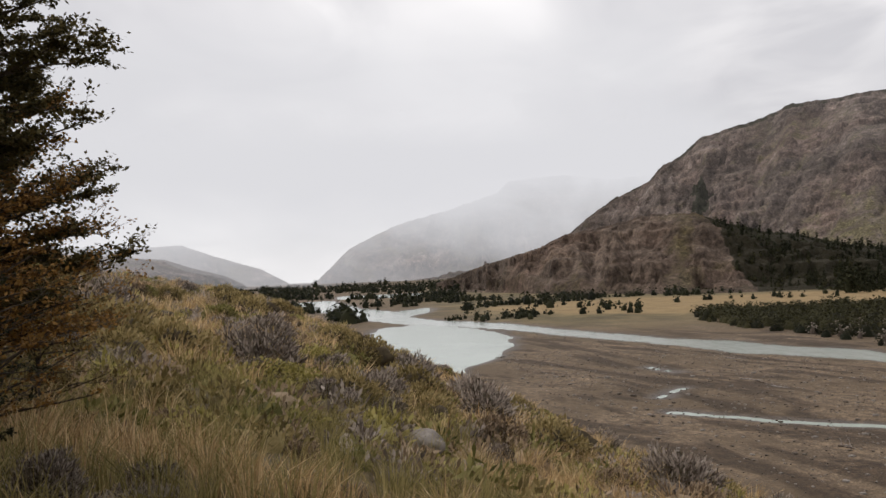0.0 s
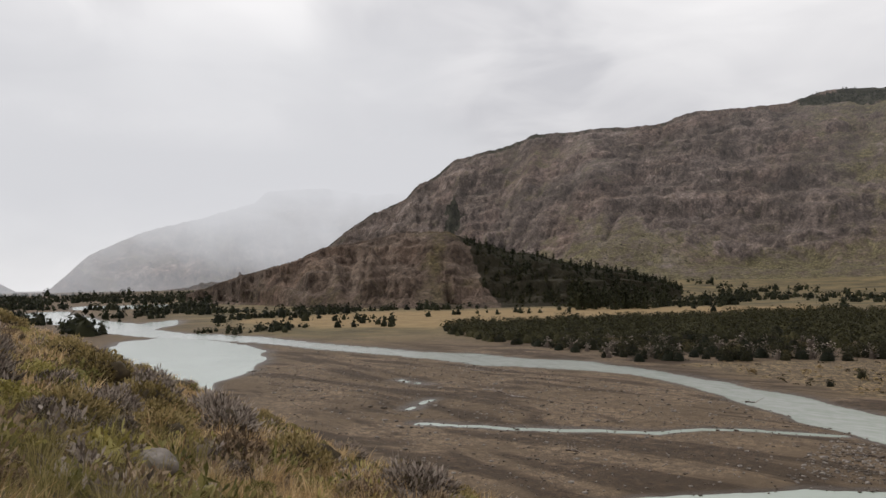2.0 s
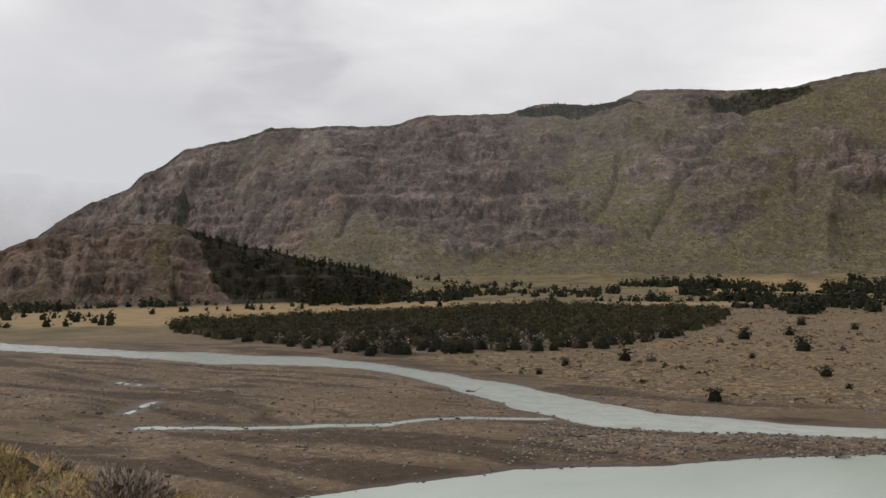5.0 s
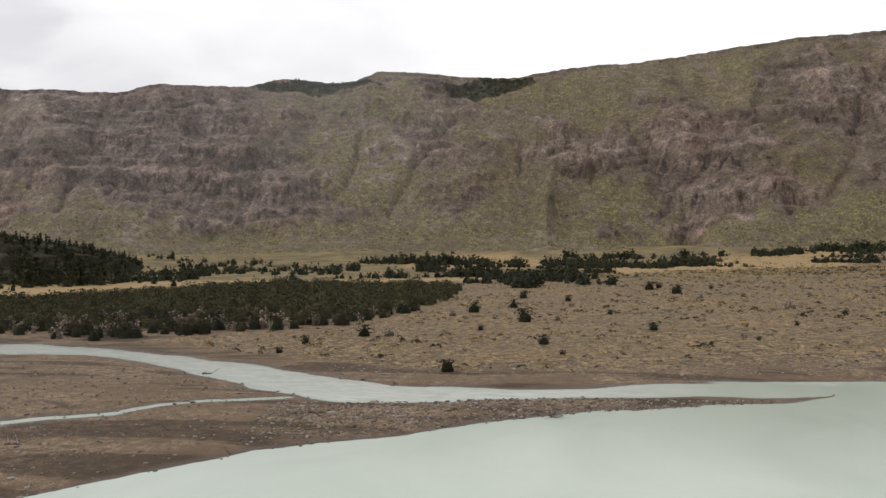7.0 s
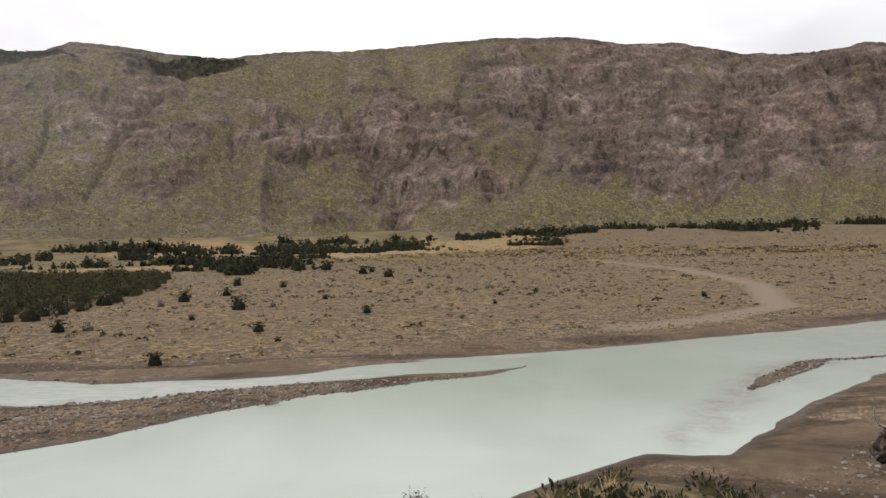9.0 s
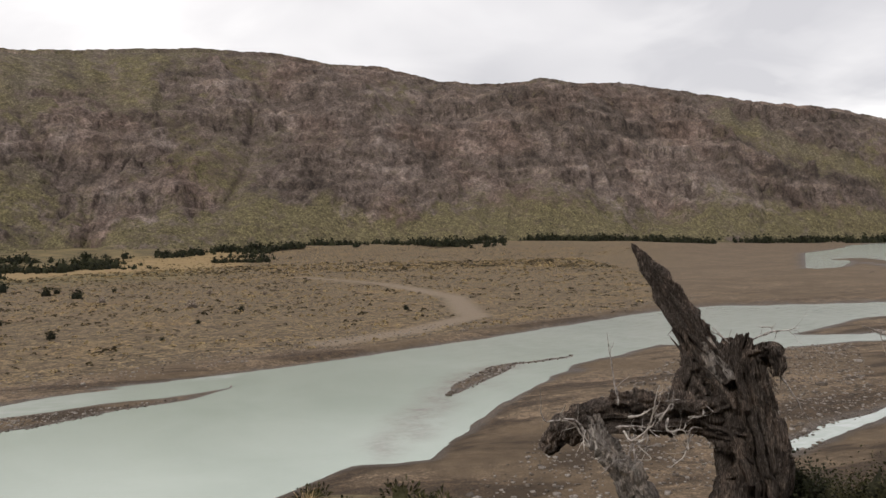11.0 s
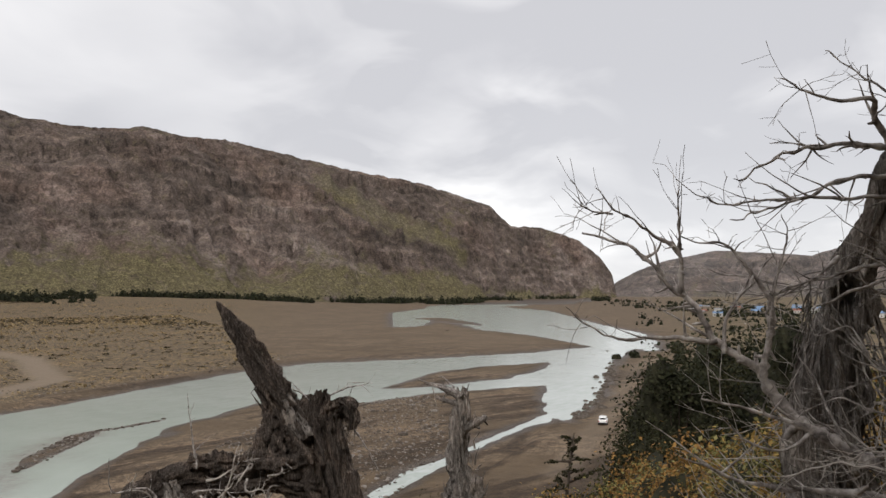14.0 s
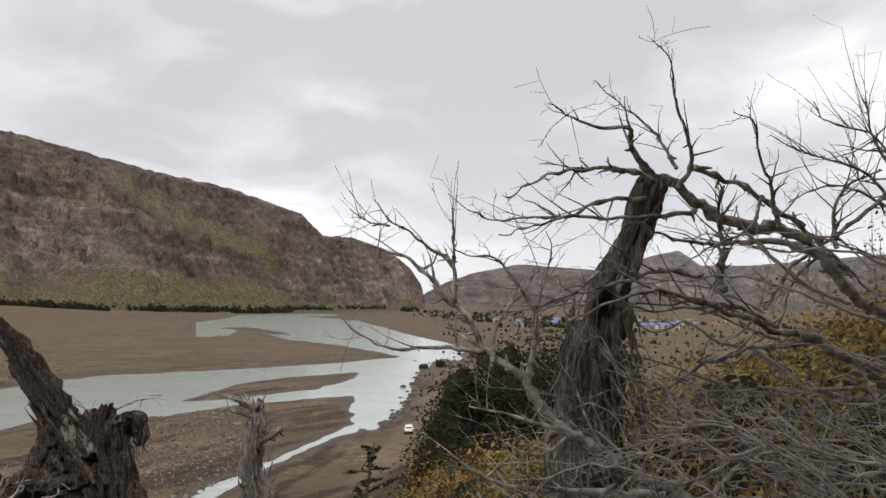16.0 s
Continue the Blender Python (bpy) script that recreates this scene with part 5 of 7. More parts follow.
# lone bushes on the dry flat
sb = [tree("flat_bush", "dark spreading bush on the dry gravel flat", 230 + i, 2.3, 1.7, 300, 0.20, 16, m, "bushes on the flat", start=0.03, fill=0.70) for i, m in enumerate((LEAF_DARK, LEAF_PINE, LEAF_GREY, LEAF_DARK))]
BUSHES = [(-88, 199, 1.0), (-79, 219, 1.5), (-72, 220, 1.1), (-40, 159, 1.1), (-27, 207, 1.1), (-41, 268, 1.3), (-31, 274, 0.8), (0, 241, 0.9), (-87, 181, 0.7), (-66, 305, 1.2),
          (-70, 287, 0.9), (-2, 461, 1.9), (-37, 371, 1.2), (11, 420, 1.3), (48, 319, 1.3), (12, 422, 1.2), (3, 476, 1.4), (-55, 330, 1.0), (20, 380, 1.0), (-15, 300, 0.7),
          (30, 460, 1.0), (-60, 390, 1.1), (70, 410, 0.8), (40, 255, 0.5), (-20, 186, 0.55), (60, 290, 0.6), (90, 380, 0.7), (-50, 240, 0.6), (25, 215, 0.5), (110, 260, 0.5)]
copies(sb, [(x, y, height_at(x, y)[0] - 0.05, rng.uniform(0, 6.28), s) for x, y, s in BUSHES])

# tussocks of the dry flat
tp = []
for i in range(6):
    g = np.random.default_rng(250 + i)
    c, l = cushion_pieces(g, 0.55, 0.34, 10, 0.24, 1.2)
    tp.append(l)
pts = np.concatenate([scatter(rng, STEPPE, 19000), scatter(rng, [(60, 600), (100, 1250), (620, 1350), (900, 1050), (560, 800), (344, 413)], 5000)])
pr = np.hypot(pts[:, 0], pts[:, 1])
keep = (octaves(pts[:, 0] / 22, pts[:, 1] / 22, 3, 61) + rng.uniform(-0.5, 0.5, len(pts)) > -0.22) & (line_distance(pts[:, 0], pts[:, 1], TRACK) > 5.5) & (pr < 1300)
pts = pts[keep]
pz = height_at(pts[:, 0], pts[:, 1])
rows = np.column_stack([pts, pz, rng.uniform(0, 6.28, len(pts)), np.exp(rng.normal(-0.20, 0.45, len(pts))) * np.where(np.hypot(pts[:, 0], pts[:, 1]) > 650, 1.6, 1.0), rng.integers(0, 6, len(pts))])
shade = rng.uniform(0, 1, len(pts)) + 0.7 * octaves(pts[:, 0] / 34, pts[:, 1] / 34, 3, 62)
strewn("dry_tussocks", tp, rows[shade < 0.52], TUSSOCK, "straw-coloured tussock grass on the gravel flat", "tussocks")
strewn("dark_tussocks", tp, rows[shade >= 0.52], LOW_SCRUB, "low dark cushion plants on the gravel flat", "low scrub")

# ---- the bluff: cushions, heath and grass ----
rng = np.random.default_rng(23)


def polar(a, r):
    return r * np.sin(np.radians(a)), r * np.cos(np.radians(a))


def plants_on(lo, hi, r0, r1, count, power=1.0):
    a = rng.uniform(lo, hi, count)
    r = r0 + (r1 - r0) * rng.uniform(0, 1, count) ** power
    r = np.minimum(r, curve(a, BRINK_FAR) * rng.uniform(0.55, 1.12, count) + 2)
    x, y = polar(a, r)
    return x, y, height_at(x, y), r, a


KINDS = ((LEAF_LIME, "yellow-green cushion plant on the bluff", 0.62, 0.30, 0.030, 0.40, 0), (LEAF_OLIVE, "olive heath shrub on the bluff", 0.58, 0.44, 0.055, 0.18, 10),
         (LEAF_GREY, "grey-brown withered heath shrub on the bluff", 0.60, 0.56, 0.085, 0.10, 60), (LEAF_HEATH, "dark brown heath shrub on the bluff", 0.56, 0.42, 0.060, 0.15, 24),
         (LEAF_GREEN, "dark-green leafy shrub on the bluff", 0.55, 0.50, 0.065, 0.22, 6), (LEAF_HEATH, "low dark heath cushion on the bluff", 0.66, 0.34, 0.050, 0.17, 22),
         (LEAF_LIME, "mossy yellow-green cushion plant on the bluff", 0.75, 0.26, 0.028, 0.42, 0), (LEAF_GREY, "low grey heath shrub on the bluff", 0.62, 0.40, 0.070, 0.11, 40))
close, kinds = [], []
for i, (mat, lab, rad, hgt, leaf, slim, tw) in enumerate(KINDS):
    close.append(shrub("cushion_shrub", lab, "shrub", 300 + i, rad, hgt, 6500, leaf, mat, slim * 1.1, "shrubs of the bluff", tw))
    kinds.append(shrub("cushion_shrub", lab, "shrub", 310 + i, rad, hgt, 1900, leaf * 1.4, mat, slim * 1.15, "shrubs of the bluff", tw // 2))
x, y, z, r, a = plants_on(-99, -44, 5.2, 15, 96, 0.9)
copies(close, [(x[i], y[i], z[i] - 0.05, rng.uniform(0, 6.28), rng.uniform(0.55, 1.05) * (0.5 + 0.4 * min(r[i] / 12, 1.3))) for i in range(len(x))])
x, y, z, r, a = plants_on(-99, -44, 14, 62, 260, 1.15)
copies(kinds, [(x[i], y[i], z[i] - 0.05, rng.uniform(0, 6.28), rng.uniform(0.7, 1.6) * (0.62 if r[i] > 0.75 * curve(a[i], BRINK_FAR) else 1.0)) for i in range(len(x))])

# the farther cover, too dense to count
cush = []
for i in range(6):
    g = np.random.default_rng(330 + i)
    cush.append(gather(cushion_pieces(g, 0.5, 0.36, 110, 0.11, 0.2)))
for k, (mat, lab, n) in enumerate(((LEAF_OLIVE, "dense olive heath over the bluff", 420), (LEAF_HEATH, "dense brown heath over the bluff", 560), (LEAF_GREY, "dense grey heath over the bluff", 300), (LEAF_GREEN, "green low scrub over the bluff", 260), (LEAF_LIME, "yellow-green cushions spread over the bluff", 300))):
    x, y, z, r, a = plants_on(-99, -42, 9, 95, n, 1.1)
    rows = np.column_stack([x, y, z - 0.06, rng.uniform(0, 6.28, n), rng.uniform(0.6, 1.4, n) * np.where(r > 0.75 * curve(a, BRINK_FAR), 0.6, 1.0), rng.integers(0, 6, n)])
    strewn("heath", cush, rows, mat, lab, "heath")


def tuft(seed, n, height, width, spread, radius):
    g = np.random.default_rng(seed)
    a = g.uniform(0, 2 * np.pi, n)
    d = np.stack([np.cos(a), np.sin(a), 0 * a], 1)
    root = d * (radius * np.sqrt(g.uniform(0, 1, n)))[:, None] * 0.6
    return blades(root, height, d * g.uniform(0.1, spread, n)[:, None], width, g)


fine_tufts = [tuft(350 + i, 38, 0.38, 0.0042, 0.7, 0.22) for i in range(5)]
broad_tufts = [tuft(360 + i, 30, 0.50, 0.010, 0.7, 0.30) for i in range(5)]
for name, mat, lab, n, lo, r0, r1, pw, protos in (
        ("straw_tufts", STRAW, "dry straw-coloured grass tufts on the bluff", 2600, -99, 2.4, 18, 0.9, fine_tufts), ("green_tufts", BLADE, "green grass tufts on the bluff", 1100, -99, 2.4, 18, 0.9, fine_tufts),
        ("straw_grass", STRAW, "dry grass between the heath of the bluff", 2300, -99, 13, 80, 1.2, broad_tufts), ("green_grass", BLADE, "green-brown grass between the heath of the bluff", 450, -99, 13, 80, 1.2, broad_tufts)):
    x, y, z, r, a = plants_on(lo, -40, r0, r1, n, pw)
    pick = octaves(x / 3.0, y / 3.0, 2, 71) * (1 if "straw" in name else -1) * 1.5 + rng.uniform(-0.3, 0.3, n) + np.where(r < 9, np.where(a < -80, 0.35, -0.2), 0.22) * (1 if "straw" in name else -1) > 0.0
    rows = np.column_stack([x, y, z - 0.02, rng.uniform(0, 6.28, n), rng.uniform(0.6, 1.25, n), rng.integers(0, 5, n)])[pick]
    strewn(name, protos, rows, mat, lab, "grass")
# thin cover along the brink towards the river and the dead trees
for name, mat, protos, n, lab in (("brink_straw", STRAW, fine_tufts, 130, "dry grass along the brink"), ("brink_grass", BLADE, fine_tufts, 90, "short green grass along the brink"),
                                  ("brink_heath", LEAF_DARK, cush, 150, "low dark heath along the brink")):
    x, y, z, r, a = plants_on(-44, 62, 5, 16, n)
    strewn(name, protos, np.column_stack([x, y, z - 0.03, rng.uniform(0, 6.28, n), rng.uniform(0.5, 1.1, n), rng.integers(0, 5, n)]), mat, lab, "grass")


def boulder(name, label, seed, sx, sy, sz, group="", material=None):
    bm = bmesh.new()
    bmesh.ops.create_icosphere(bm, subdivisions=3, radius=1.0)
    off = Vector((seed * 3.7, seed * 1.3, seed * 2.1))
    for v in bm.verts:
        k = 1 + 0.28 * noise.fractal(v.co * 0.9 + off, 1.0, 2.0, 4) + 0.10 * noise.noise(v.co * 3 + off)
        k *= 1 - 0.16 * max(0, v.co.z - 0.35)
        v.co = Vector((v.co.x * sx * k, v.co.y * sy * k, v.co.z * sz * k))
    me = bpy.data.meshes.new(name)
    bm.to_mesh(me)
    bm.free()
    me.polygons.foreach_set("use_smooth", np.ones(len(me.polygons), bool))
    me.materials.append(material or STONE)
    return tagged(new(name, me), label, "rock", group)


x, y = polar(-69.2, 12.2)
set_down(boulder("bluff_rock", "pale grey rock half sunk in the heath", 4, 0.40, 0.28, 0.24), x, y, 0.4, 1.0, -0.14)
x, y = polar(-66.5, 11.5)
set_down(boulder("bluff_rock", "small pale rock beside the heath", 9, 0.32, 0.26, 0.2), x, y, 1.4, 1.0, 0.05)

# the beech at the edge of the bluff: dark above, rusty below
x, y = polar(-98.2, 9.0)
beech_tree = beech("beech_tree", "dark-leaved southern beech with rusty autumn twigs below", 41, 4.55, 1.75, 110, 28, 36, 0.026, LEAF_BEECH, start=0.16, column=0.42)
w2, low_crown = layered_pieces(np.random.default_rng(42), 2.7, 1.9, 85, 22, 24, 0.022, start=0.06, column=0.3)
piece("lower_limb", w2, BARK, beech_tree)
piece("rusty_foliage", [low_crown], LEAF_RUST, beech_tree, "rusty autumn foliage")
set_down(beech_tree, x, y, 0.3)
x, y = polar(-103, 9.6)
set_down(beech("beech_tree", "second dark-leaved beech close beside the first", 44, 4.3, 1.6, 70, 16, 24, 0.028, LEAF_BEECH, start=0.1, column=0.35), x, y, 1.0)
for i, (a, r, s, mat, lab) in enumerate(((-95.0, 7.4, 1.0, LEAF_RUST, "rust-leaved young beech beside the larger tree"), (-92.5, 8.8, 0.8, LEAF_OLIVE, "olive young beech beside the larger tree"),
                                         (-97.5, 6.2, 0.75, LEAF_DARK, "dark young beech beside the larger tree"))):
    x, y = polar(a, r)
    set_down(beech("young_beech", lab, 420 + i, 1.7, 0.9, 40, 10, 12, 0.020, mat, start=0.05, column=0.4), x, y, i, s)

# ---- dead trees on the brink ----
def smooth_path(path, n):
    """A rounded path of n points through the given ones."""
    p = np.array(path, float)
    d = np.concatenate([[0], np.cumsum(np.linalg.norm(np.diff(p, axis=0), axis=1))])
    m = np.gradient(p, d, axis=0)
    s = np.linspace(0, d[-1], n)
    k = np.clip(np.searchsorted(d, s) - 1, 0, len(p) - 2)
    h = (d[k + 1] - d[k])[:, None]
    t = ((s - d[k]) / h[:, 0])[:, None]
    return (2 * t**3 - 3 * t**2 + 1) * p[k] + (t**3 - 2 * t**2 + t) * h * m[k] + (3 * t**2 - 2 * t**3) * p[k + 1] + (t**3 - t**2) * h * m[k + 1]


def gnarled(path, r0, r1, seed, sides=22, rings=44, rough=0.22, shape=1.0, jag=0.0):
    """Weathered wood: a trunk with deep grooves, knots and a torn surface; jag tears its upper end."""
    g = np.random.default_rng(seed)
    p = smooth_path(path, rings)
    f = np.linspace(0, 1, rings)
    r = np.interp(f, *zip(*r0)) if isinstance(r0, tuple) else r0 + (r1 - r0) * f ** shape
    r0 = r[0]
    th = np.arange(sides) / sides * 2 * np.pi
    T, Fv = np.meshgrid(th, f * np.linalg.norm(p[-1] - p[0]) / max(r0, 0.05))
    tw = T + 0.22 * Fv
    cleft = np.abs(soft_noise(np.cos(tw) * 2.6 + g.uniform(0, 90), np.sin(tw) * 2.6 + Fv * 0.14, seed)) * 2 - 0.7
    groove = np.abs(soft_noise(np.cos(tw) * 6.0 + seed, np.sin(tw) * 6.0 + Fv * 0.25, seed + 1)) * 2 - 0.7
    knot = octaves(np.cos(T) * 1.1 + seed, np.sin(T) * 1.1 + Fv * 0.6, 3, seed + 3)
    rag = octaves(np.cos(T) * 5 + seed, np.sin(T) * 5 + Fv * 0.7, 2, seed + 5)
    chunk = np.abs(octaves(np.cos(tw) * 3.5 + seed * 1.7, np.sin(tw) * 3.5 + Fv * 0.22, 3, seed + 7)) * 2 - 0.5
    rad = r[:, None] * np.maximum(1 + rough * (1.0 * cleft + 0.6 * groove + 1.3 * knot + 0.7 * rag + 0.9 * chunk), 0.25)
    p = p + np.stack([octaves(f * 7 + seed + 9.0 * i, f * 0 + i, 2, seed + 11) for i in range(3)], 1) * (0.22 * r)[:, None] * smooth(0.0, 0.1, f)[:, None] * (0.6 if rough < 0.3 else 1.0)
    end = 1 - smooth(0.985, 1.0, f)
    v, q = tube(p, rad * ((0.15 + 0.85 * end[:, None]) if not jag else 1.0), sides)
    if jag:
        way = (p[-1] - p[-4]) / np.linalg.norm(p[-1] - p[-4])
        tear = 1.5 * octaves(np.cos(T) * 1.6 + seed, np.sin(T) * 1.6, 3, seed + 9) + 0.22 * g.uniform(-1, 1, sides)[None]
        v = v + (smooth(0.80, 1.0, f)[:, None] * tear * jag).reshape(-1, 1) * way
    return v, q


def limb(parent, path, r0, r1, seed, twigs=0, reach=0.35, name="limb", material=None, bend=0.5):
    """A bare limb with its twigs, and twigs on those."""
    g = np.random.default_rng(seed)
    n = max(14, 6 * len(path))
    p = smooth_path(path, n)
    size = np.linalg.norm(p[-1] - p[0])
    jolt = g.normal(0, 0.016 * size / max(len(path) - 1, 1) ** 0.5 + 0.1 * r1, (n, 3))
    p[1:-1] += np.stack([np.convolve(jolt[:, i], [0.25, 0.5, 0.25], "same") for i in range(3)], 1)[1:-1]
    f = np.linspace(0, 1, n)
    r = 0.72 * (r0 + (r1 - r0) * f ** 0.8) * (1 + g.normal(0, 0.07, n) + 0.55 * (g.uniform(0, 1, n) > 0.88))
    out = [tube(p, r, 7)]
    small = []
    for _ in range(int(size * 9)):  # broken stubs
        k = int(g.integers(1, n))
        d = g.normal(0, 1, 3)
        d *= g.uniform(1.5, 4.5) * max(r[k], 0.006) / np.linalg.norm(d)
        out.append(tube(np.stack([p[k], p[k] + d * 0.6 + g.normal(0, 0.1, 3) * r[k], p[k] + d]), np.array([0.6, 0.5, 0.3]) * r[k], 4))
    ahead = (p[-1] - p[0]) / (size + 1e-6)
    for _ in range(twigs):
        k = int(g.uniform(0.18, 1.0) * (n - 1))
        d = ahead * g.uniform(0.3, 1.1) + g.normal(0, 0.42, 3) + np.array([0, 0, g.uniform(-0.35, 0.42)])
        d /= np.linalg.norm(d)
        ln = reach * g.uniform(0.15, 0.85)
        q = np.linspace(0, 1, 6)
        turn = g.normal(0, bend, 3) + [0, 0, 0.25]
        path2 = p[k] + d * (q * ln)[:, None] + turn * (q ** 2 * ln * 0.5)[:, None] + g.normal(0, 0.02 * ln, (6, 3)) * q[:, None]
        rr = min(r[k] * 0.6, 0.0070) * (1 - 0.78 * q)
        small.append(tube(path2, np.maximum(rr, 0.0009), 4))
        for _ in range(g.integers(0, 4)):
            m = int(g.integers(2, 6))
            d2 = d + g.normal(0, 0.7, 3)
            d2 /= np.linalg.norm(d2)
            l2 = ln * g.uniform(0.2, 0.55)
            q2 = np.linspace(0, 1, 4)
            path3 = path2[m] + d2 * (q2 * l2)[:, None] + g.normal(0, 0.03 * l2, (4, 3)) * q2[:, None]
            small.append(tube(path3, np.maximum(rr[m] * 0.7 * (1 - 0.8 * q2), 0.0008), 3))
    part_ = piece(name, out, material or TWIG, parent, smooth_faces=True)
    if small:
        piece("twig_spray", small, material or TWIG, part_)
    return part_


# the old tree with a knot hole and a wide bare crown
old_tree = tagged(new("dead_tree"), "bare grey dead tree with a knot hole and tangled branches", "tree")
TRUNK = [(3.72, 0.98, 22.9), (3.72, 1.02, 24.1), (3.71, 1.04, 24.51), (3.72, 1.02, 24.64), (3.73, 1.00, 24.78), (3.73, 0.95, 24.96), (3.73, 0.88, 25.16), (3.71, 0.81, 25.32), (3.70, 0.77, 25.42), (3.68, 0.72, 25.51)]
tv, tq = gnarled(TRUNK, ((0, 0.11), (0.58, 0.105), (0.68, 0.095), (0.78, 0.078), (0.86, 0.055), (0.92, 0.045), (1, 0.042)), 0.05, 7, 90, 170, 0.36)
hole = Vector((3.73, 0.95, 24.99))
facing = (Vector((0.45, 0.2, 25)) - hole).normalized()
rim_at = np.array(hole + facing * 0.082)
dist_ = np.linalg.norm((tv - rim_at) * [1, 1, 0.62], axis=1)
pull = np.clip(1 - dist_ / 0.062, 0, 1) ** 0.5
lip = np.exp(-((dist_ - 0.065) / 0.018) ** 2)
tv = tv - np.array(facing) * (0.15 * pull - 0.018 * lip)[:, None]
piece("trunk", [(tv, tq)], DEAD_WOOD, old_tree, smooth_faces=True)
sv = []
g = np.random.default_rng(8)
for k in range(150):
    a, h = g.uniform(0, 6.28), g.uniform(0.0, 0.75)
    rr = 0.165 - 0.07 * h
    base_ = np.array([3.73 + rr * math.cos(a), 1.0 - 0.05 * h + rr * math.sin(a), 24.3 + h])
    d = np.array([math.cos(a) * 0.05, math.sin(a) * 0.05, -0.16]) * g.uniform(0.6, 1.8)
    sv.append(tube(np.stack([base_, base_ + d * 0.5 + g.normal(0, 0.012, 3), base_ + d]), [0.0045, 0.0035, 0.001], 3))
piece("splinter_fringe", sv, DEAD_WOOD, old_tree)
limb(old_tree, [(3.68, 0.73, 25.49), (3.51, 0.80, 25.50), (3.32, 0.96, 25.49), (3.15, 1.03, 25.44), (2.98, 1.10, 25.35)], 0.0170, 0.0028, 500, 11, 0.26)
limb(old_tree, [(3.68, 0.76, 25.42), (3.52, 0.88, 25.40), (3.35, 1.01, 25.33), (3.18, 1.10, 25.31), (3.00, 1.18, 25.28), (2.82, 1.24, 25.35)], 0.0136, 0.0018, 501, 11, 0.26)
limb(old_tree, [(3.81, 0.61, 25.38), (3.66, 0.70, 25.35), (3.49, 0.83, 25.33), (3.31, 1.00, 25.32), (3.15, 1.07, 25.27), (2.98, 1.13, 25.23)], 0.0164, 0.0028, 502, 11, 0.26)
limb(old_tree, [(3.68, 0.74, 25.49), (3.58, 0.81, 25.61), (3.51, 0.80, 25.66), (3.43, 0.90, 25.66), (3.33, 0.98, 25.69), (3.25, 1.04, 25.72)], 0.0227, 0.0021, 503, 11, 0.26)
limb(old_tree, [(3.68, 0.66, 25.53), (3.72, 0.70, 25.60), (3.76, 0.75, 25.69), (3.78, 0.87, 25.80), (3.80, 0.96, 25.89), (3.83, 1.02, 25.95)], 0.0113, 0.0025, 504, 11, 0.26)
limb(old_tree, [(3.69, 0.66, 25.46), (3.65, 0.60, 25.54), (3.60, 0.61, 25.64), (3.54, 0.64, 25.74), (3.48, 0.64, 25.85), (3.42, 0.66, 25.91), (3.37, 0.70, 25.95)], 0.0148, 0.0021, 505, 11, 0.26)
limb(old_tree, [(3.68, 0.73, 25.49), (3.81, 0.63, 25.44), (3.95, 0.54, 25.38), (4.07, 0.42, 25.33), (4.19, 0.31, 25.33), (4.31, 0.18, 25.25), (4.43, 0.05, 25.09), (4.53, -0.10, 24.97), (4.63, -0.26, 24.87)], 0.028, 0.036, 506, 16, 0.26)
limb(old_tree, [(3.79, 0.63, 25.54), (4.00, 0.50, 25.53), (4.22, 0.38, 25.47), (4.44, 0.27, 25.39), (4.65, 0.16, 25.30), (4.85, 0.01, 25.15)], 0.013, 0.018, 507, 11, 0.26)
limb(old_tree, [(4.04, 0.31, 25.33), (3.95, 0.33, 25.48), (3.85, 0.37, 25.58), (3.75, 0.39, 25.71), (3.67, 0.45, 25.73)], 0.0149, 0.0023, 508, 11, 0.26)
limb(old_tree, [(4.15, 0.21, 25.24), (4.00, 0.37, 25.27), (3.85, 0.51, 25.25), (3.71, 0.58, 25.24), (3.55, 0.68, 25.26), (3.39, 0.75, 25.30)], 0.0229, 0.0041, 509, 11, 0.26)
limb(old_tree, [(3.83, 0.51, 25.25), (3.77, 0.52, 25.36), (3.71, 0.49, 25.46)], 0.0129, 0.0057, 510, 11, 0.26)
limb(old_tree, [(4.42, -0.24, 24.71), (4.30, -0.08, 24.75), (4.18, 0.07, 24.79), (4.05, 0.19, 24.88), (3.92, 0.31, 24.91), (3.78, 0.47, 24.97), (3.63, 0.61, 25.03), (3.48, 0.71, 25.06), (3.32, 0.82, 25.02), (3.16, 0.94, 24.95)], 0.034, 0.0039, 511, 16, 0.26)
limb(old_tree, [(4.05, 0.32, 24.91), (3.90, 0.47, 25.01), (3.73, 0.60, 25.00), (3.56, 0.77, 24.99), (3.39, 0.81, 25.02)], 0.0149, 0.0041, 512, 11, 0.26)
limb(old_tree, [(5.01, -0.15, 25.55), (4.93, 0.03, 25.40), (4.85, 0.15, 25.30), (4.75, 0.28, 25.20), (4.65, 0.38, 25.01)], 0.0158, 0.0116, 513, 11, 0.26)
limb(old_tree, [(3.57, 0.94, 25.13), (3.45, 1.02, 25.04), (3.32, 1.11, 24.99), (3.19, 1.17, 24.96)], 0.0099, 0.0020, 514, 11, 0.26)
limb(old_tree, [(3.83, 0.59, 25.12), (3.71, 0.73, 25.14), (3.58, 0.90, 25.07), (3.45, 1.02, 25.04), (3.32, 1.11, 25.00)], 0.0140, 0.0041, 515, 11, 0.26)
limb(old_tree, [(3.78, 0.90, 24.76), (3.85, 0.75, 24.67), (3.92, 0.61, 24.76), (4.00, 0.42, 24.83), (4.05, 0.19, 24.86)], 0.0105, 0.0124, 516, 11, 0.26)
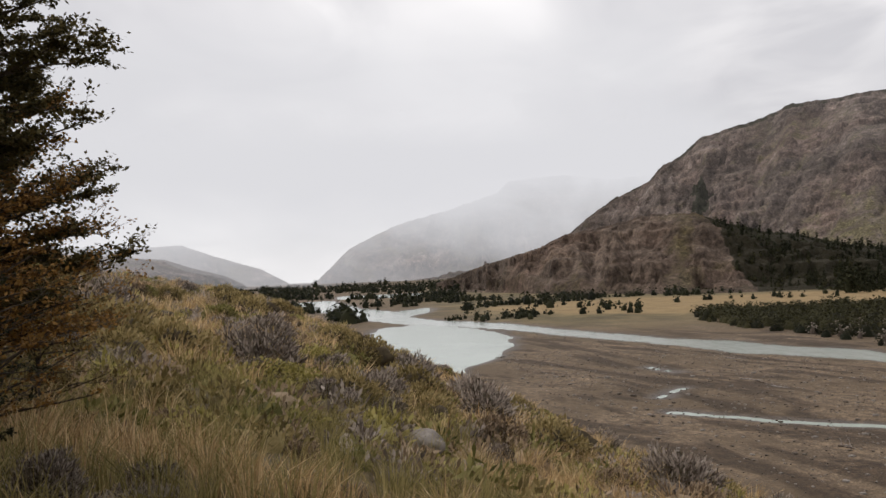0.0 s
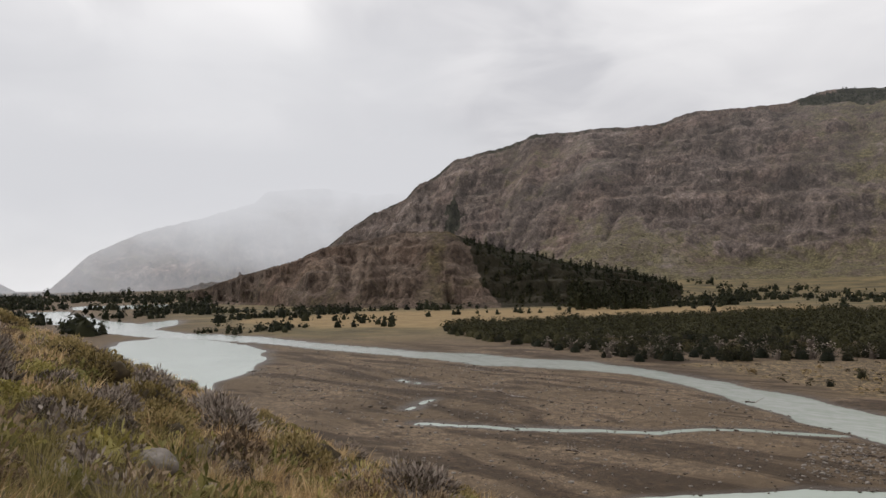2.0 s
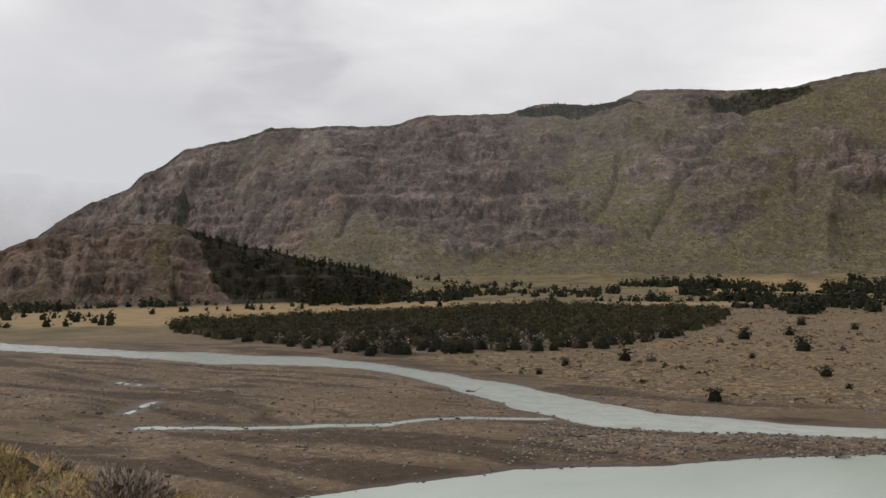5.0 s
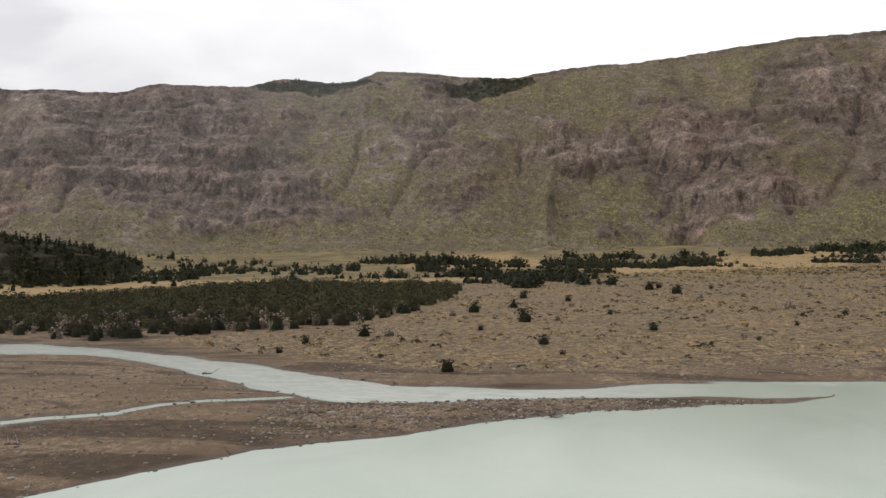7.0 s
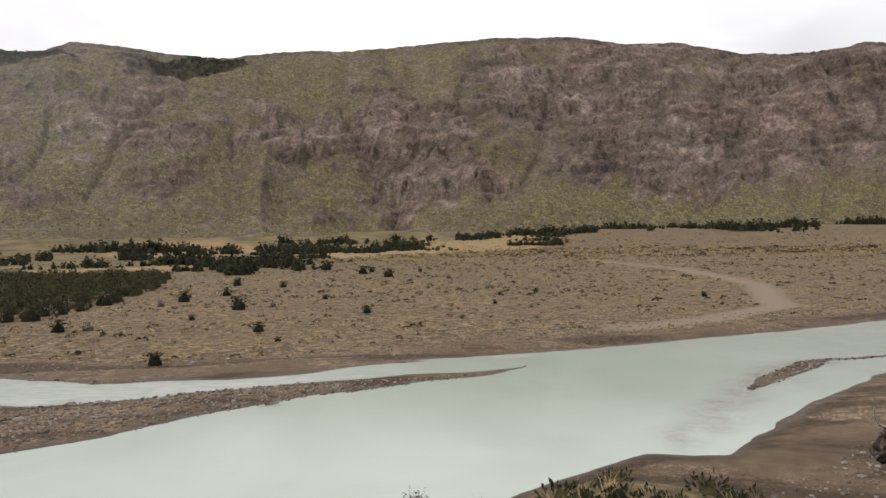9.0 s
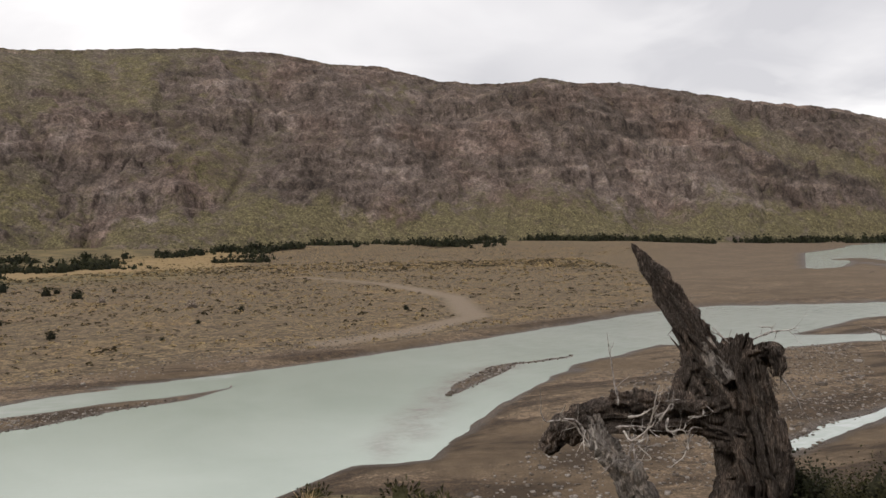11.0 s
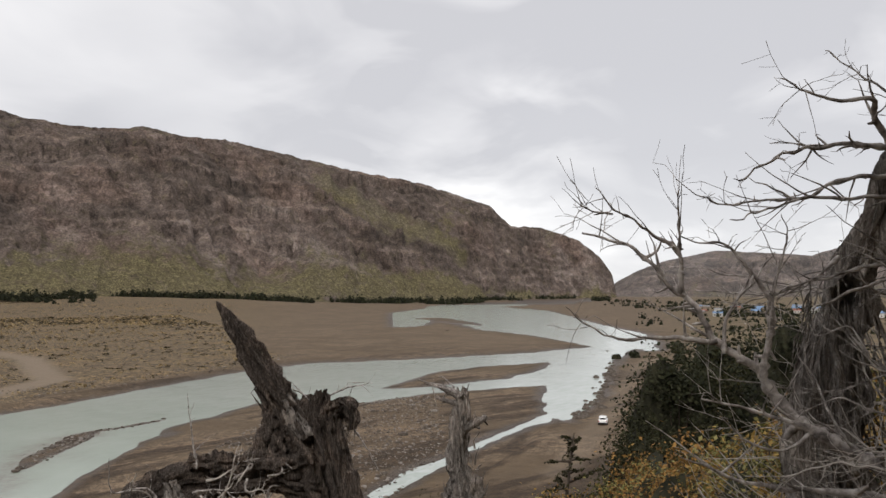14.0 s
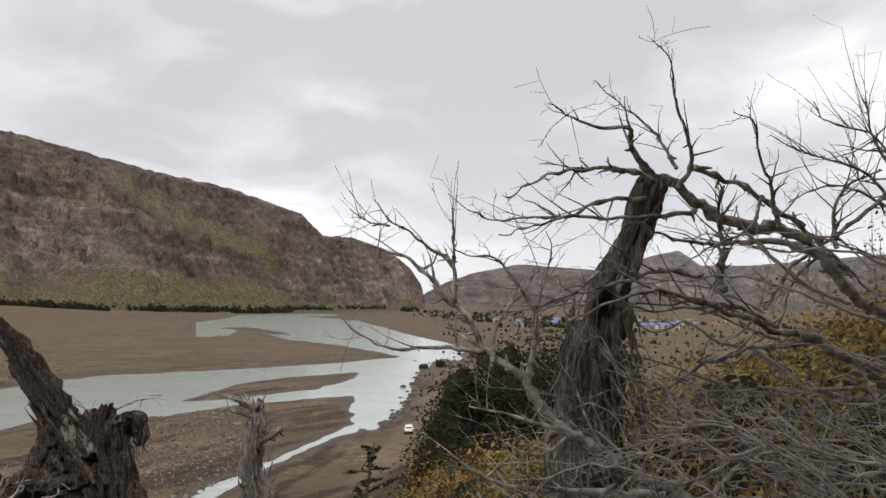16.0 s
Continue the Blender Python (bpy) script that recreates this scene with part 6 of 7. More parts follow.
limb(old_tree, [(4.04, 0.52, 25.06), (4.04, 0.54, 25.10), (4.03, 0.52, 25.24)], 0.0248, 0.0173, 517, 11, 0.26)
limb(old_tree, [(4.33, -0.08, 24.64), (4.21, 0.17, 24.60), (4.07, 0.32, 24.51), (3.93, 0.48, 24.45), (3.78, 0.68, 24.44)], 0.0161, 0.0035, 518, 11, 0.26)
limb(old_tree, [(4.62, -0.10, 24.54), (4.51, 0.10, 24.62), (4.39, 0.33, 24.64), (4.24, 0.55, 24.55), (4.09, 0.72, 24.52)], 0.0173, 0.0038, 519, 11, 0.26)
limb(old_tree, [(4.02, 0.37, 25.45), (3.87, 0.41, 25.31), (3.70, 0.56, 25.22), (3.53, 0.62, 25.15)], 0.0111, 0.0021, 520, 11, 0.26)
limb(old_tree, [(4.35, 0.14, 25.24), (4.29, 0.27, 25.11), (4.22, 0.32, 24.94), (4.15, 0.43, 24.84)], 0.0121, 0.0038, 521, 11, 0.26)

# a leaning bare branch in front of it
lean_tree = tagged(new("dead_branch"), "leaning bare branch of a fallen tree with many twigs", "branch")
limb(lean_tree, [(3.45, 0.52, 24.27), (3.44, 0.67, 24.36), (3.42, 0.76, 24.41), (3.39, 0.86, 24.46), (3.35, 1.01, 24.56), (3.32, 1.11, 24.66), (3.30, 1.14, 24.74), (3.27, 1.20, 24.78), (3.23, 1.27, 24.84), (3.20, 1.32, 24.94), (3.15, 1.39, 25.02), (3.10, 1.46, 25.12), (3.03, 1.56, 25.19), (2.97, 1.64, 25.21)], 0.042, 0.0050, 540, 22, 0.22)
limb(lean_tree, [(3.25, 1.12, 24.72), (3.24, 1.09, 24.86), (3.23, 1.08, 24.96), (3.20, 1.09, 25.00), (3.16, 1.16, 25.12), (3.12, 1.19, 25.16), (3.06, 1.27, 25.17), (3.02, 1.31, 25.19)], 0.0203, 0.0029, 541, 9, 0.22)
limb(lean_tree, [(3.12, 1.35, 25.00), (3.08, 1.34, 25.14), (3.01, 1.39, 25.19), (2.94, 1.43, 25.24), (2.87, 1.47, 25.27), (2.80, 1.50, 25.34)], 0.0140, 0.0019, 542, 9, 0.22)
limb(lean_tree, [(3.27, 1.09, 25.00), (3.26, 1.05, 25.12), (3.24, 1.03, 25.22), (3.22, 1.04, 25.26)], 0.0081, 0.0020, 543, 9, 0.22)
limb(lean_tree, [(3.16, 1.24, 24.84), (3.02, 1.39, 24.85), (2.89, 1.48, 24.85), (2.79, 1.51, 24.89), (2.68, 1.55, 24.96)], 0.0140, 0.0018, 544, 9, 0.22)
limb(lean_tree, [(3.12, 1.35, 25.14), (3.07, 1.33, 25.23), (3.01, 1.31, 25.33)], 0.0090, 0.0019, 545, 9, 0.22)
limb(lean_tree, [(2.88, 1.48, 25.26), (2.81, 1.55, 25.28), (2.77, 1.57, 25.31)], 0.0057, 0.0019, 546, 9, 0.22)
limb(lean_tree, [(3.17, 1.22, 24.80), (3.21, 1.22, 24.92), (3.27, 1.15, 25.04), (3.32, 1.09, 25.14)], 0.0110, 0.0031, 547, 9, 0.22)
limb(lean_tree, [(3.22, 0.97, 24.57), (3.12, 1.14, 24.63), (3.03, 1.25, 24.66)], 0.0120, 0.0039, 548, 9, 0.22)
limb(lean_tree, [(3.35, 0.66, 24.36), (3.26, 0.89, 24.37), (3.13, 1.14, 24.39), (3.06, 1.22, 24.43), (3.00, 1.25, 24.46)], 0.0227, 0.0048, 549, 9, 0.22)
limb(lean_tree, [(3.43, 0.87, 24.45), (3.47, 0.96, 24.59), (3.50, 1.01, 24.69), (3.53, 1.08, 24.79)], 0.0107, 0.0022, 550, 9, 0.22)
limb(lean_tree, [(3.45, 0.73, 24.37), (3.55, 0.65, 24.52), (3.63, 0.68, 24.63), (3.72, 0.61, 24.71)], 0.0128, 0.0034, 551, 9, 0.22)
limb(lean_tree, [(3.22, 0.97, 24.55), (3.12, 1.02, 24.51), (3.03, 1.11, 24.54), (2.95, 1.16, 24.62)], 0.0090, 0.0019, 552, 9, 0.22)
limb(lean_tree, [(3.57, 0.53, 24.33), (3.70, 0.43, 24.43), (3.81, 0.28, 24.47), (3.91, 0.09, 24.43)], 0.0154, 0.0060, 553, 9, 0.22)

# low branches sweeping out of the tangle
tangle = tagged(new("dead_branch"), "low tangle of bare grey branches sweeping through the brush", "branch")
g = np.random.default_rng(77)
for k in range(32):
    a0, r0_, z0 = g.uniform(84, 100), g.uniform(3.7, 5.0), g.uniform(23.9, 25.1)
    span, rise = g.uniform(8, 20), g.uniform(-0.15, 0.4)
    path = []
    for f in np.linspace(0, 1, 6):
        a, r = math.radians(a0 - span * f), r0_ - 0.25 * f
        path.append((r * math.sin(a), r * math.cos(a), z0 + rise * f - 0.3 * (f - 0.5) ** 2 + g.normal(0, 0.035)))
    limb(tangle, path, g.uniform(0.007, 0.018), 0.002, 580 + k, 13, 0.24, "limb", TWIG if k % 3 else PALE_TWIG)

for k in range(64):
    a0, r0_, z0 = g.uniform(77, 100), g.uniform(2.9, 3.5), g.uniform(23.85, 24.75)
    span, rise = g.uniform(7, 16), g.uniform(-0.2, 0.35)
    path = []
    for f in np.linspace(0, 1, 6):
        a, r = math.radians(a0 - span * f), r0_ + 0.15 * f
        path.append((r * math.sin(a), r * math.cos(a), z0 + rise * f - 0.25 * (f - 0.5) ** 2 + g.normal(0, 0.03)))
    limb(tangle, path, g.uniform(0.004, 0.010), 0.0015, 840 + k, 20, 0.26, "limb", TWIG if k % 2 else PALE_TWIG)

back_tree = tagged(new("bare_tree"), "bare grey twigs of a dying beech behind the dead tree", "tree")
limb(back_tree, [(5.9, -0.75, 22.6), (5.75, -0.6, 23.9), (5.55, -0.4, 24.9), (5.42, -0.26, 25.5), (5.38, -0.2, 25.9)], 0.05, 0.012, 569, 18, 0.4, "trunk")
limb(back_tree, [(5.42, -0.26, 25.38), (5.30, -0.10, 25.70), (5.19, 0.04, 25.76), (5.09, 0.17, 25.79), (4.97, 0.37, 25.89)], 0.0172, 0.0032, 570, 16, 0.40)
limb(back_tree, [(5.39, -0.27, 25.65), (5.31, -0.11, 25.93), (5.26, 0.00, 25.96), (5.20, 0.11, 26.00), (5.13, 0.16, 26.08)], 0.0138, 0.0033, 571, 16, 0.40)
limb(back_tree, [(5.38, -0.21, 25.74), (5.36, -0.12, 25.94), (5.31, -0.09, 26.15)], 0.0120, 0.0034, 572, 16, 0.40)
limb(back_tree, [(5.21, -0.24, 25.48), (5.11, 0.07, 25.63), (5.02, 0.20, 25.59), (4.92, 0.29, 25.53)], 0.0132, 0.0031, 573, 16, 0.40)
limb(back_tree, [(5.44, 0.06, 25.33), (5.49, 0.07, 25.52), (5.54, -0.00, 25.68), (5.58, -0.18, 25.77)], 0.0206, 0.0072, 574, 16, 0.40)

# the broken stump with its fallen trunk
stump = tagged(new("tree_stump"), "splintered dark stump of an old beech with a broken leaning spire", "stump")
piece("trunk", [gnarled([(9.59, 9.35, 20.30), (9.58, 9.36, 20.86), (9.55, 9.40, 21.47), (9.51, 9.44, 22.08), (9.46, 9.49, 22.69), (9.44, 9.50, 23.20), (9.46, 9.46, 23.42)], ((0, 0.42), (0.35, 0.36), (0.62, 0.31), (0.85, 0.28), (1, 0.23)), 0, 601, 110, 170, 0.36, 0.70, 0.16)], DARK_WOOD, stump, smooth_faces=True)
piece("spire", [gnarled([(9.42, 9.39, 21.49), (9.29, 9.51, 22.27), (9.14, 9.66, 22.79), (8.93, 9.86, 23.31), (8.73, 10.03, 23.75), (8.58, 10.16, 24.14), (8.44, 10.28, 24.45), (8.30, 10.39, 24.71), (8.19, 10.48, 24.89)],
      ((0, 0.22), (0.35, 0.23), (0.55, 0.18), (0.68, 0.155), (0.78, 0.125), (0.87, 0.095), (0.94, 0.06), (1, 0.02)), 0, 600, 90, 170, 0.42, 0.62)], DARK_WOOD, stump, smooth_faces=True)
piece("knob", [gnarled([(9.40, 9.40, 22.95), (9.52, 9.30, 23.22), (9.63, 9.17, 23.28), (9.69, 9.10, 23.12), (9.70, 9.09, 22.92)], ((0, 0.16), (0.5, 0.11), (1, 0.05)), 0, 606, 40, 60, 0.5)], DARK_WOOD, stump, smooth_faces=True)
piece("fallen_trunk", [gnarled([(9.40, 9.42, 21.95), (9.20, 9.46, 22.12), (8.94, 9.71, 22.26), (8.48, 10.11, 22.26), (8.01, 10.49, 22.24), (7.66, 10.75, 22.26), (7.40, 10.88, 22.14), (7.20, 10.98, 21.92)], 0.23, 0.12, 602, 72, 150, 0.46, 1.00)], DARK_WOOD, stump, smooth_faces=True)
piece("root", [gnarled([(7.62, 10.72, 22.26), (7.60, 10.58, 22.02), (7.79, 10.41, 21.68), (8.02, 10.23, 21.25), (8.15, 10.10, 20.85)], 0.14, 0.16, 603, 44, 70, 0.42, 1.00)], DEAD_WOOD, stump, smooth_faces=True)
piece("branch_stub", [gnarled([(7.50, 10.72, 22.24), (7.32, 10.86, 22.20), (7.10, 11.00, 21.97), (6.94, 11.10, 21.73)], 0.14, 0.09, 607, 30, 50, 0.45)], DARK_WOOD, stump, smooth_faces=True)
piece("bark_slab", [gnarled([(9.10, 9.45, 22.50), (8.48, 9.98, 22.50), (8.08, 10.31, 22.52), (7.78, 10.54, 22.55)], 0.15, 0.07, 604, 30, 60, 0.60, 1.00)], DARK_WOOD, stump, smooth_faces=True)
for k, path in enumerate(([(8.85, 9.86, 23.25), (8.79, 9.91, 23.10), (8.70, 9.99, 22.85), (8.58, 10.08, 22.52)], [(8.93, 9.80, 23.05), (8.84, 9.86, 22.72), (8.81, 9.89, 22.45)])):
    piece("prop", [gnarled(path, 0.10, 0.075, 605 + 4 * k, 16, 30, 0.35)], DARK_WOOD, stump, smooth_faces=True)
g = np.random.default_rng(61)
sp = []
for k in range(60):  # torn fibres round the break
    a = g.uniform(0, 6.28)
    b = np.array([9.48 + 0.33 * math.cos(a), 9.44 + 0.33 * math.sin(a), 23.05 + g.uniform(-0.6, 0.25)])
    d = np.array([math.cos(a) * 0.10, math.sin(a) * 0.10, g.uniform(-0.35, 0.22)])
    sp.append(tube(np.stack([b, b + d * 0.6 + g.normal(0, 0.03, 3), b + d * 1.2]), [0.012, 0.008, 0.002], 3))
for k in range(8):
    f = g.uniform(0.2, 0.8)
    c = np.array([9.16, 9.69, 22.96]) * (1 - f) + np.array([8.36, 10.60, 24.78]) * f
    a = g.uniform(0, 6.28)
    rr = 0.27 * (1 - f) + 0.04
    b = c + np.array([math.cos(a) * rr, math.sin(a) * rr, 0])
    d = np.array([math.cos(a) * 0.03 - 0.05, math.sin(a) * 0.03 + 0.05, 0.14 * g.choice([-1, 1])])
    sp.append(tube(np.stack([b - d * 0.5, b + g.normal(0, 0.01, 3), b + d]), [0.014, 0.010, 0.002], 3))
for k in range(40):  # torn slabs along the spire
    f = g.uniform(0.05, 0.95)
    c = np.array([9.24, 9.46, 22.37]) * (1 - f) + np.array([8.42, 10.55, 24.70]) * f
    a = g.uniform(0, 6.28)
    rr = 0.30 * (1 - f) + 0.05
    axis = np.array([-0.32, 0.42, 0.85])
    b = c + np.array([math.cos(a) * rr, math.sin(a) * rr, 0])
    ln = g.uniform(0.12, 0.42)
    e = axis * ln + np.array([math.cos(a), math.sin(a), 0]) * g.uniform(0.0, 0.07)
    sp.append(tube(np.stack([b - axis * 0.1, b + e * 0.4, b + e * 0.75 + g.normal(0, 0.015, 3), b + e]), np.array([0.05, 0.042, 0.025, 0.004]) * g.uniform(0.5, 1.1), 4))
piece("splinter_fringe", sp, DARK_WOOD, stump)
piece("pale_heart", [gnarled([(9.10, 9.52, 22.85), (8.97, 9.66, 23.2), (8.86, 9.74, 23.42)], 0.16, 0.09, 640, 30, 40, 0.35)], DEAD_WOOD, stump, "bleached heartwood")
for k in range(26):
    b = np.array([6.9 + g.uniform(0, 2.4), 10.0 + g.uniform(-0.3, 0.1), 22.25 + g.uniform(-0.3, 0.2)])
    d = np.array([g.uniform(-0.7, 0.4), g.uniform(-0.5, 0.1), g.uniform(-0.5, 0.6)]) * g.uniform(0.7, 1.5)
    limb(stump, [b, b + d * 0.35 + g.normal(0, 0.06, 3), b + d * 0.7 + g.normal(0, 0.08, 3), b + d], 0.026, 0.006, 660 + k, 4, 0.4, "branch", PALE_TWIG if k % 2 else TWIG)
for k, (b, d) in enumerate((((9.75, 9.15, 22.95), (0.35, -0.3, -0.75)), ((9.5, 9.45, 23.4), (0.55, -0.45, 0.2)), ((9.3, 9.6, 23.35), (-0.2, 0.3, 0.2)), ((7.75, 10.3, 22.5), (-0.1, 0.1, 1.05)))):
    b, d = np.array(b), np.array(d)
    limb(stump, [b, b + d * 0.4 + [0, 0, 0.05], b + d], 0.022, 0.005, 690 + k, 7, 0.4, "branch")

snag = tagged(new("snag"), "short jagged grey snag of a dead tree", "snag")
piece("trunk", [gnarled([(7.89, 5.61, 22.00), (7.88, 5.62, 22.44), (7.87, 5.64, 22.80), (7.84, 5.68, 23.05), (7.84, 5.69, 23.30), (7.84, 5.68, 23.56), (7.85, 5.66, 23.76), (7.84, 5.69, 23.89)],
      ((0, 0.17), (0.23, 0.145), (0.42, 0.125), (0.55, 0.075), (0.68, 0.068), (0.8, 0.058), (0.92, 0.048), (1, 0.035)), 0, 650, 72, 150, 0.75, 0.8, 0.10)], DEAD_WOOD, snag, smooth_faces=True)
limb(snag, [(7.84, 5.68, 23.50), (7.93, 5.55, 23.57), (8.00, 5.45, 23.64)], 0.085, 0.03, 651, 3, 0.25, "branch_stub", DEAD_WOOD)
limb(snag, [(7.84, 5.69, 23.85), (7.73, 5.84, 23.94), (7.56, 6.05, 24.04)], 0.055, 0.008, 652, 5, 0.3, "branch_stub", DEAD_WOOD)
limb(snag, [(7.84, 5.69, 23.78), (7.74, 5.82, 23.82), (7.67, 5.91, 23.85)], 0.065, 0.02, 654, 3, 0.2, "branch_stub", DEAD_WOOD)
limb(snag, [(7.88, 5.62, 22.72), (7.96, 5.51, 22.66), (8.04, 5.39, 22.54), (8.12, 5.25, 22.36)], 0.06, 0.03, 653, 3, 0.3, "branch_stub", DEAD_WOOD)
g = np.random.default_rng(62)
sp = []
for k in range(34):
    a, h = g.uniform(0, 6.28), g.uniform(0, 1)
    c = np.array([7.88, 5.62, 22.3]) * (1 - h) + np.array([7.84, 5.69, 23.85]) * h
    rr = 0.20 * (1 - h) + 0.05
    b = c + np.array([math.cos(a) * rr, math.sin(a) * rr, 0])
    d = np.array([math.cos(a) * 0.06, math.sin(a) * 0.06, g.uniform(-0.2, 0.25)])
    sp.append(tube(np.stack([b, b + d * 0.5 + g.normal(0, 0.012, 3), b + d]), [0.014, 0.01, 0.002], 3))
piece("splinter_fringe", sp, DEAD_WOOD, snag)
for k in range(6):
    b = np.array([7.84, 5.69, 23.86])
    d = np.array([g.uniform(-0.35, 0.15), g.uniform(-0.1, 0.35), g.uniform(0.0, 0.25)])
    limb(snag, [b, b + d * 0.5 + [0, 0, 0.03], b + d], 0.016, 0.004, 655 + k, 2, 0.15, "twig")

# ---- brush below the dead trees, the road and what stands by it ----
rng = np.random.default_rng(31)


gold = [thorn_shrub("autumn_shrub", "tangled bare-twigged shrub with golden autumn leaves", 700 + i, 1.6, 1.3, 30, 15, 0.019, m, "brush of the slope") for i, m in enumerate((LEAF_GOLD, LEAF_RUST, LEAF_GOLD, LEAF_OLIVE))]
places = []
for k in range(40):
    a, r = rng.uniform(72, 106), rng.uniform(4.8, 13)
    if a < 84 and r < 7.0:
        continue
    x, y = polar(a, r)
    places.append((x, y, height_at(x, y)[0] - 0.15, rng.uniform(0, 6.28), rng.uniform(0.7, 1.1) * (1.0 + 0.5 * smooth(74, 82, a) * smooth(7, 10, r))))
for k in range(22):
    a, r = rng.uniform(66, 84), rng.uniform(11, 26)
    if a < 68 and r < 15:
        continue
    x, y = polar(a, r)
    places.append((x, y, height_at(x, y)[0] - 0.15, rng.uniform(0, 6.28), rng.uniform(0.7, 1.2)))
copies(gold, places)
under = np.array([(*polar(a, r), 0, t, s, k) for a, r, t, s, k in zip(rng.uniform(58, 108, 900), rng.uniform(3.2, 26, 900), rng.uniform(0, 6.28, 900), rng.uniform(0.7, 1.8, 900), rng.integers(0, 6, 900))])
under[:, 2] = height_at(under[:, 0], under[:, 1]) - 0.05
strewn("undergrowth", cush, under[:450], LEAF_OLIVE, "olive undergrowth on the slope below the dead trees", "undergrowth")
strewn("undergrowth_gold", cush, under[450:], LEAF_RUST, "rusty autumn undergrowth on the slope below the dead trees", "undergrowth")
bare = [thorn_shrub("bare_shrub", "leafless shrub of tangled bleached twigs", 780 + i, 1.15, 0.95, 46, 2, 0.012, LEAF_RUST, "bare shrubs of the slope", m) for i, m in enumerate((PALE_TWIG, TWIG, PALE_TWIG))]
places = []
for k in range(16):
    a, r = 76 + 28 * (k + rng.uniform(0, 1)) / 16, rng.uniform(3.9, 6.2)
    x, y = polar(a, r)
    places.append((x, y, height_at(x, y)[0] - 0.1, rng.uniform(0, 6.28), rng.uniform(0.75, 1.1)))
copies(bare, places)
# fallen pale sticks in the brush
sticks = []
for k in range(560):
    a, r = rng.uniform(70, 104), rng.uniform(3.4, 7.5)
    x, y = polar(a, r)
    z = height_at(x, y)[0] + rng.uniform(0.1, 1.0)
    d = rng.normal(0, 1, 3) * [1, 1, 0.45]
    d *= rng.uniform(0.25, 0.8) / np.linalg.norm(d)
    c = np.array([x, y, z])
    p = np.stack([c - d, c - d * 0.3 + rng.normal(0, 0.04, 3), c + d * 0.4 + rng.normal(0, 0.05, 3), c + d])
    sticks.append(tube(p, np.array([1.0, 0.85, 0.6, 0.2]) * rng.uniform(0.003, 0.009), 4))
tagged(new("dead_sticks", quad_mesh("dead_sticks", *gather(sticks), PALE_TWIG, True)), "tangle of bleached dead sticks in the brush", "sticks", kind="stuff")

big = [bush("dark_bush", "large dark-green bush on the slope above the road", 720 + i, 4.2, 1.35, 140, 120, 0.045, m, "brush of the slope") for i, m in enumerate((LEAF_DARK, LEAF_PINE, LEAF_DARK))]

def rising_to(a, r, el):
    """A place on the slope and how tall a plant there must be to reach a given angle above the eye."""
    x, y = polar(a, r)
    z = height_at(x, y)[0]
    return x, y, z, EYE + r * math.tan(math.radians(el)) - z


rows = [(*polar(a, r), height_at(*polar(a, r))[0] - 0.3, i * 1.3, s) for i, (a, r, s) in enumerate(
    ((69.2, 38, 1.25), (71.8, 42, 1.35), (72.8, 37, 1.1), (70.4, 52, 1.4), (74, 46, 1.3), (75, 36, 1.1), (73, 60, 1.4), (77, 50, 1.4)))]
for i, (a, r, el) in enumerate(((67.0, 20, -6.8), (66.3, 17, -9.4), (68.2, 19, -6.2), (68.0, 15, -9.4), (69.8, 22, -5.4), (71.5, 24, -4.9), (70.4, 17, -8.0), (73.5, 20, -5.0), (76.0, 18, -4.0),
                                (50.5, 13, -14.6), (52.6, 13.5, -14.2), (48.4, 14, -15.2), (3.2, 15.0, -17.2), (7.2, 15.0, -17.8), (55.5, 12.5, -15.5))):
    x, y, z, h = rising_to(a, r, el)
    rows.append((x, y, z - 0.2, i * 2.1, max(h, 0.6) / 4.5))
copies(big, rows)
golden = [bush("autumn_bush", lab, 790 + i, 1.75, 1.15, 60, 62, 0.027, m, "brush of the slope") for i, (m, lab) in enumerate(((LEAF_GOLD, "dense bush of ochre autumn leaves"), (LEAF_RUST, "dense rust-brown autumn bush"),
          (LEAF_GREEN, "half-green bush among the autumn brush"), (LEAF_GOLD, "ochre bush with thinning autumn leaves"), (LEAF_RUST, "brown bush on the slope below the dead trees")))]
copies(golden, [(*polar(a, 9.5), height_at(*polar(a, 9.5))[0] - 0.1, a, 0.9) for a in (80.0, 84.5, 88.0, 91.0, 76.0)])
# autumn shrubs that reach up in front of the far plain
tall = []
for k in range(64):
    a, r = rng.uniform(73, 97), rng.uniform(6.5, 13)
    x, y, z, h = rising_to(a, r, np.interp(a, [73, 79, 84, 90, 97], [-5.5, -3.0, -0.8, 1.5, 5.0]) - rng.uniform(0.0, 6.0) * rng.uniform(0, 1))
    tall.append((x, y, z - 0.1, rng.uniform(0, 6.28), max(h, 0.8) / 1.85))
for k in range(70):
    a, r = rng.uniform(46, 70), rng.uniform(10.5, 15)
    x, y, z, h = rising_to(a, r, np.interp(a, [46, 52, 55, 57, 61, 65, 70], [-16.0, -15.3, -14.0, -12.8, -10.8, -8.8, -6.3]) - rng.uniform(0.0, 4.5))
    tall.append((x, y, z - 0.1, rng.uniform(0, 6.28), max(h, 0.6) / 1.85))
for row in tall:
    x, y, z, turn, size = row
    copy_thing(golden[int(rng.integers(0, 5))], Matrix.Translation((x, y, z)) @ Matrix.Rotation(turn, 4, "Z") @ Matrix.Diagonal((size, size, size, 1)))
x, y = polar(60.3, 14.2)
set_down(beech("beech_sapling", "slender young beech with sparse layered leaves", 740, 4.3, 0.72, 46, 9, 18, 0.024, LEAF_DARK, start=0.15), x, y, 0.6, 1.0, 0.1)
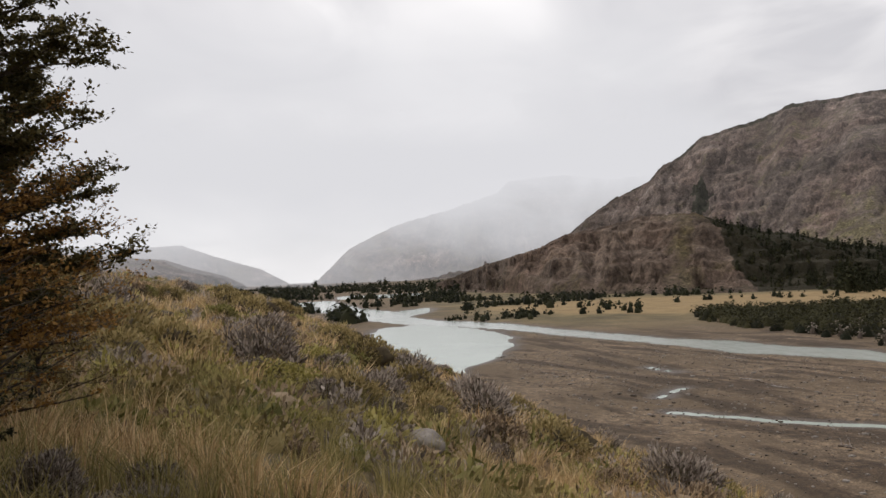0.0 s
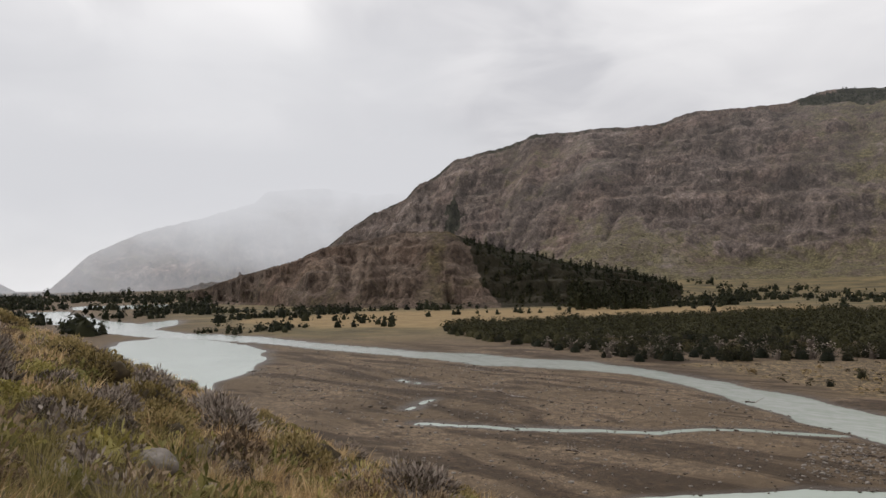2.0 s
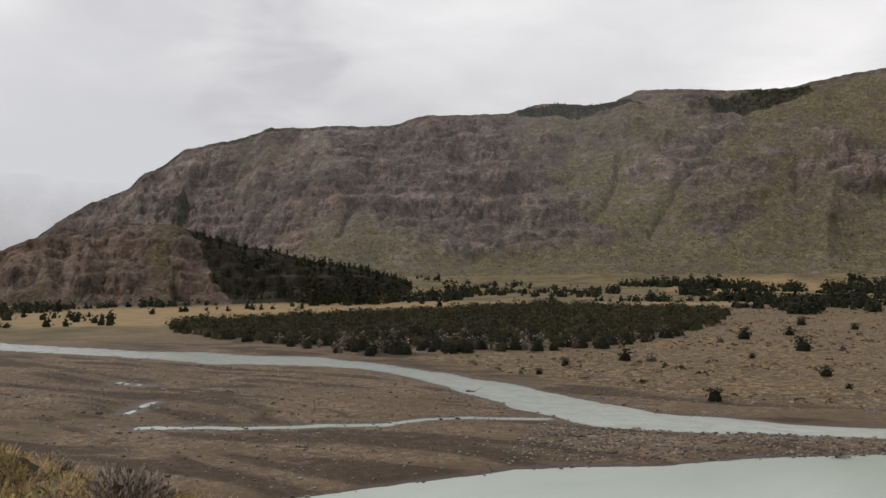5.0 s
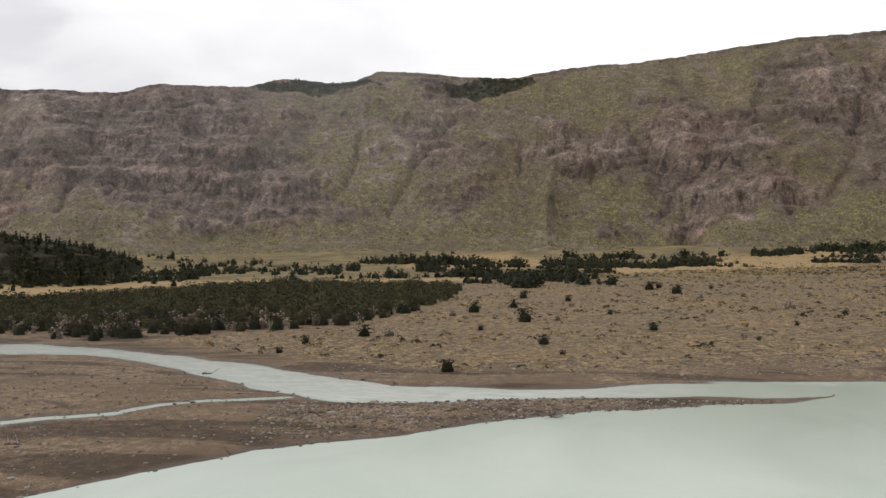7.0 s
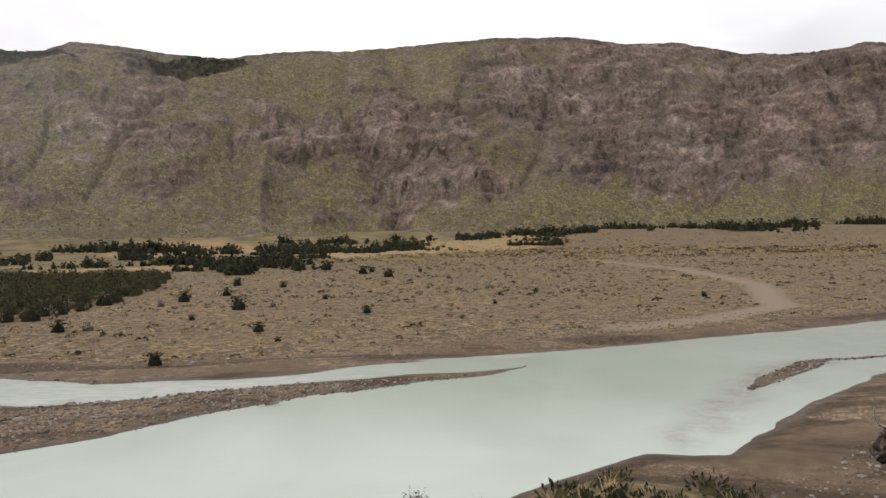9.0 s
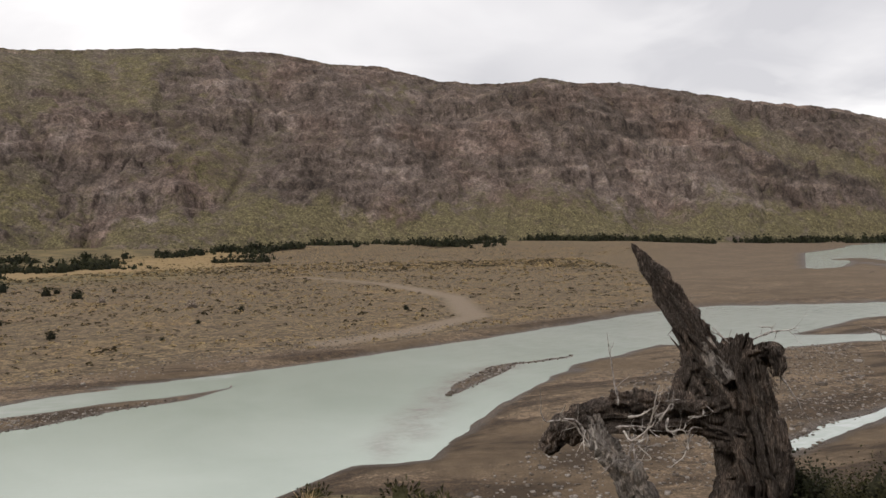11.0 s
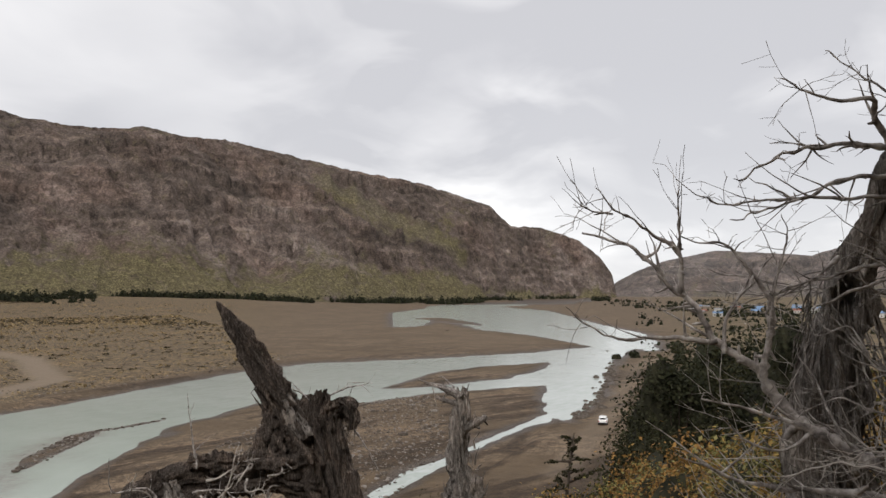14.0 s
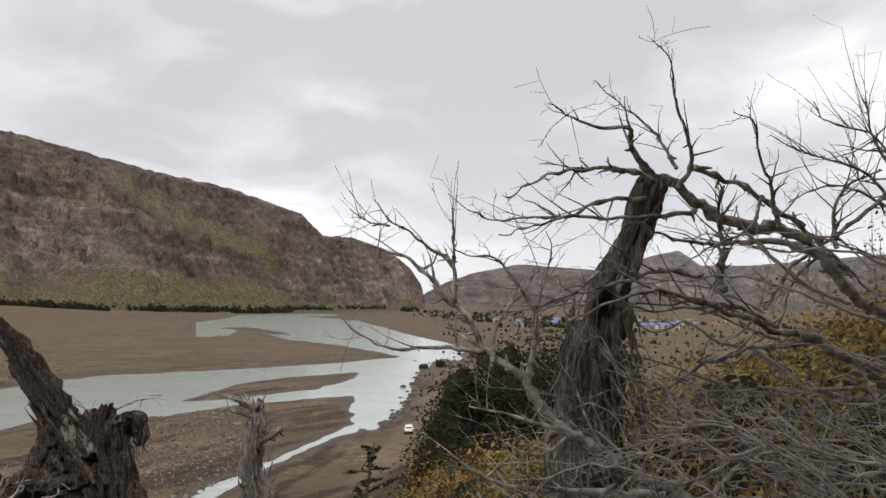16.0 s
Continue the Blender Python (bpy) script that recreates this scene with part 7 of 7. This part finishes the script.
for i, (a, r, h, m, lab) in enumerate(((95.0, 8.5, 2.2, LEAF_RUST, "autumn beech with golden-brown leaves"), (98.5, 10, 2.6, LEAF_GOLD, "autumn beech turning golden on the slope"), (91.5, 9.0, 1.6, LEAF_RUST, "rust-brown autumn beech on the slope"),
                                       (88.5, 8.0, 1.35, LEAF_GOLD, "young autumn beech turning golden"))):
    x, y = polar(a, r)
    set_down(thorn_shrub("autumn_beech", lab, 750 + i, h, h * 0.6, 90, 34, 0.019, m), x, y, i)

# bushes by the road and along the flat
rb = [bush("road_bush", "dark rounded bush beside the gravel road", 760 + i, 1.6, 1.6, 30, 16, 0.16, m, "bushes by the road") for i, m in enumerate((LEAF_DARK, LEAF_PINE))]
copies(rb, [(x, y, height_at(x, y)[0] - 0.1, i, s) for i, (x, y, s) in enumerate(((292, 138, 1.3), (300, 134, 1.5), (308, 138, 1.1), (245, 100, 1.6), (236, 96, 1.2), (214, 82, 1.6), (205, 78, 1.3), (182, 68, 1.7),
                                                                                   (330, 128, 1.6), (360, 140, 1.4), (175, 62, 1.5), (280, 108, 1.5)))])

# rocks that guard the bank
stones = [boulder("bank_boulder", "angular grey boulder guarding the river bank", 20 + i, 0.9, 0.75, 0.7, "boulders of the bank", DARK_STONE) for i in range(4)]
BANK = [(273, 131), (246, 118), (219, 107), (200, 99), (187, 93), (172, 87), (159, 82), (146, 78)]
rows = []
for (ax, ay), (bx, by) in zip(BANK, BANK[1:]):
    for k in range(9):
        f = rng.uniform(0, 1)
        px, py = ax + (bx - ax) * f + rng.normal(0, 1.4), ay + (by - ay) * f + rng.normal(0, 1.2)
        rows.append((px, py, max(height_at(px, py)[0], 0) - 0.1, rng.uniform(0, 6.28), rng.uniform(0.5, 1.35)))
copies(stones, rows)

# stones and drift along the river
pebbles = []
for i in range(4):
    bm = bmesh.new()
    bmesh.ops.create_cube(bm, size=1.0)
    v = np.array([q.co[:] for q in bm.verts]) * [1.0, 0.8, 0.55] * np.random.default_rng(i).uniform(0.7, 1.15, (8, 3))
    q = np.array([[w_.index for w_ in fc.verts] for fc in bm.faces])
    bm.free()
    pebbles.append((v, q))
pts = np.concatenate([np.column_stack([rng.uniform(-300, -150, 700), rng.uniform(140, 178, 700)]), scatter(rng, [(-230, 110), (-120, 70), (-60, 85), (-30, 110), (-60, 128), (-180, 160)], 500),
                      scatter(rng, SHOAL, 400), scatter(rng, [(30, 66), (70, 100), (130, 140), (160, 125), (110, 80), (60, 60)], 5200), scatter(rng, [(-52, 96), (-10, 122), (20, 139), (-20, 136), (-60, 122)], 2600),
                      scatter(rng, [(-230, 110), (-120, 70), (-60, 66), (-40, 100), (10, 134), (-60, 150), (-180, 160)], 3600), scatter(rng, [(-60, 152), (10, 160), (130, 200), (215, 232), (225, 246), (120, 216), (0, 176), (-70, 166)], 2400)])
z, d, _, r, _ = land(pts[:, 0], pts[:, 1])
ok = (d > -0.6) & (d < 60)
pts, z = pts[ok], z[ok]
rows = np.column_stack([pts, np.maximum(z, 0.0) + 0.02, rng.uniform(0, 6.28, len(pts)), np.exp(rng.normal(-1.5, 0.5, len(pts))), rng.integers(0, 4, len(pts))])
strewn("river_stones", pebbles, rows[::2], DARK_STONE, "loose dark stones on the gravel bars", "stones")
strewn("pale_stones", pebbles, rows[1::2], STONE, "loose pale grey stones on the gravel bars", "stones")


def driftwood(x, y, turn, length, seed):
    ob = tagged(new("driftwood"), "grey driftwood log stranded on the gravel bar", "driftwood", "driftwood on the bars")
    g = np.random.default_rng(seed)
    z = max(float(height_at(x, y)[0]), 0.05)
    d = np.array([math.cos(turn), math.sin(turn), 0.0])
    c = np.array([x, y, z + 0.12])
    k = np.linspace(-0.5, 0.5, 5)[:, None] * length
    piece("log", [gnarled(c + d * k + g.normal(0, 0.05 * length, (5, 3)) * [1, 1, 0.25], 0.16, 0.07, seed, 9, 18)], DARK_WOOD if seed % 2 else TWIG, ob, smooth_faces=True)
    for j in range(4):
        b = c + d * g.uniform(-0.5, 0.5) * length
        e = g.normal(0, 1, 3) * [1, 1, 0.4] + [0, 0, 0.35]
        limb(ob, [b, b + e * 0.5, b + e * 1.1 + g.normal(0, 0.2, 3)], 0.06, 0.02, seed * 7 + j, 0, 0.3, "branch", TWIG)
    return ob


for i, (x, y, t, l) in enumerate(((-136, 125, 0.5, 4.0), (-132, 124, -0.4, 3.4), (-124, 122, 0.1, 4.0), (-50, 115, 0.2, 5.0), (-36, 115, 0.3, 2.6), (-80, 89, 0.1, 2.2), (171, 159, -0.4, 4.5), (-88, 150, 0.2, 2.0),
                                  (-168, 150, 0.6, 3.0), (440, 330, 0.3, 7.0), (330, 160, 0.2, 4.0), (-14, 121, 0.4, 2.0))):
    driftwood(x, y, t, l, 800 + i)


# the white car on the gravel road
def box(bm, x0, x1, y0, y1, z0, z1, tx=0.0, ty=0.0):
    """A box whose top is drawn in by tx and ty."""
    v = [bm.verts.new(c) for c in ((x0, y0, z0), (x1, y0, z0), (x1, y1, z0), (x0, y1, z0), (x0 + tx, y0 + ty, z1), (x1 - tx, y0 + ty, z1), (x1 - tx, y1 - ty, z1), (x0 + tx, y1 - ty, z1))]
    for f in ((3, 2, 1, 0), (4, 5, 6, 7), (0, 1, 5, 4), (1, 2, 6, 5), (2, 3, 7, 6), (3, 0, 4, 7)):
        bm.faces.new([v[i] for i in f])


def part(name, bm, material, parent, label="", bevel=0.0):
    if bevel:
        bmesh.ops.bevel(bm, geom=list(bm.edges), offset=bevel, segments=2, affect="EDGES", clamp_overlap=True)
    me = bpy.data.meshes.new(name)
    bm.to_mesh(me)
    bm.free()
    me.materials.append(material)
    ob = new(name, me)
    ob.parent = parent
    if label:
        tagged(ob, label)
    return ob


car = tagged(new("car"), "small white car standing on the gravel road", "car")
bm = bmesh.new()
box(bm, -0.86, 0.86, -2.05, 2.05, 0.28, 0.88, 0.05, 0.06)
part("body", bm, WHITE_PAINT, car, bevel=0.09)
bm = bmesh.new()
box(bm, -0.78, 0.78, -1.95, 0.95, 0.86, 1.48, 0.14, 0.32)
part("cabin", bm, WHITE_PAINT, car, bevel=0.06)
for nm, y0, y1, lab in (("rear_window", -1.83, -1.70, "dark rear window"), ("windscreen", 0.70, 0.83, "dark windscreen")):
    bm = bmesh.new()
    box(bm, -0.62, 0.62, y0 - 0.02, y1, 0.98, 1.36, 0.06, 0.0)
    part(nm, bm, CAR_GLASS, car, lab, 0.02)
for s in (-1, 1):
    bm = bmesh.new()
    box(bm, s * 0.70 - 0.03, s * 0.70 + 0.03, -1.45, 0.45, 0.98, 1.36)
    part("side_window", bm, CAR_GLASS, car, "dark side window", 0.01)
    bm = bmesh.new()
    box(bm, s * 0.72 - 0.09, s * 0.72 + 0.09, -2.09, -1.99, 0.62, 0.86)
    part("tail_light", bm, RED_LAMP, car, "red tail light", 0.02)
    for yy in (-1.3, 1.32):
        bm = bmesh.new()
        bmesh.ops.create_cone(bm, segments=20, radius1=0.31, radius2=0.31, depth=0.2, cap_ends=True, matrix=pose(s * 0.76, yy, 0.31, 0, 90, 0))
        wheel = part("wheel", bm, RUBBER, car, "black tyre", 0.02)
        bm = bmesh.new()
        bmesh.ops.create_cone(bm, segments=16, radius1=0.19, radius2=0.17, depth=0.03, cap_ends=True, matrix=pose(s * 0.865, yy, 0.31, 0, 90, 0))
        part("rim", bm, RIM, wheel, "grey wheel rim")
bm = bmesh.new()
box(bm, -0.84, 0.84, -2.13, -1.98, 0.34, 0.52)
part("bumper", bm, RUBBER, car, "dark rear bumper", 0.03)
set_down(car, 144, 71, radians(-66), 1.0, -0.03)


# the town down the valley
def house(x, y, turn, wx, wy, hz, wall, roof, lab):
    ob = tagged(new("house"), lab, "house", "houses of the town")
    bm = bmesh.new()
    box(bm, -wx / 2, wx / 2, -wy / 2, wy / 2, -1, hz)
    part("wall", bm, wall, ob)
    bm = bmesh.new()
    a = [bm.verts.new(c) for c in ((-wx / 2 - .4, -wy / 2 - .4, hz), (wx / 2 + .4, -wy / 2 - .4, hz), (wx / 2 + .4, wy / 2 + .4, hz), (-wx / 2 - .4, wy / 2 + .4, hz), (-wx / 2 - .4, 0, hz + wy * 0.36), (wx / 2 + .4, 0, hz + wy * 0.36))]
    for f in ((0, 1, 5, 4), (2, 3, 4, 5), (0, 4, 3), (1, 2, 5), (3, 2, 1, 0)):
        bm.faces.new([a[i] for i in f])
    part("roof", bm, roof, ob)
    for k in range(3):
        bm = bmesh.new()
        cx = (k - 1) * wx * 0.3
        box(bm, cx - 0.55, cx + 0.55, -wy / 2 - 0.06, -wy / 2 + 0.1, 1.0, 2.3)
        part("window", bm, CAR_GLASS, ob, "dark window")
    set_down(ob, x, y, turn)


for i in range(46):
    a, r = rng.uniform(69.5, 86), rng.uniform(900, 1500)
    if i < 4:
        a, r = 80.0 + i * 0.55, 900 + 25 * i
    x, y = polar(a, r)
    k = 1.1 if i < 4 else 0.8
    wall, lab = ((HOUSE_WHITE, "white-walled house"), (HOUSE_TAN, "tan-walled house"))[int(rng.integers(0, 2))]
    roof, lab2 = ((ROOF_BLUE, "with a blue metal roof"), (ROOF_GREY, "with a grey metal roof"), (ROOF_RED, "with a rusty red roof"))[0 if i < 3 else int(rng.integers(0, 3))]
    house(x, y, radians(-a) + rng.uniform(-0.6, 0.6), rng.uniform(8, 14) * k, rng.uniform(6, 8) * k, rng.uniform(2.8, 5), wall, roof, lab + " " + lab2 + " in the far town")
